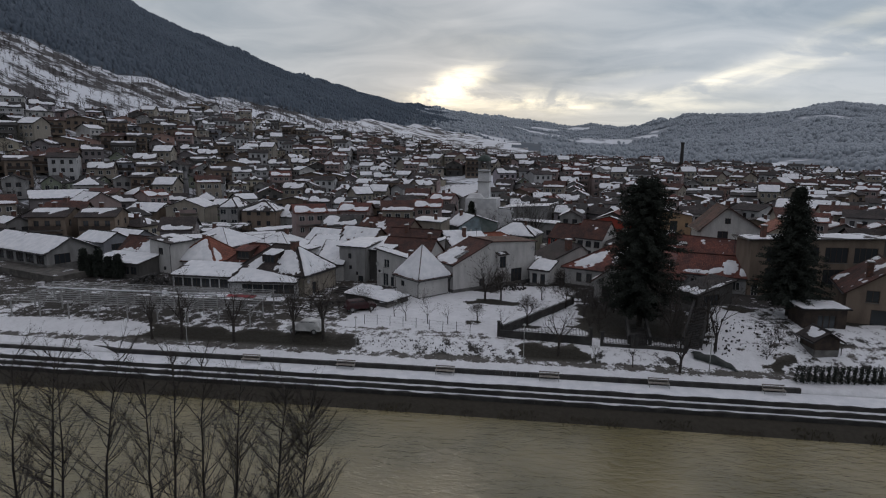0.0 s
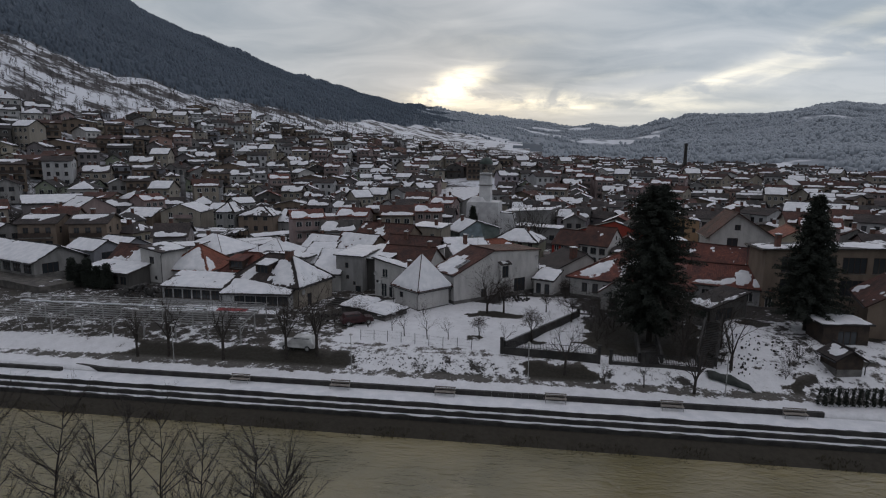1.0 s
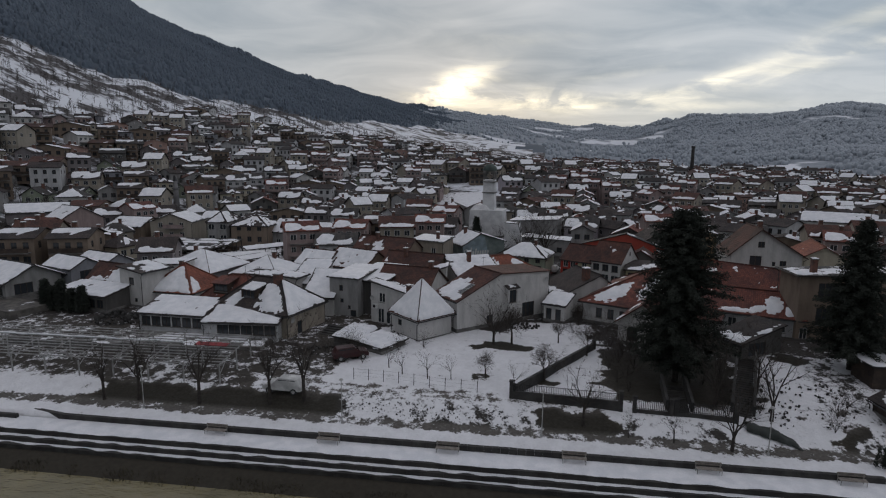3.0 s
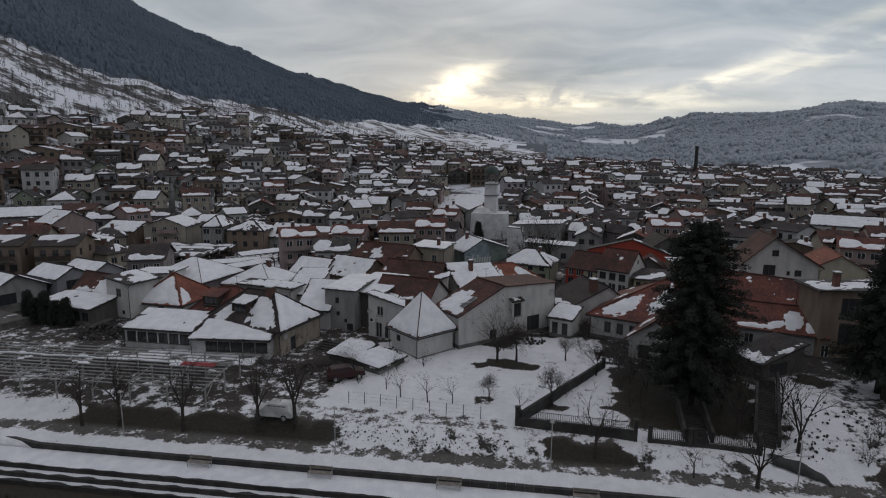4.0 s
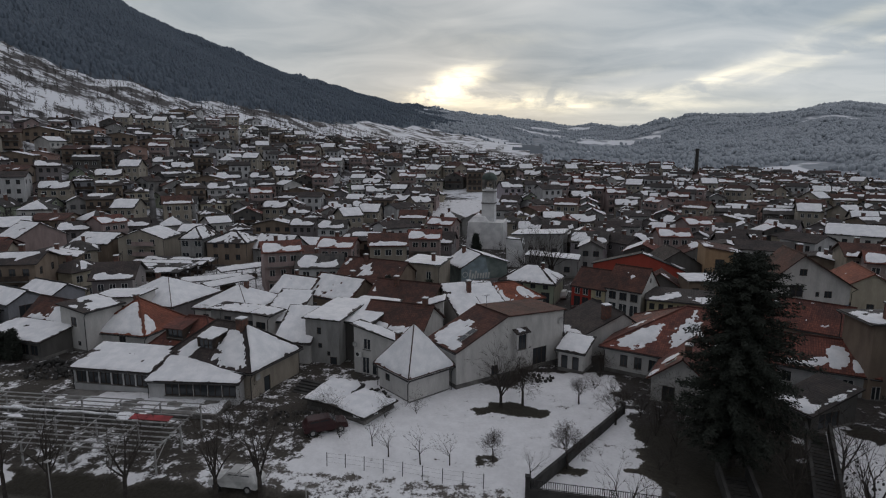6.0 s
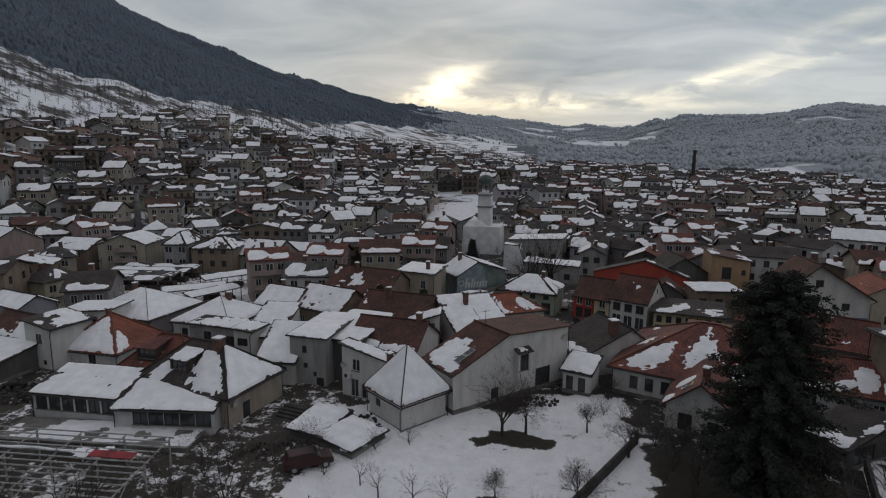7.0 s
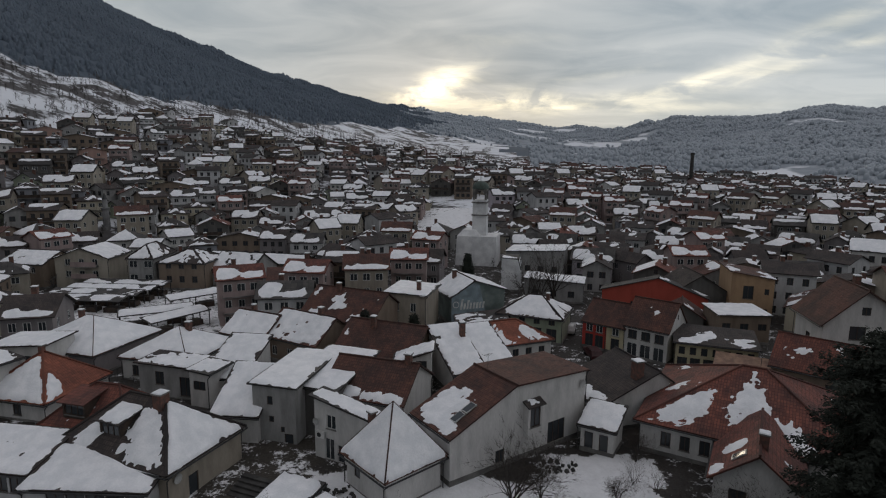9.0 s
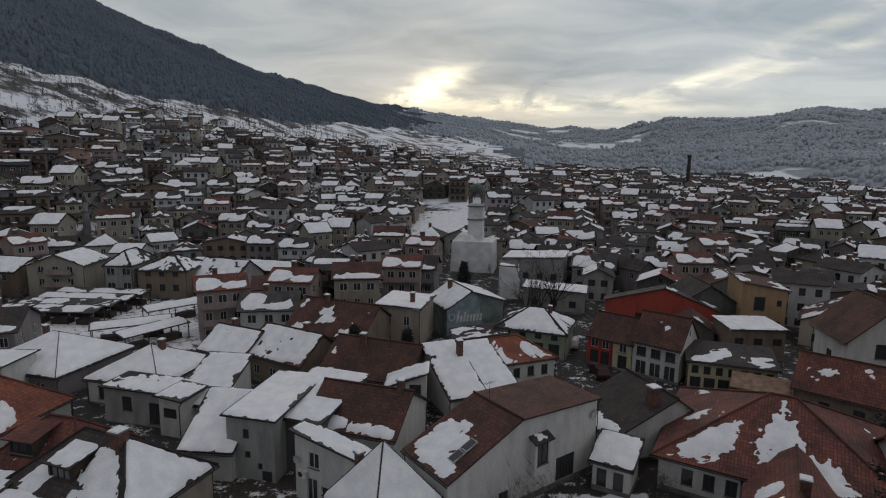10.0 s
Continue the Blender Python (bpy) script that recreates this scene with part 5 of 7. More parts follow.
house(41.4, 73.6, 2, 4.6, 3.4, [(-2.3, 2.7), (2.3, 2.8)], "dark", "grey", z=5.6, cover=0.9, windows=[("F", 0.2, 0.1, 2.0, 2.0, "brown")], label="dark timber shed with a flat snowy roof", category="shed", name="shed", wallmat=M_WOOD)
house(38.9, 67.4, 8, 2.4, 2.4, gable(2.6, 1.5, 2.3), "dark", "dark", z=5.0, cover=0.4, label="small dark hen house with a little gable roof", category="hut", name="hut", wallmat=M_WOOD)
house(50.8, 78.0, -18, 9, 9, gable(9, 4.2, 7.4), "brown", "brown", z=5.6, covers=[0.4, 0.45], windows=[("F", -1.2, 0.2, 1.6, 2.2, "door"), ("F", 2.0, 3.2, 1.3, 1.4, "brown"), ("F", -2.0, 3.2, 1.3, 1.4, "brown")], chimneys=[(-2.2, -2.5, 5.0, 7.6, 0.6)],
      label="brown house with a tiled gable roof dusted with snow")

# ---- houses west of the restaurant ----
# dark panes along the side stand in for the shade in the open porch
house(-78.9, 95.4, 70, 8, 20, gable(8, 2.6, 4.6), "grey", "grey", z=5.9, covers=[0.98, 0.95], over=0.7, windows=row("L", 6, 0.15, 2.3, 2.0, -9.6, 9.6, "brown") + [("F", -1.5, 0.1, 2.6, 2.0, "brown")], label="long building with a dark porch under a broad snowy gable roof", category="building", name="building")
# one tall dark pane stands in for the shaded gable porch
house(-69.2, 99.6, 70, 5.2, 8, gable(5.2, 4.2, 5.6), "slate", "grey", z=5.0, covers=[1.0, 0.95], windows=[("F", 0.0, 0.3, 2.4, 3.4, "brown")], label="grey-walled house with a dark gable porch and snowy roof", category="house")
house(-68.0, 105.4, 71, 5.2, 8, gable(5.2, 3.9, 5.3), "slate", "grey", z=5.0, covers=[1.0, 0.95], windows=[("F", 0.6, 0.9, 1.0, 1.2, "brown")], label="grey-walled house with a snow-covered gable roof", category="house")
house(-57.6, 95.2, 72, 4.6, 8, gable(4.6, 3.4, 5.6), "brown", "brown", z=4.9, covers=[[(0.8, 0.35, 0.28, 0.5), (0.3, 0.1, 0.2, 0.2)], 0.3], label="low house with a rust-brown tiled roof and a sheet of snow", category="house")
house(-57.8, 89.9, 80, 4.4, 10, [(-2.2, 2.4), (2.2, 3.2)], "dark", "dark", z=5.0, cover=0.9, windows=row("L", 6, 0.6, 1.2, 1.3, -4.6, 4.6, "brown"), label="low dark shed with a snowy lean-to roof", category="shed", name="shed")
house(-51.4, 93.4, -15, 4.4, 5.2, [(-2.3, 6.0), (2.3, 5.4)], "white", "dark", z=4.9, cover=0.6, windows=[("F", 0.1, 3.5, 1.0, 1.1, "brown"), ("F", 0.8, 0.9, 0.6, 0.6, "brown")], label="narrow white house block with one square window")
house(-46.6, 96.2, -6, 8.0, 8.0, [], "white", "orange", z=4.8, hip=(2.5, 5.9), covers=[1.0, [(0.16, 0.2, 0.16, 0.3)], 0.7, 0.9], windows=[("F", 0.6, 0.8, 1.0, 1.2, "brown")], chimneys=[(-1.8, 1.5, 4.2, 6.0, 0.5)], label="house with an orange tiled roof, one slope white with snow")
red_roofed = house(-33.4, 88.4, -8, 8.5, 6.0, [], "brown", "red", z=4.4, hip=(3.9, 6.6), covers=[0.3, 0.15, 0.2, 0.2], label="dark red-roofed house with a dormer behind the veranda")
dormer(red_roofed, -1.2, -2.6, 4.5, 2.4, 2.4, 1.5, M_WOOD, TILE["red"], 0.0)
dormer(restaurant, -1.0, -2.9, 4.5, 2.3, 2.7, 1.7, M_WOOD, TILE["dark"], 0.8)
# umber wall: the shade under the deep eaves is put into the plaster colour
house(-51.8, 110.0, -10, 11.5, 10.5, [], "umber", "brown", z=4.6, hip=(3.0, 5.8), covers=[0.98, 0.95, 0.9, 0.97], windows=row("F", 3, 0.7, 1.3, 1.3, -5, 5, "white"), chimneys=[(-1.5, 0, 5.2, 6.6, 0.55)], label="white house with a large snow-covered hipped roof, its walls darkened for eave shade")
house(-54.2, 103.2, 4, 6.8, 5.0, [(-3.4, 4.6), (3.4, 4.9)], "white", "dark", z=4.7, cover=0.9, windows=[("F", 1.6, 2.4, 1.6, 1.3, "white"), ("F", -1.4, 0.6, 1.0, 1.2, "white")], label="white house block with a wide white-framed window")
house(-38.2, 107.6, -8, 9.0, 9.0, [], "white", "brown", z=4.6, hip=(3.1, 5.6), covers=[1.0, 0.98, 0.9, 0.95], chimneys=[(1.0, 0.5, 4.9, 6.3, 0.6)], windows=row("F", 3, 0.9, 1.0, 1.3, -4, 4, "brown"), label="white house with a snow-covered hipped roof")
house(-34.0, 101.0, -6, 8.4, 3.6, [(-4.2, 4.1), (4.2, 3.9)], "grey", "dark", z=4.6, cover=0.7, windows=[("F", -1.6, 1.8, 1.1, 1.5, "brown"), ("F", 1.6, 0.7, 1.4, 2.2, "brown")], label="grey-white house block with dark bay windows")
house(-29.7, 99.0, -10, 2.4, 3.4, [(-1.2, 4.4), (1.2, 4.2)], "white", "grey", z=4.6, cover=0.95, windows=[("F", 0, 2.3, 1.5, 1.0, "brown")], label="narrow white oriel block with a snowy top")
house(-22.8, 93.3, 90, 5.4, 4.3, [(-2.7, 3.2), (2.7, 5.9)], "white", "dark", z=4.6, cover=1.0, label="white house with one steep snow-covered roof slope")
house(-28.4, 102.8, 88, 7.2, 4.6, [(-3.6, 3.0), (3.6, 5.4)], "white", "dark", z=4.6, cover=0.98, windows=[("L", 1.2, 1.0, 1.0, 1.1, "brown")], label="white house with a snow-covered sloping roof")
house(-31.5, 116.0, 70, 7, 7, gable(7, 3.2, 5.4), "cream", "brown", covers=[0.85, 0.6], chimneys=[(0.5, 1.5, 4.8, 6.2, 0.5)], windows=row("L", 2, 1.0, 0.9, 1.2, -3, 3, "brown"), label="cream house with a snowy gable roof")
house(-24.0, 114.5, 66, 7.5, 9, gable(7.5, 3.4, 6.0), "brown", "brown", covers=[0.75, 0.35], windows=row("L", 3, 1.0, 0.9, 1.2, -4, 4, "white"), chimneys=[(0.2, -2, 5.5, 7.0, 0.6)], label="brown house with a half-melted snowy roof")
house(-21.0, 125.5, 72, 10, 12, gable(10, 3.6, 6.9), "brown", "brown", covers=[0.3, 0.25], chimneys=[(-0.6, 2, 6.0, 7.8, 0.6)], windows=row("L", 3, 1.2, 1.0, 1.2, -5, 5, "brown"), label="house with a large brown tiled roof and streaks of snow")



def dish(parent, m, r=0.4):
    """A satellite dish on its arm."""
    bm = bmesh.new()
    last = None
    for k in range(5):
        q = r * k / 4
        ring = [bm.verts.new((q * math.cos(6.2832 * i / 12), -0.25 - 0.5 * q * q + 0.08, q * math.sin(6.2832 * i / 12))) for i in range(12)] if k else [bm.verts.new((0, -0.17, 0))]
        if last:
            for i in range(12):
                j = (i + 1) % 12
                bm.faces.new((last[0], ring[i], ring[j]) if len(last) == 1 else (last[i], ring[i], ring[j], last[j]))
        last = ring
    beam(bm, (0, 0, 0), (0, -0.2, 0), 0.025, 5)
    beam(bm, (0, -0.2, -r * 0.9), (0, -0.62, -0.05), 0.015, 4)
    o = part("satellite_dish", bm, M_METAL, parent, "pale grey satellite dish", True)
    o.matrix_basis = m
    return o


def aerial(parent, x, y, z, h=1.8):
    """A roof aerial: mast and cross rods."""
    bm = bmesh.new()
    beam(bm, (x, y, z), (x, y, z + h), 0.022, 5)
    beam(bm, (x - 0.5, y, z + h - 0.1), (x + 0.5, y, z + h - 0.1), 0.014, 4)
    for i in range(5):
        u = -0.45 + 0.22 * i
        beam(bm, (x + u, y - 0.3 + 0.03 * i, z + h - 0.1), (x + u, y + 0.3 - 0.03 * i, z + h - 0.1), 0.009, 4)
    part("aerial", bm, M_DARKMETAL, parent)


def cooler(parent, m):
    """An outdoor air-conditioning unit."""
    bm = bmesh.new()
    box(bm, -0.42, 0.42, -0.34, -0.04, 0, 0.58)
    o = part("air_conditioner", bm, M_FRAME_W, parent, "white outdoor air-conditioning unit")
    o.matrix_basis = m
    bm = bmesh.new()
    beam(bm, (-0.1, -0.352, 0.29), (-0.1, -0.341, 0.29), 0.22, 14)
    part("fan_grille", bm, M_DARKMETAL, o)


cooler(white_block, pose(-2.4, -0.75, 2.5))
dish(white_block, pose(-2.9, -0.75, 3.9), 0.35)
dish(big, pose(7.3, -2.8, 5.4), 0.4)
aerial(big, -1.0, 1.0, 7.0)
aerial(tiled, 0.5, 0.6, 6.9)
aerial(restaurant, -1.5, 0.0, 7.2, 1.5)
dish(restaurant, pose(6.0, -3.2, 3.0, 0, 0, 90), 0.4)
aerial(red_roofed, 0.8, 0.3, 6.6, 1.6)

# ---- the street of shops and what stands round it ----
mural = house(-4.2, 137.8, 28, 9.6, 8.0, [(-4.8, 4.6), (-0.8, 7.0), (4.8, 5.2)], "grey", "dark", covers=[1.0, 0.9], chimneys=[(-2.0, 1.5, 5.9, 7.8, 0.6)], z=4.5,
              label="grey-green building with a faded painted sign on its gable wall", category="building", name="building", wallmat=material("mural_plaster", (0.17, 0.20, 0.19), 0.9, (0.10, 0.125, 0.12), 0.6, 7, 0.2))


M_PAINTW = material("faded_white_paint", (0.62, 0.62, 0.59), 0.8, (0.42, 0.43, 0.42), 1.5, 9, 0)
bm = bmesh.new()
quad(bm, ((-4.78, -4.012, 0.3), (1.6, -4.012, 0.3), (0.2, -4.012, 6.3), (-0.8, -4.012, 6.75), (-4.78, -4.012, 4.5)))
part("painted_field", bm, material("faded_blue_paint", (0.24, 0.30, 0.33), 0.9, (0.17, 0.21, 0.23), 0.8, 7, 0.1), mural, "faded pale blue painted field")
for k in range(8):
    bm = bmesh.new()
    u, tall = -3.3 + 0.56 * k, 1.75 if k == 0 else 1.5 if k == 2 else 1.05
    quad(bm, ((u, -4.025, 2.4), (u + 0.36, -4.025, 2.4), (u + 0.36 + 0.16 * tall, -4.025, 2.4 + tall), (u + 0.16 * tall, -4.025, 2.4 + tall)))
    part("painted_bar", bm, M_PAINTW, mural)
bm = bmesh.new()
for k in range(24):
    a0, a1 = 6.2832 * k / 24, 6.2832 * (k + 1) / 24
    quad(bm, [(-4.0 + r * math.cos(a), -4.025, 3.3 + r * math.sin(a)) for r, a in ((0.42, a0), (0.42, a1), (0.55, a1), (0.55, a0))])
part("ring", bm, M_PAINTW, mural)
house(-12.6, 130.4, -8, 6.4, 8.0, [(-3.2, 6.4), (3.2, 6.2)], "beige", "grey", cover=0.95, chimneys=[(1.5, -1.5, 6.2, 7.8, 0.6)], windows=[("F", -1.4, 3.6, 0.9, 1.4, "white"), ("F", -1.4, 0.8, 0.9, 1.4, "white"), ("F", 1.3, 3.6, 0.9, 1.4, "white")],
      label="beige block with a flat snow-covered roof")
house(-1.6, 126.0, 10, 7, 5, [(-3.5, 2.8), (3.5, 3.6)], "brown", "dark", cover=0.5, label="low brick annex with a dark roof under melting snow", category="annex")
house(6.6, 128.8, -16, 9.5, 7.5, [], "green", "dark", hip=(4.0, 6.2), covers=[0.72, 0.8, 0.5, 0.6], windows=row("F", 4, 0.5, 1.5, 1.9, -4.4, 4.4, "brown") + row("F", 4, 2.9, 0.9, 0.8, -4.4, 4.4, "brown"), chimneys=[(2.0, -0.5, 5.2, 6.8, 0.5)],
      label="grey-green corner shop with a snowy hipped roof", category="shop", name="shop")
house(1.8, 117.2, 28, 10.5, 7.0, [], "white", "orange", hip=(3.3, 5.2), covers=[0.47, 0.2, 0.2, 0.1], windows=row("F", 5, 1.3, 0.9, 1.2, -4.8, 4.8, "brown"), label="low white house with an orange-red roof and a sheet of snow", category="house")
for k, (d, wall, u, lab) in enumerate(((3.6, "red", -4.6, "narrow red shop front under a brown tiled roof"), (2.6, "yellow", -1.5, "narrow yellow shop front under a brown tiled roof"), (5.8, "white", 2.7, "white-grey shop house with a tiled gable roof"))):
    cx, cy = 20.4 + u * math.cos(radians(-34)), 123.4 + u * math.sin(radians(-34))
    hgt = (3.9, 6.4) if k < 2 else (4.5, 7.6)
    win = row("L", 2 if k != 1 else 1, 2.6, 1.0, 1.2, -d / 2 + 0.3, d / 2 - 0.3, "white") + row("L", 2 if k != 1 else 1, 0.2, 1.2, 2.0, -d / 2 + 0.3, d / 2 - 0.3, "brown")
    if k == 2:
        win = row("L", 3, 2.8, 1.2, 1.2, -2.7, 2.7, "brown") + row("L", 3, 0.2, 1.4, 2.0, -2.7, 2.7, "white") + [("F", 0.2, 5.4, 0.5, 0.8, "brown")]
    house(cx, cy, 56, 7.0, d, gable(7.0, *hgt), wall, "brown", covers=[0.3 if k == 1 else 0.12, 0.25], over=0.22, windows=win, label=lab, category="shop", name="shop", group="street of shops")
house(27.8, 143.6, -15, 17.2, 2.6, [(-8.6, 3.9), (0.6, 6.6), (8.6, 3.7)], "barn", "grey", z=4.5, covers=[0.05, 0.3], windows=[("F", -3.2, 1.0, 1.0, 1.2, "brown"), ("F", 3.6, 1.0, 1.0, 1.2, "brown")], label="broad building with a bright red gable wall", category="building", name="building", over=0.2)
house(30.2, 135.4, -16, 6.2, 5.0, gable(6.2, 2.6, 4.5), "dark", "brown", z=4.5, covers=[0.1, 0.3], windows=[("F", 0, 0.9, 1.6, 1.1, "brown")], label="small dark gabled house with a brown tiled roof")
house(29.1, 118.1, 76, 6.0, 9.4, [(-3.0, 3.6), (3.0, 4.2)], "yellow", "dark", z=4.7, covers=[0.4], windows=row("L", 7, 2.1, 0.75, 1.0, -4.6, 4.6, "brown") + row("L", 3, 0.2, 1.2, 1.5, -4.6, 0, "brown"), label="long yellow house with a low dark roof, patches of snow")
house(30.8, 111.9, 66, 2.6, 6.4, [(-1.3, 2.3), (1.3, 2.9)], "dark", "dark", cover=0.05, label="open timber lean-to with a slatted roof", category="shed", name="shed", wallmat=M_WOOD, roofmat=material("tan_boards", (0.26, 0.165, 0.115), 0.85, (0.16, 0.10, 0.075), 1.5, 12, 0.4))
house(36.9, 131.6, 1, 7.2, 6.5, [(-3.6, 4.3), (3.6, 4.4)], "brown", "grey", cover=1.0, windows=row("F", 3, 2.2, 1.2, 1.0, -3.8, 3.8, "brown"), label="brown flat-roofed block under thick snow")
house(43.4, 145.0, -8, 6.5, 9, [(-3.25, 8.6), (3.25, 7.6)], "orange", "brown", covers=[0.3], windows=[("F", -0.6, 4.2, 1.6, 2.2, "brown"), ("F", 2.2, 5.0, 0.7, 1.0, "brown"), ("F", 2.2, 1.6, 0.7, 1.0, "brown")], label="tall ochre house with a dark window recess")
house(35.0, 147.0, 6, 9, 8, gable(9, 4.6, 7.4), "dark", "dark", covers=[0.2, 0.3], windows=[("F", 0, 2.2, 1.0, 1.2, "brown")], label="dark unplastered house with a steep gable")
house(52.5, 137.0, -30, 10, 9, gable(10, 4.2, 6.6), "cream", "brown", covers=[0.4, 0.2], windows=row("F", 3, 1.2, 0.9, 1.2, -4.4, 4.4, "brown"), label="cream house with a brown tiled roof")
house(58.0, 124.0, -12, 11, 10, gable(11, 5.0, 8.2), "cream", "orange", covers=[0.15, 0.25], windows=row("F", 3, 2.4, 1.0, 1.2, -4.6, 4.6, "brown"), label="house with an orange tiled roof next to the white gable")
house(-54.5, 168.0, 84, 8, 24, gable(8, 3.2, 4.6), "brown", "grey", covers=[0.95, 0.9], windows=row("L", 8, 1.0, 1.2, 1.3, -11, 11, "brown"), label="long low hall with a snow-covered roof", category="hall", name="hall")
house(-53.0, 156.5, 78, 9, 10, gable(9, 3.8, 6.8), "grey", "dark", covers=[0.7, 0.5], windows=[("B", 0.5, 4.2, 0.8, 0.9, "white")] + row("L", 3, 0.6, 1.2, 1.4, -4, 4, "white"), label="grey gabled house with a half snowy roof by the market")
cream = house(-83.1, 151.4, 8, 10.4, 9, gable(10.4, 6.4, 8.4), "sand", "dark", covers=[0.75, 0.7], windows=row("F", 3, 5.0, 1.1, 1.3, -4, 4) + row("F", 3, 2.6, 1.1, 1.3, -4, 4), label="three-storey beige house with loggias")
house(-63.0, 154.0, 2, 9.5, 9, [], "brown", "dark", hip=(5.6, 7.8), cover=0.6, windows=row("F", 3, 4.4, 1.1, 1.3, -4, 4, "brown") + row("F", 3, 1.6, 1.1, 1.3, -4, 4, "brown"), label="pinkish house with a snowy hipped roof")
house(-71.2, 153.0, 4, 5.0, 9, [], "grey", "dark", hip=(6.6, 8.8), cover=0.7, windows=row("F", 2, 4.6, 1.6, 1.4, -3, 3) + row("F", 2, 1.8, 1.6, 1.4, -3, 3), label="narrow grey house with white window frames")
house(-95.0, 151.0, 86, 9, 10, gable(9, 5.0, 7.0), "brown", "dark", covers=[0.8, 0.7], windows=row("L", 3, 3.2, 1.0, 1.3, -4, 4), label="beige house with a snowy gable roof")
house(-105.5, 142.0, 68, 10.4, 8, gable(10.4, 7.0, 10.0), "clay", "dark", covers=[0.8, 0.8], z=4.6, windows=row("R", 2, 4.6, 1.0, 1.3, -4, 4, "brown"), label="tall dull red-brown gabled house with a snowy roof")
house(-122.5, 150.0, 132, 9, 14, gable(9, 6.4, 8.4), "umber", "grey", covers=[0.8, 0.6], z=6.0, windows=row("L", 4, 3.6, 1.1, 1.3, -6, 6, "brown"), label="long dull brown block with a snow-covered roof", category="building", name="building")

house(90.0, 183.0, 63, 10, 15, gable(10, 6.4, 8.6), "white", "dark", covers=[0.92, 0.7], windows=row("L", 6, 4.0, 1.1, 1.4, -7, 7, "brown") + row("L", 6, 1.2, 1.1, 1.4, -7, 7, "brown"), label="long white two-storey house with rows of windows and a snowy roof", category="house")


for zz in (2.5, 4.9):
    bm = bmesh.new()
    box(bm, -1.6, 3.4, -5.6, -4.5, zz - 0.12, zz)
    b = part("balcony", bm, M_CONCRETE, cream)
    bm = bmesh.new()
    box(bm, -1.6, 3.4, -5.6, -5.52, zz, zz + 0.95)
    part("parapet", bm, PLASTER["clay"], b)


# ---- the clock tower on its white terrace ----
def clock_tower(x, y, z):
    e = thing("clock_tower", pose(x, y, z, 0, 0, -6), "white stone clock tower with a dark domed belfry", "tower")
    bm = bmesh.new()
    box(bm, -5.6, 5.0, -4, 5, -1, 7.4, 0, 0.35)
    box(bm, -5.2, 0.5, -3.5, 4, 7.4, 8.8, 0, 1.2)
    part("base", bm, M_STONE, e)
    bm = bmesh.new()
    box(bm, -1.85, 1.85, -1.4, 2.4, 6.0, 16.4, 0, 0.15)
    part("shaft", bm, M_STONE, e)
    for zz in (12.4, 15.6):
        bm = bmesh.new()
        box(bm, -2.0, 2.0, -1.55, 2.55, zz, zz + 0.28)
        part("cornice", bm, M_CONCRETE, e)
    for sx in (-1, 1):
        for sy in (-1, 1):
            bm = bmesh.new()
            box(bm, sx * 1.5 - 0.25, sx * 1.5 + 0.25, 0.5 + sy * 1.5 - 0.25, 0.5 + sy * 1.5 + 0.25, 16.4, 18.4)
            part("pillar", bm, M_CONCRETE, e)
    for turn in range(4):
        bm = bmesh.new()
        ring = [(-1.75, 18.1)] + [(-1.15 * math.cos(k * math.pi / 8), 17.6 + 1.15 * math.sin(k * math.pi / 8)) for k in range(9)] + [(1.75, 18.1)]
        for (x0, z0), (x1, z1) in zip(ring, ring[1:]):
            quad(bm, ((x0, -1.76, z0), (x1, -1.76, z1), (x1, -1.76, 19.1), (x0, -1.76, 19.1)))
        o = part("arch", bm, M_CONCRETE, e)
        o.matrix_basis = Matrix.Translation((0, 0.5, 0)) @ pose(0, 0, 0, 0, 0, 90 * turn)
    bm = bmesh.new()
    last = None
    for k in range(8):
        t = k / 7
        rr, zz = 2.2 * math.cos(t * 1.45), 19.1 + 2.0 * math.sin(t * 1.5)
        ring = [bm.verts.new((rr * math.cos(6.2832 * i / 16), 0.5 + rr * math.sin(6.2832 * i / 16), zz)) for i in range(16)]
        if last:
            for i in range(16):
                bm.faces.new((last[i], last[(i + 1) % 16], ring[(i + 1) % 16], ring[i]))
        last = ring
    bm.faces.new(last)
    beam(bm, (0, 0.5, 21.0), (0, 0.5, 22.3), 0.06, 5)
    part("dome", bm, material("green_copper", (0.05, 0.075, 0.062), 0.6, (0.03, 0.04, 0.036), 0.8, 6, 0.1), e, "dark green copper dome", True)


clock_tower(-4.6, 188.0, ground(-4.6, 188))
FOOTPRINTS.append((-4.6, 188, 9))
house(9.5, 176, -12, 13, 9, [(-6.5, 5.8), (6.5, 6.6)], "grey", "grey", cover=1.0, windows=row("F", 4, 1.6, 1.3, 1.3, -6, 6, "brown"), label="grey hall with a broad snow-covered roof", category="hall", name="hall")
house(3.4, 160, -4, 4.0, 5.0, [(-2.0, 6.9), (1.4, 6.7), (2.0, 4.6)], "white", "grey", z=4.2, cover=0.5, label="pale stone block with a slanting top below the clock tower", category="building", name="building", wallmat=M_STONE, over=0.05)
house(11.6, 153, -10, 11, 6, [(-5.5, 4.4), (5.5, 4.0)], "grey", "grey", z=4.2, cover=1.0, windows=row("F", 3, 1.2, 1.2, 1.2, -5, 5, "brown"), label="grey flat-roofed block under broken snow", category="building", name="building")


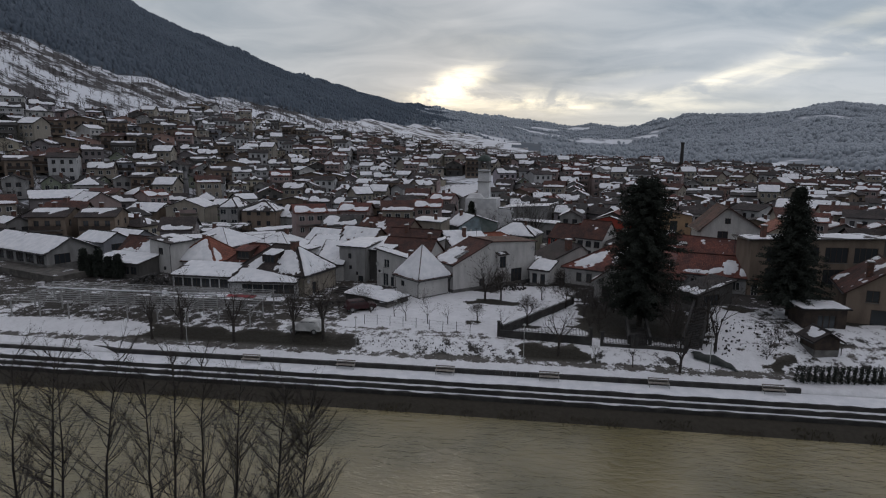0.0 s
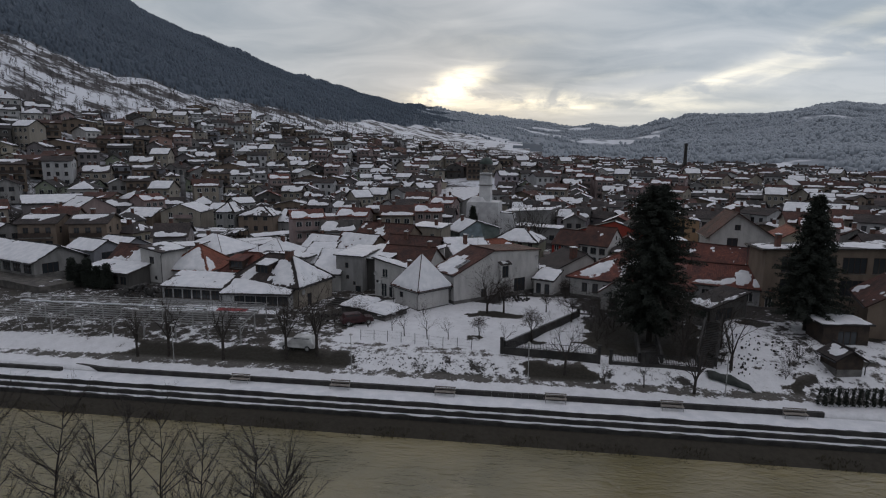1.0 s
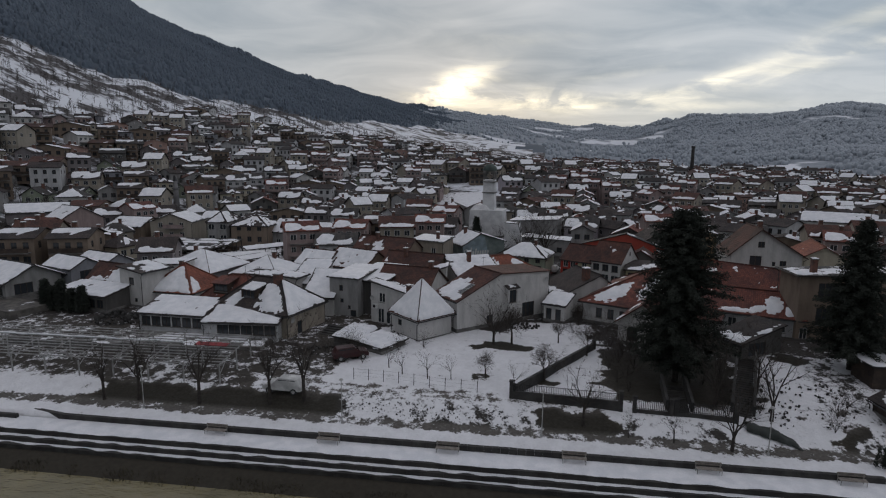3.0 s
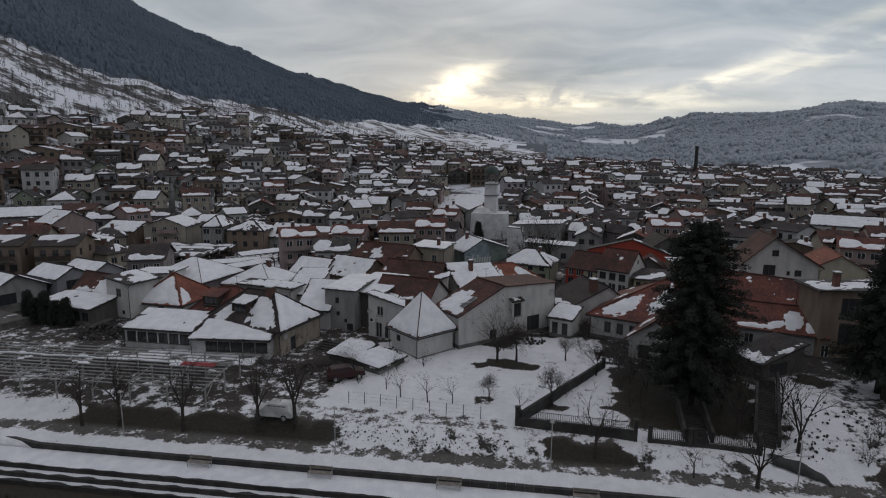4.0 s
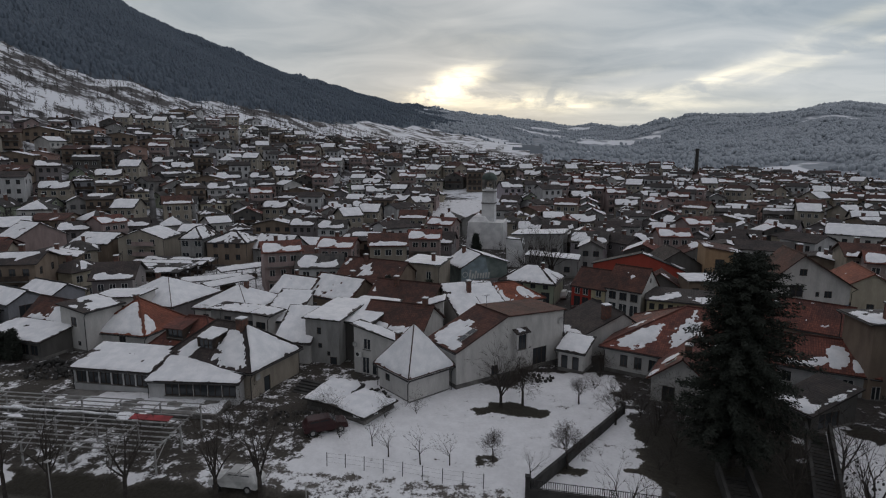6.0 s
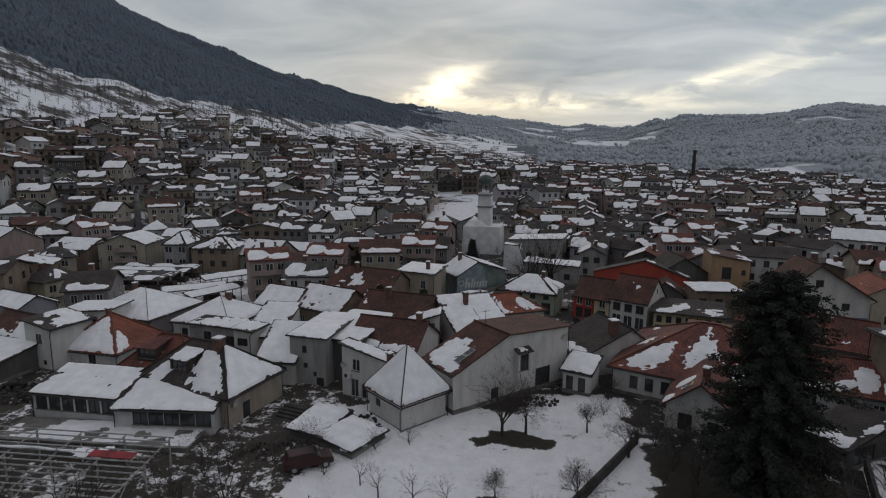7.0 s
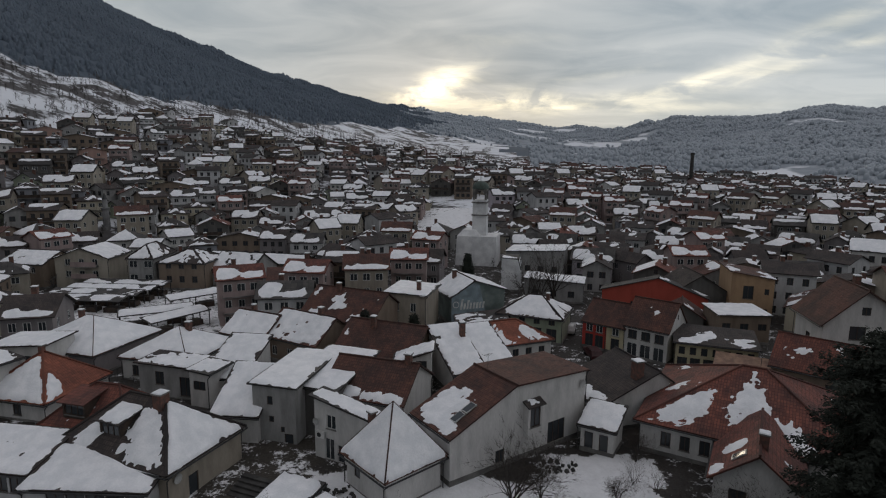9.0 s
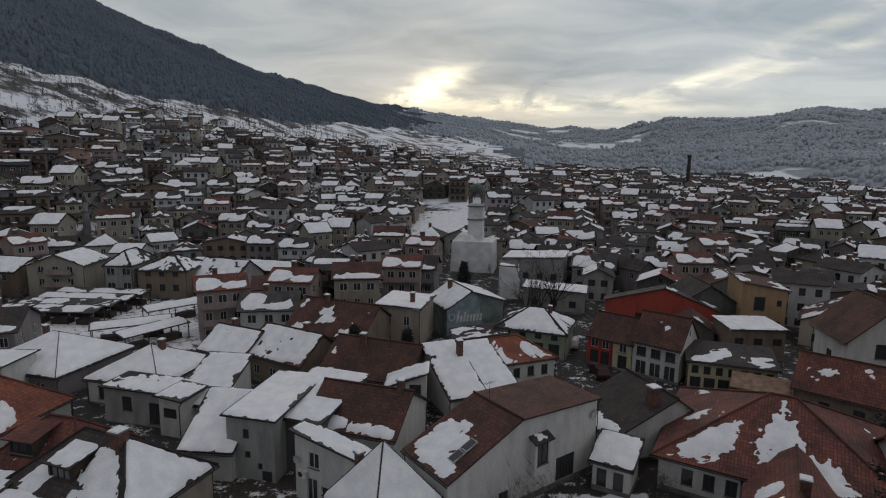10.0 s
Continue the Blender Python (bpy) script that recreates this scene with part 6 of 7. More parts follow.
# ---- minaret and factory chimney ----
def minaret(x, y):
    e = thing("minaret", pose(x, y, ground(x, y)), "slender grey stone minaret with a pointed cap", "tower")
    bm = bmesh.new()
    h = 20.6 - ground(x, y)
    grey = material("grey_minaret_stone", (0.24, 0.235, 0.235), 0.9, (0.17, 0.168, 0.17), 0.5, 5, 0.3)
    beam(bm, (0, 0, -0.5), (0, 0, h * 0.55), 0.95, 10, 0.85)
    beam(bm, (0, 0, h * 0.55), (0, 0, h * 0.82), 0.7, 10, 0.65)
    part("shaft", bm, grey, e)
    bm = bmesh.new()
    beam(bm, (0, 0, h * 0.53), (0, 0, h * 0.59), 0.9, 10, 1.25)
    part("balcony", bm, grey, e)
    bm = bmesh.new()
    beam(bm, (0, 0, h * 0.82), (0, 0, h), 0.75, 10, 0.05)
    part("cap", bm, M_DARKMETAL, e)


minaret(-108.6, 190.0)
FOOTPRINTS.append((-108.6, 190, 4))
e = thing("factory_chimney", pose(107, 384, ground(107, 384)), "tall dark factory chimney on the rise above the town", "chimney")
bm = bmesh.new()
top = 33.0 - ground(107, 384)
beam(bm, (0, 0, -1), (0, 0, top), 1.25, 12, 0.9)
part("shaft", bm, M_DARKSTONE, e)
bm = bmesh.new()
beam(bm, (0, 0, top), (0, 0, top + 1.2), 1.15, 12, 1.15)
part("rim", bm, M_DARKSTONE, e)


# ---- market canopies ----
def canopy(x, y, rot, w, d, h, cover=0.95, seed=1):
    e = thing("market_canopy", pose(x, y, ground(x, y), 0, 0, rot), "long open market canopy with a snow-covered roof", "canopy", "market canopies")
    FOOTPRINTS.append((x, y, w / 2))
    n = max(2, int(w / 4))
    for i in range(n + 1):
        for s in (-1, 1):
            bm = bmesh.new()
            u = -w / 2 + 0.3 + (w - 0.6) * i / n
            box(bm, u - 0.06, u + 0.06, s * (d / 2 - 0.2) - 0.06, s * (d / 2 - 0.2) + 0.06, -0.2, h)
            part("post", bm, M_DARKMETAL, e)
    bm = bmesh.new()
    pl = ((-w / 2, -d / 2, h), (w / 2, -d / 2, h), (w / 2, d / 2, h + 0.5), (-w / 2, d / 2, h + 0.5))
    slab(bm, *pl, 0.12)
    r = part("roof", bm, TILE["grey"], e)
    bm = bmesh.new()
    snow_on(bm, *pl, cover, seed, 0.14, 0.6)
    part("roof_snow", bm, M_SNOW, r, "", True)
    bm = bmesh.new()
    for i in range(n):
        u = -w / 2 + (w) * (i + 0.5) / n
        box(bm, u - 1.4, u + 1.4, -d / 2 + 0.7, d / 2 - 0.7, 0, 0.85)
    part("counter", bm, M_WOOD, e)


canopy(-53.2, 126.0, 34, 11, 3.0, 2.3, 0.97, 3)
canopy(-48.6, 124.0, 62, 10, 3.0, 2.3, 0.97, 5)
canopy(-51.8, 138.0, 50, 13, 3.2, 2.4, 0.97, 7)
for k in range(4):
    canopy(-71.5, 132.0 + 4.2 * k, 2, 17, 3.2, 2.2, 0.62, 11 + k)


# ---- the garden front: fence, gate posts, wire fence ----
def iron_fence(name, x0, y0, x1, y1, base_h, bar_h, n_posts, label):
    length = math.hypot(x1 - x0, y1 - y0)
    z = max(ground(x0, y0), ground(x1, y1))
    e = thing(name, pose(x0, y0, z, 0, 0, math.degrees(math.atan2(y1 - y0, x1 - x0))), label, "fence")
    bm = bmesh.new()
    box(bm, 0, length, -0.13, 0.13, -0.9, base_h)
    part("base_wall", bm, M_DARKSTONE, e)
    bm = bmesh.new()
    for zz in (base_h + 0.12, base_h + bar_h - 0.06):
        box(bm, 0, length, -0.015, 0.015, zz, zz + 0.035)
    part("rail", bm, M_DARKMETAL, e)
    u = 0.12
    mesh = None
    while u < length and bar_h > 0:
        if mesh is None:
            bm = bmesh.new()
            box(bm, -0.02, 0.02, -0.02, 0.02, base_h, base_h + bar_h)
            first = part("bar", bm, M_DARKMETAL, e)
            mesh = first.data
        else:
            first = new("bar", mesh)
            first.parent = e
        first.matrix_basis = Matrix.Translation((u, 0, 0))
        u += 0.16
    for i in range(n_posts):
        bm = bmesh.new()
        u = length * i / max(1, n_posts - 1)
        box(bm, u - 0.17, u + 0.17, -0.17, 0.17, -0.9, base_h + bar_h + 0.2)
        box(bm, u - 0.21, u + 0.21, -0.21, 0.21, base_h + bar_h + 0.2, base_h + bar_h + 0.3)
        part("post", bm, M_DARKSTONE, e)


iron_fence("garden_fence", 5.1, 67.4, 15.2, 66.5, 0.75, 0.75, 2, "iron garden fence on a dark stone base wall")
iron_fence("garden_fence", 16.4, 66.4, 19.6, 66.2, 0.3, 1.0, 2, "iron fence with stone posts beside the pine")
iron_fence("garden_fence", 20.0, 66.2, 25.0, 65.8, 0.35, 1.0, 2, "iron fence at the foot of the pine")
iron_fence("garden_wall", 5.3, 67.6, 14.6, 82.4, 0.85, 0.0, 2, "low dark stone wall running back along the garden")
e = thing("wire_fence", pose(0, 0, 0), "thin wire fence on rusty posts along the snowy road", "fence")
for i in range(9):
    x, y = -11.2 + i * 1.62, 69.4 - i * 0.17
    bm = bmesh.new()
    beam(bm, (x, y, ground(x, y) - 0.2), (x + 0.03, y, ground(x, y) + 1.25), 0.035, 5)
    part("post", bm, M_DARKMETAL, e)
for h in (0.4, 0.8, 1.15):
    bm = bmesh.new()
    for i in range(8):
        a, b = (-11.2 + i * 1.62, 69.4 - i * 0.17), (-11.2 + (i + 1) * 1.62, 69.4 - (i + 1) * 0.17)
        beam(bm, (*a, ground(*a) + h), (*b, ground(*b) + h), 0.006, 3)
    part("wire", bm, M_DARKMETAL, e)


# ---- steel frame hall along the road ----
M_PALESTEEL = material("pale_painted_steel", (0.34, 0.34, 0.335), 0.55, (0.24, 0.236, 0.23), 1.5, 9, 0.1)


def steel_frame():
    e = thing("steel_frame_hall", pose(-40.2, 69.7, 4.75, 0, 0, 0.5), "unfinished pale steel hall frame with a slatted roof, dusted with snow", "frame")
    L, D = 31.6, 6.8
    for i in range(9):
        u = -L / 2 + L * i / 8
        for s, hh in ((-1, 2.0), (0.05, 2.35), (1, 2.7)):
            bm = bmesh.new()
            box(bm, u - 0.06, u + 0.06, s * D / 2 - 0.06, s * D / 2 + 0.06, -0.3, hh)
            part("post", bm, M_PALESTEEL, e)
        bm = bmesh.new()
        beam(bm, (u, -D / 2 - 0.4, 1.95), (u, D / 2 + 0.3, 2.73), 0.055, 4)
        part("rafter", bm, M_PALESTEEL, e)
        bm = bmesh.new()
        beam(bm, (u, -D / 2, 0.9), (u, -D / 2 + 1.6, 2.15), 0.04, 4)
        part("brace", bm, M_PALESTEEL, e)
    for k in range(12):
        bm = bmesh.new()
        t = k / 11
        y, z = -D / 2 - 0.3 + (D + 0.5) * t, 2.02 + 0.72 * t
        box(bm, -L / 2 - 0.3, L / 2 + 0.3, y - 0.045, y + 0.045, z, z + 0.09)
        part("purlin", bm, M_PALESTEEL, e)
    bm = bmesh.new()
    pl = ((-L / 2 + 1, D / 2 - 3.8, 2.38), (L / 2 - 1, D / 2 - 3.8, 2.38), (L / 2 - 1, D / 2 + 0.2, 2.86), (-L / 2 + 1, D / 2 + 0.2, 2.86))
    snow_on(bm, *pl, 0.20, 4, 0.04, 0.14)
    part("snow", bm, M_SNOW, e, "thin broken snow on the slats", True)
    bm = bmesh.new()
    slab(bm, (L / 2 - 5.0, 0.5, 2.54), (L / 2 - 1.3, 0.5, 2.54), (L / 2 - 1.3, 1.3, 2.63), (L / 2 - 5.0, 1.3, 2.63), 0.05)
    part("awning", bm, material("red_sheet", (0.30, 0.03, 0.035), 0.6), e, "strip of red sheeting")
    bm = bmesh.new()
    last = None
    for i in range(29):
        u = -L / 2 + 0.9 * i
        c = (0.9 + 0.08 * math.sin(i * 0.85), 2.64 + 0.03 * math.sin(i * 1.9))
        rad = 0.10 + 0.025 * math.sin(i * 2.3)
        ring = [bm.verts.new((u, c[0] + rad * math.cos(1.0472 * k), c[1] + rad * math.sin(1.0472 * k))) for k in range(6)]
        if last:
            for k in range(6):
                bm.faces.new((last[k], ring[k], ring[(k + 1) % 6], last[(k + 1) % 6]))
        else:
            bm.faces.new(ring)
        last = ring
    bm.faces.new(last[::-1])
    part("rolled_sheet", bm, M_SNOW, e, "rolled sheet white with snow")
    bm = bmesh.new()
    box(bm, -L / 2, L / 2 - 4, D / 2 + 0.35, D / 2 + 0.6, -0.6, 1.0)
    part("back_wall", bm, M_CONCRETE, e)


steel_frame()


def rubble(x, y, spread, n, size, seed, label, mat, name="rubble"):
    rng = random.Random(seed)
    bm = bmesh.new()
    for _ in range(n):
        a, q = rng.uniform(0, 6.283), math.sqrt(rng.random())
        px, py = x + spread[0] * q * math.cos(a), y + spread[1] * q * math.sin(a)
        s = size * rng.uniform(0.4, 1.3)
        z = ground(px, py) + (1 - q) * spread[2] + s * 0.2
        m = Matrix.LocRotScale((px, py, z), Euler((rng.uniform(0, 3), rng.uniform(0, 3), rng.uniform(0, 3))), (s, s * rng.uniform(0.5, 1), s * rng.uniform(0.35, 0.8)))
        v = bmesh.ops.create_icosphere(bm, subdivisions=1, radius=0.6, matrix=m)["verts"]
        for w in v:
            w.co += Vector((rng.uniform(-1, 1), rng.uniform(-1, 1), rng.uniform(-1, 1))) * s * 0.13
    return tagged(finish(name, bm, mat), label, "rubble", kind="stuff")


rubble(-49.2, 84.0, (3.6, 2.4, 1.3), 130, 0.55, 4, "heap of dark rubble and boards half under snow", M_DARKSTONE)
rubble(-11.5, 83.0, (3.0, 2.0, 0.4), 60, 0.35, 9, "stones and rubbish lying by the garages", M_DARKSTONE)
rubble(-16.5, 76.8, (4.0, 1.6, 0.5), 70, 0.4, 19, "snow-dusted stones beside the garages", M_DARKSTONE)
rubble(-2.5, 64.6, (8.5, 0.9, 0.05), 150, 0.17, 14, "stones poking out of the snowy slope", M_DARKSTONE)
rubble(30.5, 69.5, (6.0, 4.5, 0.1), 160, 0.24, 24, "clods and stones showing through the snow", M_DARKSTONE)
rubble(5.5, 90.0, (3.2, 1.1, 0.3), 40, 0.4, 43, "junk and covered firewood against the house", M_DARKSTONE)


def stairs():
    e = thing("outdoor_stairs", pose(-18.4, 80.6, 4.2, 0, 0, -16), "dark stone outdoor stairs beside the restaurant", "stairs")
    for i in range(9):
        bm = bmesh.new()
        box(bm, -1.9, 1.7, i * 0.42, i * 0.42 + 0.46, -0.4, 0.17 * (i + 1))
        part("step", bm, M_DARKSTONE, e)


stairs()


def terrace(name, x, y, rot, w, d, z0, z1, cover, label, mat):
    """A raised terrace: stone front and sides, snow lying on top."""
    e = thing(name, pose(x, y, z0, 0, 0, rot), label, "terrace")
    h = z1 - z0
    bm = bmesh.new()
    box(bm, -w / 2, w / 2, -d / 2, d / 2, -0.6, h)
    box(bm, -w / 2 - 0.08, w / 2 + 0.08, -d / 2 - 0.08, -d / 2 + 0.25, h, h + 0.12)
    body = part("retaining_wall", bm, mat, e)
    bm = bmesh.new()
    snow_on(bm, (-w / 2, -d / 2 + 0.2, h), (w / 2, -d / 2 + 0.2, h), (w / 2, d / 2, h + 0.02), (-w / 2, d / 2, h + 0.02), cover, x + y, 0.14, 0.3)
    tagged(part("snow", bm, M_SNOW, body, "trodden snow on the terrace", True), kind="stuff")


terrace("terrace", -33.8, 77.4, 2, 18.6, 4.4, 4.4, 5.35, 0.52, "low terrace in front of the verandas, covered by patchy snow", M_CONCRETE)
terrace("terrace", -73.6, 88.0, 70 - 90, 22, 5.2, 4.6, 6.0, 0.3, "rough stone terrace below a long porch", material("rough_terrace_stone", (0.13, 0.12, 0.108), 0.9, (0.07, 0.066, 0.06), 1.2, 6, 0.8))


def tarpaulin():
    """A long heap under a sagging dark tarpaulin."""
    rng = random.Random(41)
    V, F = [], []
    nu, nv = 26, 9
    for i in range(nu + 1):
        u = i / nu
        hgt = (0.75 + 0.1 * math.sin(u * 15)) * math.sin(math.pi * min(1, 0.12 + u * 0.9)) ** 0.5
        for j in range(nv + 1):
            a = math.pi * j / nv
            V.append((25.6 + 3.9 * u + rng.uniform(-0.03, 0.03), 65.4 - 1.7 * u - 0.62 * math.cos(a) * (1 + 0.1 * math.sin(u * 22)), ground(25.6 + 3.9 * u, 65.4 - 1.7 * u) - 0.08 + hgt * math.sin(a) + rng.uniform(-0.04, 0.04)))
    for i in range(nu):
        for j in range(nv):
            b = i * (nv + 1) + j
            F.append((b, b + nv + 1, b + nv + 2, b + 1))
    cloth = material("dark_green_tarpaulin", (0.035, 0.042, 0.038), 0.55, (0.02, 0.024, 0.022), 1.5, 9, 0.4)
    tagged(raw("tarpaulin", V, F, cloth, None, None, True), "dark green tarpaulin over a long low heap", "tarpaulin")


tarpaulin()


def garden_steps(x0, y0, x1, y1, wide, n, label):
    """A flight of stone steps up a bank, between two low side walls."""
    z0, z1 = ground(x0, y0), ground(x1, y1) + 0.5
    run = math.hypot(x1 - x0, y1 - y0)
    e = thing("garden_steps", pose(x0, y0, z0, 0, 0, math.degrees(math.atan2(y1 - y0, x1 - x0))), label, "stairs")
    for i in range(n):
        bm = bmesh.new()
        box(bm, run * i / n, run * (i + 1) / n + 0.05, -wide / 2, wide / 2, -0.5, (z1 - z0) * (i + 1) / n)
        part("step", bm, M_DARKSTONE, e)
    for side in (-1, 1):
        bm = bmesh.new()
        y = side * (wide / 2 + 0.14)
        slab(bm, (0, y - 0.13, 0.25), (0, y + 0.13, 0.25), (run, y + 0.13, z1 - z0 + 0.2), (run, y - 0.13, z1 - z0 + 0.2), 1.0)
        part("side_wall", bm, M_DARKSTONE, e)


garden_steps(20.4, 66.6, 20.9, 71.4, 1.9, 12, "dark stone steps climbing to the foot of the pine")
garden_steps(25.9, 66.8, 30.2, 78.2, 1.5, 26, "narrow dark steps between low walls up to the garage")


def car(x, y, rot, paint, label, tall=1.0):
    e = thing("car", pose(x, y, ground(x, y) + 0.02, 0, 0, rot), label, "car")
    prof = [(-2.0, 0.35), (-2.0, 0.85), (-1.85, 0.95 * tall), (-1.6, 1.45 * tall), (0.35, 1.48 * tall), (1.0, 0.98), (1.85, 0.88), (2.0, 0.7), (2.0, 0.35)]
    bm = bmesh.new()
    sides = []
    for s in (-1, 1):
        sides.append([bm.verts.new((px, s * (0.8 if pz < 1.0 else 0.66), pz)) for px, pz in prof])
    n = len(prof)
    for i in range(n):
        j = (i + 1) % n
        bm.faces.new((sides[0][i], sides[1][i], sides[1][j], sides[0][j]))
    bm.faces.new(sides[0])
    bm.faces.new(sides[1][::-1])
    bmesh.ops.recalc_face_normals(bm, faces=bm.faces)
    bmesh.ops.bevel(bm, geom=list(bm.edges), offset=0.05, segments=2, affect="EDGES")
    body = part("body", bm, paint, e)
    for s in (-1, 1):
        for a, b in ((-1.45, -0.65), (-0.55, 0.3)):
            bm = bmesh.new()
            y0 = s * 0.775
            quad(bm, ((a, y0, 0.98), (b + (0.35 if b > 0 else 0), y0, 0.98), (b, s * 0.70, 1.36 * tall), (a + 0.05, s * 0.70, 1.36 * tall)) if s < 0 else ((a, y0, 0.98), (a + 0.05, s * 0.70, 1.36 * tall), (b, s * 0.70, 1.36 * tall), (b + (0.35 if b > 0 else 0), y0, 0.98)))
            part("side_window", bm, M_GLASS, body)
        for wx in (-1.25, 1.3):
            bm = bmesh.new()
            beam(bm, (wx, s * 0.62, 0.32), (wx, s * 0.84, 0.32), 0.32, 12)
            w = part("wheel", bm, M_DARKMETAL, e)
            bm = bmesh.new()
            beam(bm, (wx, s * 0.83, 0.32), (wx, s * 0.855, 0.32), 0.19, 10)
            part("rim", bm, M_METAL, w)
    for px, s in ((2.02, -0.55), (2.02, 0.55)):
        bm = bmesh.new()
        box(bm, px - 0.06, px, s - 0.16, s + 0.16, 0.62, 0.76)
        part("headlight", bm, M_METAL, e)
    bm = bmesh.new()
    quad(bm, ((0.42, -0.6, 1.42 * tall), (0.42, 0.6, 1.42 * tall), (0.98, 0.68, 1.02), (0.98, -0.68, 1.02))[::-1])
    part("windscreen", bm, M_GLASS, body)


PAINT_W = material("white_car_paint", (0.62, 0.62, 0.61), 0.35, uneven=0.03, bump=0)
PAINT_R = material("red_car_paint", (0.040, 0.007, 0.008), 0.4, uneven=0.03, bump=0)
car(-17.2, 65.9, 178, PAINT_W, "white estate car parked beside the road", 1.05)
car(-13.3, 75.0, 30, PAINT_R, "dark red car parked below the garages")
car(12.2, 131.0, 80, PAINT_W, "white car parked in the street of shops")
car(14.0, 119.5, 100, PAINT_R, "red car parked before the shops")


# ---- near bank: bare shrubs under the camera, hedge ----
rng = random.Random(77)
V, F = [], []
for _ in range(5200):
    x = rng.uniform(-48, 48)
    k = noise.noise(Vector((x * 0.35, 2, 9)))
    if k < -0.05:
        continue
    y = 54.7 + rng.uniform(-0.5, 0.8) + 0.5 * noise.noise(Vector((x * 0.2, 5, 1)))
    z = max(0.95, ground(x, y))
    a, h = rng.uniform(0, 6.283), rng.uniform(0.12, 0.45) * (0.7 + k)
    b = len(V)
    V += [(x - 0.03 * math.cos(a), y - 0.03 * math.sin(a), z - 0.03), (x + 0.03 * math.cos(a), y + 0.03 * math.sin(a), z - 0.03), (x + rng.uniform(-0.2, 0.2), y + rng.uniform(-0.2, 0.1), z + h)]
    F.append((b, b + 1, b + 2))
tagged(raw("bank_grass", V, F, material("dry_bank_grass", (0.075, 0.062, 0.036), 0.95, (0.04, 0.035, 0.022), 0.8, 6, 0)), "dead brown grass along the water's edge", "grass", kind="stuff")


M_ALDER = material("alder_twigs", (0.036, 0.029, 0.025), 0.9, bump=0.0)


def alder(x, y, h, lean, seed, twiggy):
    """A slender leafless alder: one long stem, steep side branches, fine twigs."""
    rng = random.Random(seed)
    z = ground(x, y)
    e = thing("alder", pose(x, y, z), "slender bare alder on the near river bank", "tree", "alders on the near bank")
    bm, V, F = bmesh.new(), [], []
    pts = [Vector((lean * (i / 12) ** 1.5 * h + rng.uniform(-0.08, 0.08), rng.uniform(-0.08, 0.08), -0.3 + h * i / 12)) for i in range(13)]
    for i in range(12):
        beam(bm, pts[i], pts[i + 1], 0.12 * (1 - i / 12.6), 6, 0.12 * (1 - (i + 1) / 12.6))

    def twig(p, q, w):
        b = len(V)
        d = (q - p).normalized()
        u = d.orthogonal().normalized() * w
        v = d.cross(u)
        V.extend((tuple(p + u), tuple(p - u * 0.5 + v * 0.9), tuple(p - u * 0.5 - v * 0.9), tuple(q)))
        F.extend(((b, b + 1, b + 3), (b + 1, b + 2, b + 3), (b + 2, b, b + 3)))

    for k in range(int(twiggy * 1.15)):
        t = rng.uniform(0.34, 0.99)
        i = min(11, int(t * 12))
        p = pts[i].lerp(pts[i + 1], t * 12 - i)
        a = rng.uniform(0, 6.283)
        l = (1 - t) * 4.2 + rng.uniform(0.5, 1.3)
        d = Vector((math.cos(a), math.sin(a), rng.uniform(0.7, 1.5))).normalized()
        mid, end = p + d * l * 0.5, p + d * l + Vector((0, 0, 0.12 * l))
        beam(bm, p, mid, 0.024, 3, 0.016)
        beam(bm, mid, end, 0.016, 3, 0.006)
        for _ in range(int(6 + l * 7)):
            o = p.lerp(end, rng.uniform(0.25, 1.0))
            g = (d + Vector((rng.uniform(-1, 1), rng.uniform(-1, 1), rng.uniform(-0.5, 0.8))) * 0.8).normalized()
            f = o + g * rng.uniform(0.25, 0.75)
            twig(o, f, 0.006)
            for _ in range(2):
                c = o.lerp(f, rng.uniform(0.4, 1.0))
                twig(c, c + Vector((rng.uniform(-1, 1), rng.uniform(-1, 1), rng.uniform(-1, 1))) * 0.09, 0.008)
    part("trunk", bm, M_BARK, e)
    raw("crown", V, F, M_ALDER, e)["kind"] = "stuff"


for i, (x, y, h, lean, n) in enumerate(((-14.6, 24.6, 15.6, 0.07, 34), (-13.6, 25.2, 16.0, 0.10, 36), (-11.9, 24.3, 15.2, 0.05, 30), (-10.9, 24.8, 16.2, 0.13, 44), (-8.2, 25.0, 15.6, 0.02, 36),
                                        (-7.5, 25.5, 15.8, 0.03, 34), (-6.0, 25.1, 15.8, 0.04, 40), (-4.6, 24.5, 15.4, 0.08, 56), (-3.2, 25.0, 15.0, 0.09, 70), (-2.0, 25.3, 14.2, 0.07, 76))):
    alder(x, y, h, lean, 100 + i, n)
for i in range(14):
    x = 34.4 + i * 0.62
    e = thing("hedge_bush", pose(x, 61.4 + 0.07 * i, ground(x, 61.4)), "dark clipped conifer bush of a hedge", "bush", "hedge by the promenade")
    v, f = [], []
    for _ in range(420):
        a, t = rng.uniform(0, 6.283), rng.random()
        r0 = 0.42 * (1 - 0.6 * t) * math.sqrt(rng.uniform(0.3, 1))
        p = Vector((r0 * math.cos(a), r0 * math.sin(a), 0.05 + t * 1.65))
        g = Vector((math.cos(a), math.sin(a), rng.uniform(0, 1.2))).normalized() * 0.2
        w = g.cross(Vector((rng.uniform(-1, 1), rng.uniform(-1, 1), 0.3))).normalized() * 0.04
        b = len(v)
        v += [tuple(p - w), tuple(p + w), tuple(p + g)]
        f.append((b, b + 1, b + 2))
    raw("foliage", v, f, M_NEEDLE, e)["kind"] = "stuff"
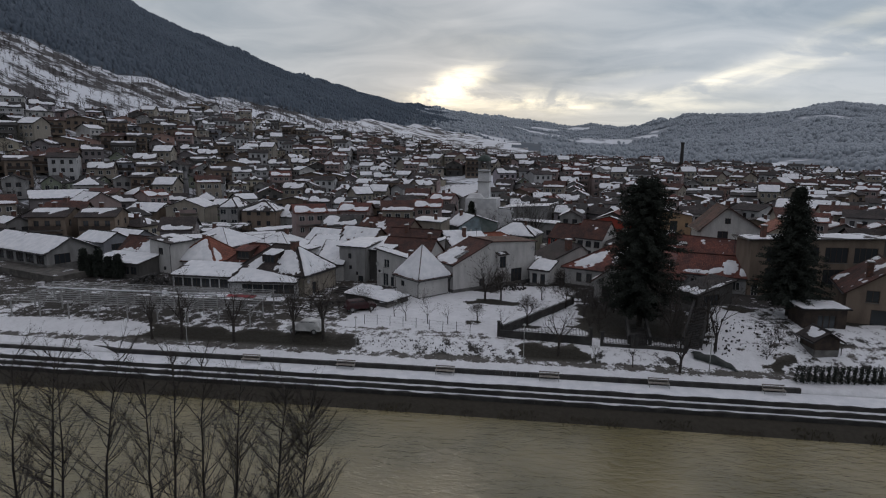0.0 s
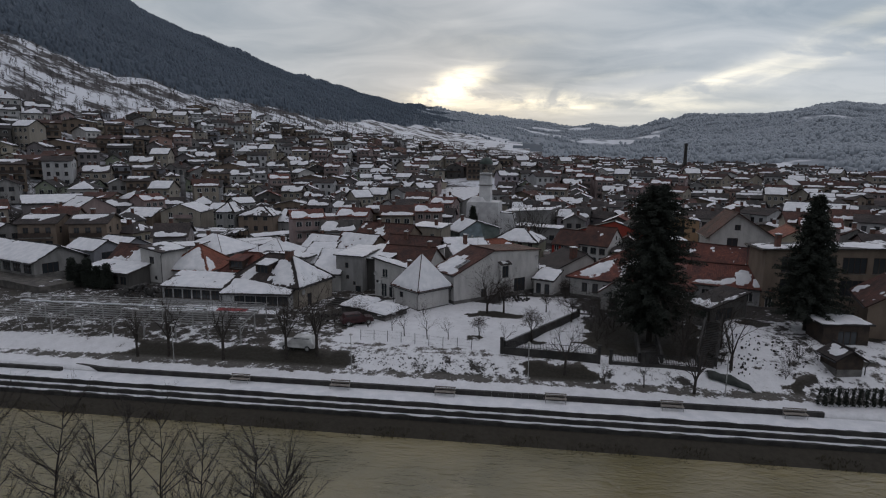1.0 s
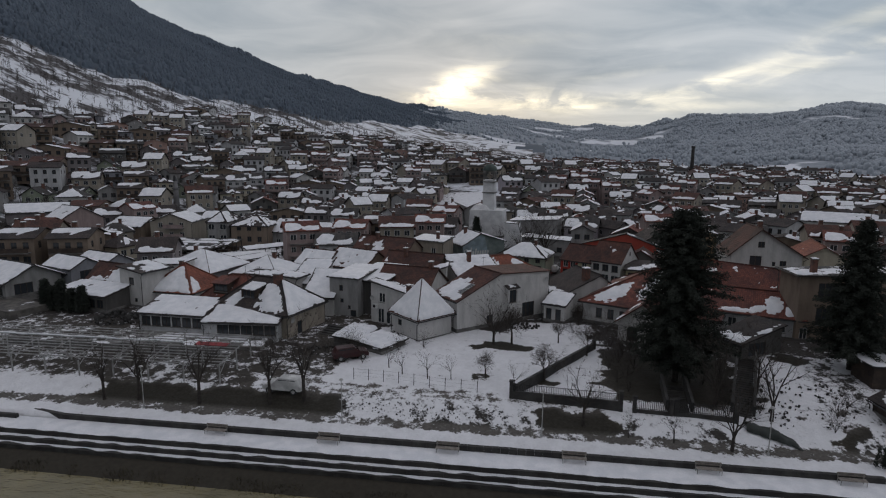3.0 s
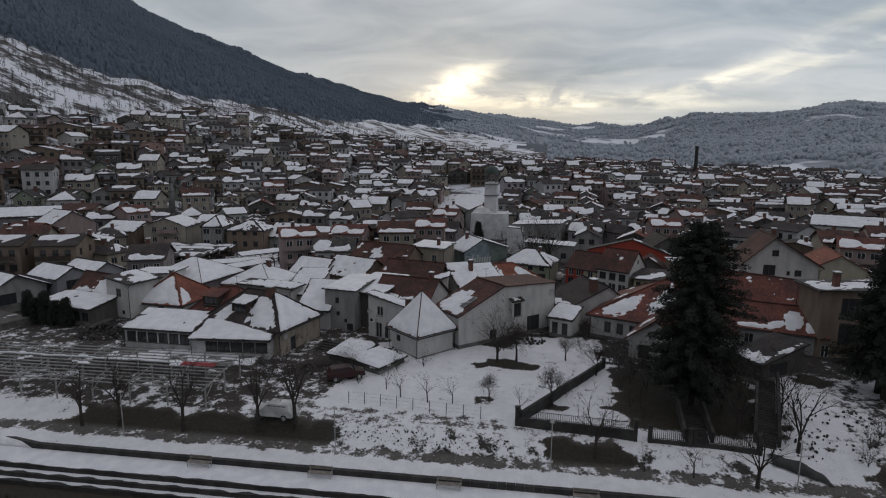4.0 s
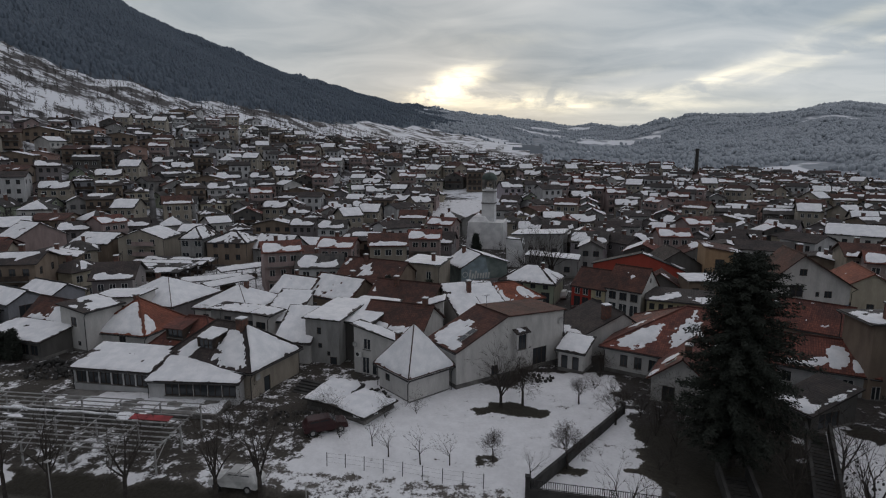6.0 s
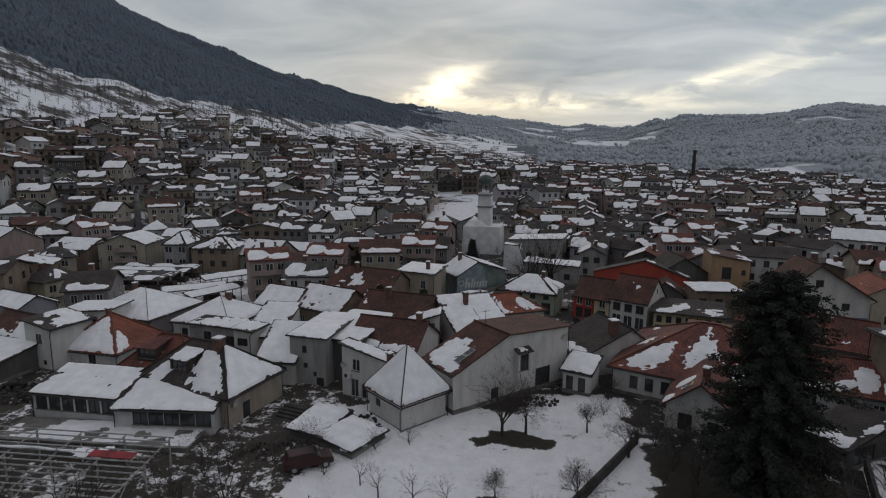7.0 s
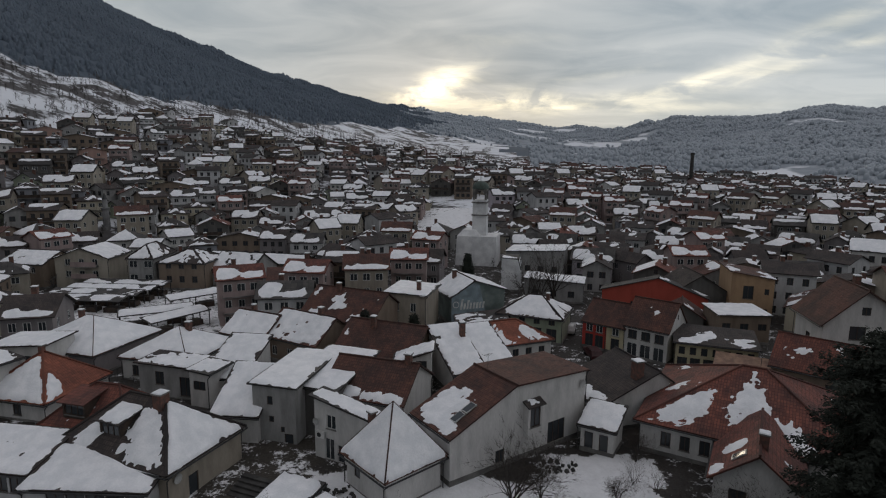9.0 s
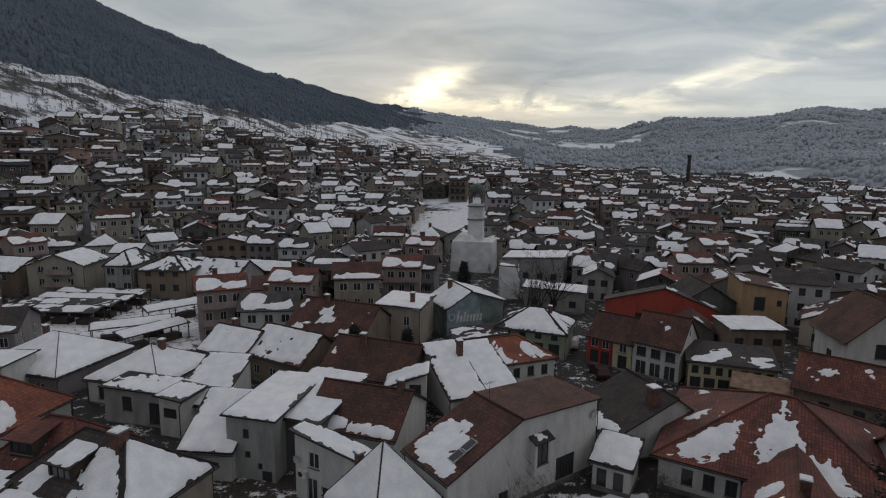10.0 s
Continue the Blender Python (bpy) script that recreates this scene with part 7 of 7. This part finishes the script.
for i, (x, y, h) in enumerate(((-63.4, 87.4, 4.4), (-61.8, 87.0, 3.6), (-60.2, 86.8, 4.6), (-58.4, 86.6, 3.4), (-56.6, 86.4, 3.9))):
    conifer(x, y, ground(x, y), h, 0.8, 50 + i, "small dark cypress before the low shed", 0.4, 0.6)
conifer(-5.0, 147.0, ground(-5, 147), 9.4, 2.3, 61, "dark fir below the clock tower", 0.7, 0.8)
conifer(-17.5, 119.0, ground(-17.5, 119), 5.4, 1.7, 62, "small dark fir among the houses", 0.7, 0.8)
conifer(-11.0, 121.5, ground(-11, 121.5), 4.4, 1.4, 63, "small dark fir among the houses", 0.7, 0.8)
for x, y, s in ((8.5, 146, 0.9), (11, 149, 1.0), (6.0, 143, 0.75), (1.0, 139.5, 0.6)):
    tree(x, y, "poplar", x * 40, s, "tall bare tree among the houses")


for x, y, r, s in ((2.6, 87.4, 0, 1.2), (4.0, 88.6, 60, 1.3), (5.4, 89.6, 130, 1.2), (6.8, 90.6, 200, 1.1), (3.2, 86.2, 20, 1.0), (12.6, 88.0, 80, 1.0), (14.2, 86.8, 10, 1.1), (15.6, 84.6, 44, 1.2),
                   (15.8, 72.5, 99, 1.2), (24.6, 69.2, 30, 1.3), (25.4, 71.6, 95, 1.5), (24.4, 73.4, 170, 1.4), (27.6, 67.4, 220, 1.1), (23.6, 67.6, 300, 1.2), (28.6, 69.2, 20, 1.0), (26.4, 75.0, 140, 1.5), (17.0, 74.0, 140, 1.3), (16.6, 70.6, 180, 1.1), (15.4, 76.0, 222, 1.2), (34.0, 67.2, 12, 1.2), (35.4, 68.4, 70, 1.3), (33.0, 65.4, 190, 1.0), (-12.8, 75.4, 30, 1.1), (-11.6, 74.0, 80, 0.9), (-14.8, 78.6, 150, 1.0),
                   (16.2, 82.0, 15, 1.7), (17.6, 80.6, 75, 1.8), (18.8, 82.6, 135, 1.7), (16.8, 78.4, 205, 1.6), (19.6, 79.2, 255, 1.8), (18.2, 76.6, 300, 1.6), (20.4, 81.4, 30, 1.6),
                   (-13.9, 77.0, 20, 1.3), (-13.2, 76.4, 100, 1.2), (-16.2, 75.0, 60, 1.2), (-19.4, 73.4, 10, 1.4), (-21.0, 72.4, 130, 1.5), (-22.2, 74.0, 190, 1.4), (-20.2, 75.2, 240, 1.3)):
    tree(x, y, "shrub", r, s, "tangled brown winter shrub", "winter shrubs")


# ---- the town on the hillside ----
rng = random.Random(5)
# walls and roofs chosen greyer, so the town carries haze in its colours
WALLS = ["chalk", "umber", "sand", "brown", "clay", "white", "lilac", "umber", "beige", "slate", "chalk", "dark", "grey", "clay", "cream", "brown", "white", "pink", "umber", "green", "sand", "clay", "grey", "cream", "brown", "chalk", "beige", "dark"]
ROOFS = ["dark", "dark", "grey", "brown", "dark", "grey", "grey", "dark", "brown", "dark", "dark", "grey", "dark", "red"]
LOOKS = {"chalk": "off-white", "umber": "dull brown", "sand": "sand-coloured", "clay": "clay-coloured", "slate": "blue-grey", "barn": "dark red", "dark": "unplastered dark"}
PROTO, ALONG = [], []
for i in range(28):
    w, d, st = rng.uniform(5.4, 8.2), rng.uniform(5.8, 8.6), rng.choice((1, 2, 2, 2, 3))
    if i % 7 == 3:
        w, st = w + 4, 2
    eave = 2.6 * st + 0.3
    rise = rng.uniform(1.3, 2.2) if i % 7 != 3 else 1.3
    win, style, along = [], "white" if i % 3 else "brown", i % 5 in (0, 1, 3)
    ALONG.append(along)
    for q in range(st):
        sill, pane_w = 0.8 + 2.6 * q, rng.choice((1.0, 1.3))
        if along:
            win += row("L", 3, sill, pane_w, 1.3, -d / 2 + 0.4, d / 2 - 0.4, style)
        else:
            win += row("F", 2 if w < 11 else 4, sill, pane_w, 1.3, -w / 2 + 0.4, w / 2 - 0.4, style)
    win += row("F", 2, 2.6 * st - 1.8, 1.0, 1.3, -w / 2, w / 2, style) if along else row("L", 2, 2.6 * st - 1.8, 1.0, 1.3, -d / 2, d / 2, style)
    win += row("R", 2, 2.6 * st - 1.8, 1.0, 1.3, -d / 2, d / 2, style) if not along else []
    gabled = i % 7 != 2
    if gabled and not along and w < 11 and rise > 1.6:
        win.append(("F", 0.0, eave + 0.15, 0.8, 0.9, style))
    kw = {} if gabled else dict(hip=(eave, eave + rise))
    eave_strip, ridge_strip = [(0.5, 0.10, 0.62, 0.26)], [(0.45, 0.8, 0.5, 0.3)]
    patches = [(0.25, 0.4, 0.22, 0.5), (0.72, 0.2, 0.25, 0.3)]
    c1 = (0.08, eave_strip, 0.5, 0.25, ridge_strip, 0.85, patches)[i % 7 if i < 14 else (i * 3 + 1) % 7]
    c2 = (0.6, 0.3, 0.75, 0.2, eave_strip, 0.45, 0.1, ridge_strip)[(i * 5 + 2) % 8]
    wall = WALLS[i]
    p = house(0, -3000 - 30 * i, 0, w, d, gable(w, eave, eave + rise) if gabled else [], wall, ROOFS[i % 14], covers=[c1, c2, c1, c2], windows=win, over=0.5,
              chimneys=[(w * 0.15, d * 0.1, eave + rise * 0.4, eave + rise + 0.9, 0.7)], z=0, simple=True, cell=0.8, seed=i * 5.3, thick=0.16,
              label=f"{LOOKS.get(wall, wall)} hillside house with a snow-streaked {ROOFS[i % 14]} roof", group="houses on the hillside", **kw)
    if st > 1 and i % 2:
        for q in range(1, st):
            bm = bmesh.new()
            lo, hi = (-d * 0.42, d * 0.42) if along else (-w * 0.42, w * 0.42)
            face = -w / 2 if along else -d / 2
            slab_xy = (face - 1.2, face, lo, hi) if along else (lo, hi, face - 1.2, face)
            rail_xy = (face - 1.2, face - 1.1, lo, hi) if along else (lo, hi, face - 1.2, face - 1.1)
            box(bm, *slab_xy, 2.6 * q + 0.1, 2.6 * q + 0.28)
            b = part("balcony", bm, M_CONCRETE, p)
            bm = bmesh.new()
            box(bm, *rail_xy, 2.6 * q + 0.28, 2.6 * q + 1.15)
            part("parapet", bm, M_WOOD if i % 3 == 0 else PLASTER[wall], b)
    PROTO.append(p)

SPOTS = []
cells = {}
for fx, fy, fr in FOOTPRINTS:
    cells.setdefault((int(fx // 20), int(fy // 20)), []).append((fx, fy, fr + 4.2))


def free(x, y, own):
    cx, cy = int(x // 20), int(y // 20)
    return all((x - fx) ** 2 + (y - fy) ** 2 > (max(fr, 0) + own) ** 2 for i in (-1, 0, 1) for j in (-1, 0, 1) for fx, fy, fr in cells.get((cx + i, cy + j), ()))


for _ in range(26000):
    az, u = rng.uniform(-54, 40), rng.random()
    r = math.sqrt(115 ** 2 + u * (float(np.interp(az, AZ_T, R_T)) ** 2 - 115 ** 2))
    x, y = 5 + r * math.sin(radians(az)), 5 + r * math.cos(radians(az))
    if y < 128 - 0.22 * abs(x) or (-70 < x < -44 and 115 < y < 148) or (abs(x + 15) < 14 and 213 < y < 266) or (abs(x + 2) < 12 and 130 < y < 180):
        continue
    hill = ground(x, y)
    if r > 0.74 * float(np.interp(az, AZ_T, R_T)) and az < 4 and (rng.random() < 0.86 or zone(x, y) == 9):
        continue
    if not free(x, y, 0.5):
        continue
    cells.setdefault((int(x // 20), int(y // 20)), []).append((x, y, 7.0 if r < 250 else 7.2))
    SPOTS.append((r, x, y, hill))
SPOTS.sort()
arrays = []
for p in PROTO:
    vs, fs, ms = [], [], []
    inv = p.matrix_basis.inverted()
    for o in p.children_recursive:
        m = o.matrix_basis
        q = o.parent
        while q is not p:
            m = q.matrix_basis @ m
            q = q.parent
        base = len(vs)
        vs += [tuple(m @ v.co) for v in o.data.vertices]
        for f in o.data.polygons:
            fs.append(tuple(base + i for i in f.vertices))
            ms.append(o.data.materials[f.material_index])
    arrays.append((np.array(vs), fs, ms))
far_v, far_f, far_m, far_mats = [], [], [], []
count = 0
for n, (r, x, y, z) in enumerate(SPOTS):
    k = rng.randrange(28)
    az = math.degrees(math.atan2(x - 5, y - 5))
    rot = (90 if ALONG[k] else 0) - az * 0.8 + rng.choice((rng.uniform(-16, 16), rng.uniform(-16, 16), rng.uniform(-55, 55)))
    if n < 290:
        copy_thing(PROTO[k], pose(x, y, z - 0.5, 0, 0, rot))
    else:
        vs, fs, ms = arrays[k]
        a = radians(rot)
        R = np.array([[math.cos(a), -math.sin(a), 0], [math.sin(a), math.cos(a), 0], [0, 0, 1]])
        far_v.extend(map(tuple, vs @ R.T + np.array([x, y, z - 0.5])))
        for f, m in zip(fs, ms):
            if m not in far_mats:
                far_mats.append(m)
            far_f.append(tuple(count + i for i in f))
            far_m.append(far_mats.index(m))
        count += len(vs)
for p in PROTO:
    for o in (*p.children_recursive, p):
        bpy.data.objects.remove(o)
if far_v:
    tagged(raw("far_houses", far_v, far_f, far_mats, None, far_m), "rows of small snow-roofed houses far up the hillside", "houses", kind="stuff")


# ---- woods ----
def scatter_trees(name, spots, mat, shape, label, seed):
    """Many small trees in one mesh; shape: 'cone' or 'crown'."""
    rng = random.Random(seed)
    V, F = [], []
    for x, y, z, h in spots:
        b = len(V)
        k = 4
        a0 = rng.uniform(0, 6.28)
        if shape == "cone":
            levels = ((0.0, 0.42), (0.6, 0.28), (1.0, 0.0))
        else:
            levels = ((0.0, 0.42), (0.5, 0.52), (0.85, 0.34), (1.0, 0.0))
        dx, dy = rng.uniform(-0.05, 0.05) * h, rng.uniform(-0.05, 0.05) * h
        for t, rr in levels[:-1]:
            for i in range(k):
                a = a0 + 6.2832 * i / k
                q = rr * h * rng.uniform(0.7, 1.3)
                V.append((x + dx * t + q * math.cos(a), y + dy * t + q * math.sin(a), z + h * t * rng.uniform(0.96, 1.06)))
        V.append((x + dx, y + dy, z + h))
        for l in range(len(levels) - 2):
            for i in range(k):
                j = (i + 1) % k
                F.append((b + l * k + i, b + l * k + j, b + (l + 1) * k + j, b + (l + 1) * k + i))
        l = len(levels) - 2
        for i in range(k):
            F.append((b + l * k + i, b + l * k + (i + 1) % k, b + (l + 1) * k))
    ob = raw(name, V, F, mat, None, None, True)
    return tagged(ob, label, "trees", kind="stuff")


rng = random.Random(8)
dark, far_wood = [], []
for _ in range(150000):
    az = rng.uniform(-52, 40)
    foot, ridge = float(np.interp(az, AZ, FOOT)), float(np.interp(az, AZ, RIDGE))
    s = 0.2 + 0.83 * math.sqrt(rng.random()) if az < 2 else 0.03 + 1.0 * rng.random() ** 0.6
    r = foot + (ridge - foot) * s
    x, y = 5 + r * math.sin(radians(az)), 5 + r * math.cos(radians(az))
    zn = zone(x, y)
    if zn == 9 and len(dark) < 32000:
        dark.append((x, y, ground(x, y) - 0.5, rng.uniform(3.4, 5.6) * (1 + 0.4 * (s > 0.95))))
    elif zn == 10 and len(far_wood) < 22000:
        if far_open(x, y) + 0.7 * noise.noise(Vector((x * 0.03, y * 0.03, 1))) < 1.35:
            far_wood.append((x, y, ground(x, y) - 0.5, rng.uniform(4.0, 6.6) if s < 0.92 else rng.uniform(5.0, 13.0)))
scatter_trees("mountain_forest", dark, M_FORESTTREE, "cone", "dense dark conifer forest covering the mountain, its colour blued for haze", 1)
scatter_trees("far_woods", far_wood, M_FARTREE, "crown", "bare woodland on the far hills, haze painted into its colour", 2)


def bare_scatter(name, spots, label, seed):
    """Many small leafless trees in one mesh: stems with forking blades."""
    rng = random.Random(seed)
    V, F = [], []

    def blade(p, q, w):
        b = len(V)
        d = (q - p).normalized()
        u = d.orthogonal().normalized() * w
        v = d.cross(u)
        V.extend((tuple(p + u), tuple(p - u * 0.5 + v * 0.9), tuple(p - u * 0.5 - v * 0.9), tuple(q)))
        F.extend(((b, b + 1, b + 3), (b + 1, b + 2, b + 3), (b + 2, b, b + 3)))

    for x, y, z, h in spots:
        p = Vector((x, y, z))
        blade(p, p + Vector((rng.uniform(-0.1, 0.1), rng.uniform(-0.1, 0.1), 1)) * h, h * 0.022)
        for _ in range(10):
            t = rng.uniform(0.2, 0.8)
            a = rng.uniform(0, 6.28)
            o = p + Vector((0, 0, h * t))
            e = o + Vector((math.cos(a) * 0.34, math.sin(a) * 0.34, rng.uniform(0.2, 0.5))) * h * rng.uniform(0.5, 1) * (1.15 - t)
            blade(o, e, h * 0.013)
            for _ in range(2):
                c = o.lerp(e, rng.uniform(0.3, 0.8))
                blade(c, c + Vector((rng.uniform(-1, 1), rng.uniform(-1, 1), rng.uniform(0.1, 1))) * h * 0.16, h * 0.010)
    return tagged(raw(name, V, F, M_SCRUB), label, "trees", kind="stuff")


spots = []
for _ in range(30000):
    az, u = rng.uniform(-56, 40), rng.random()
    hi = float(np.interp(az, AZ_T, R_T)) + 130
    r = math.sqrt(120 ** 2 + u * (hi ** 2 - 120 ** 2))
    x, y = 5 + r * math.sin(radians(az)), 5 + r * math.cos(radians(az))
    if y < 130 or (abs(x + 15) < 14 and 213 < y < 266):
        continue
    zn = zone(x, y)
    if zn in (6, 7) and not free(x, y, -5.0):
        continue
    if (zn == 8 and rng.random() < 0.5) or (zn == 7 and rng.random() < 0.75) or (zn == 6 and rng.random() < 0.16):
        spots.append((x, y, ground(x, y) - 0.2, rng.uniform(2.4, 6.0)))
random.Random(3).shuffle(spots)
bare_scatter("hillside_trees", spots[:6500], "bare trees and scrub among the hillside houses", 4)
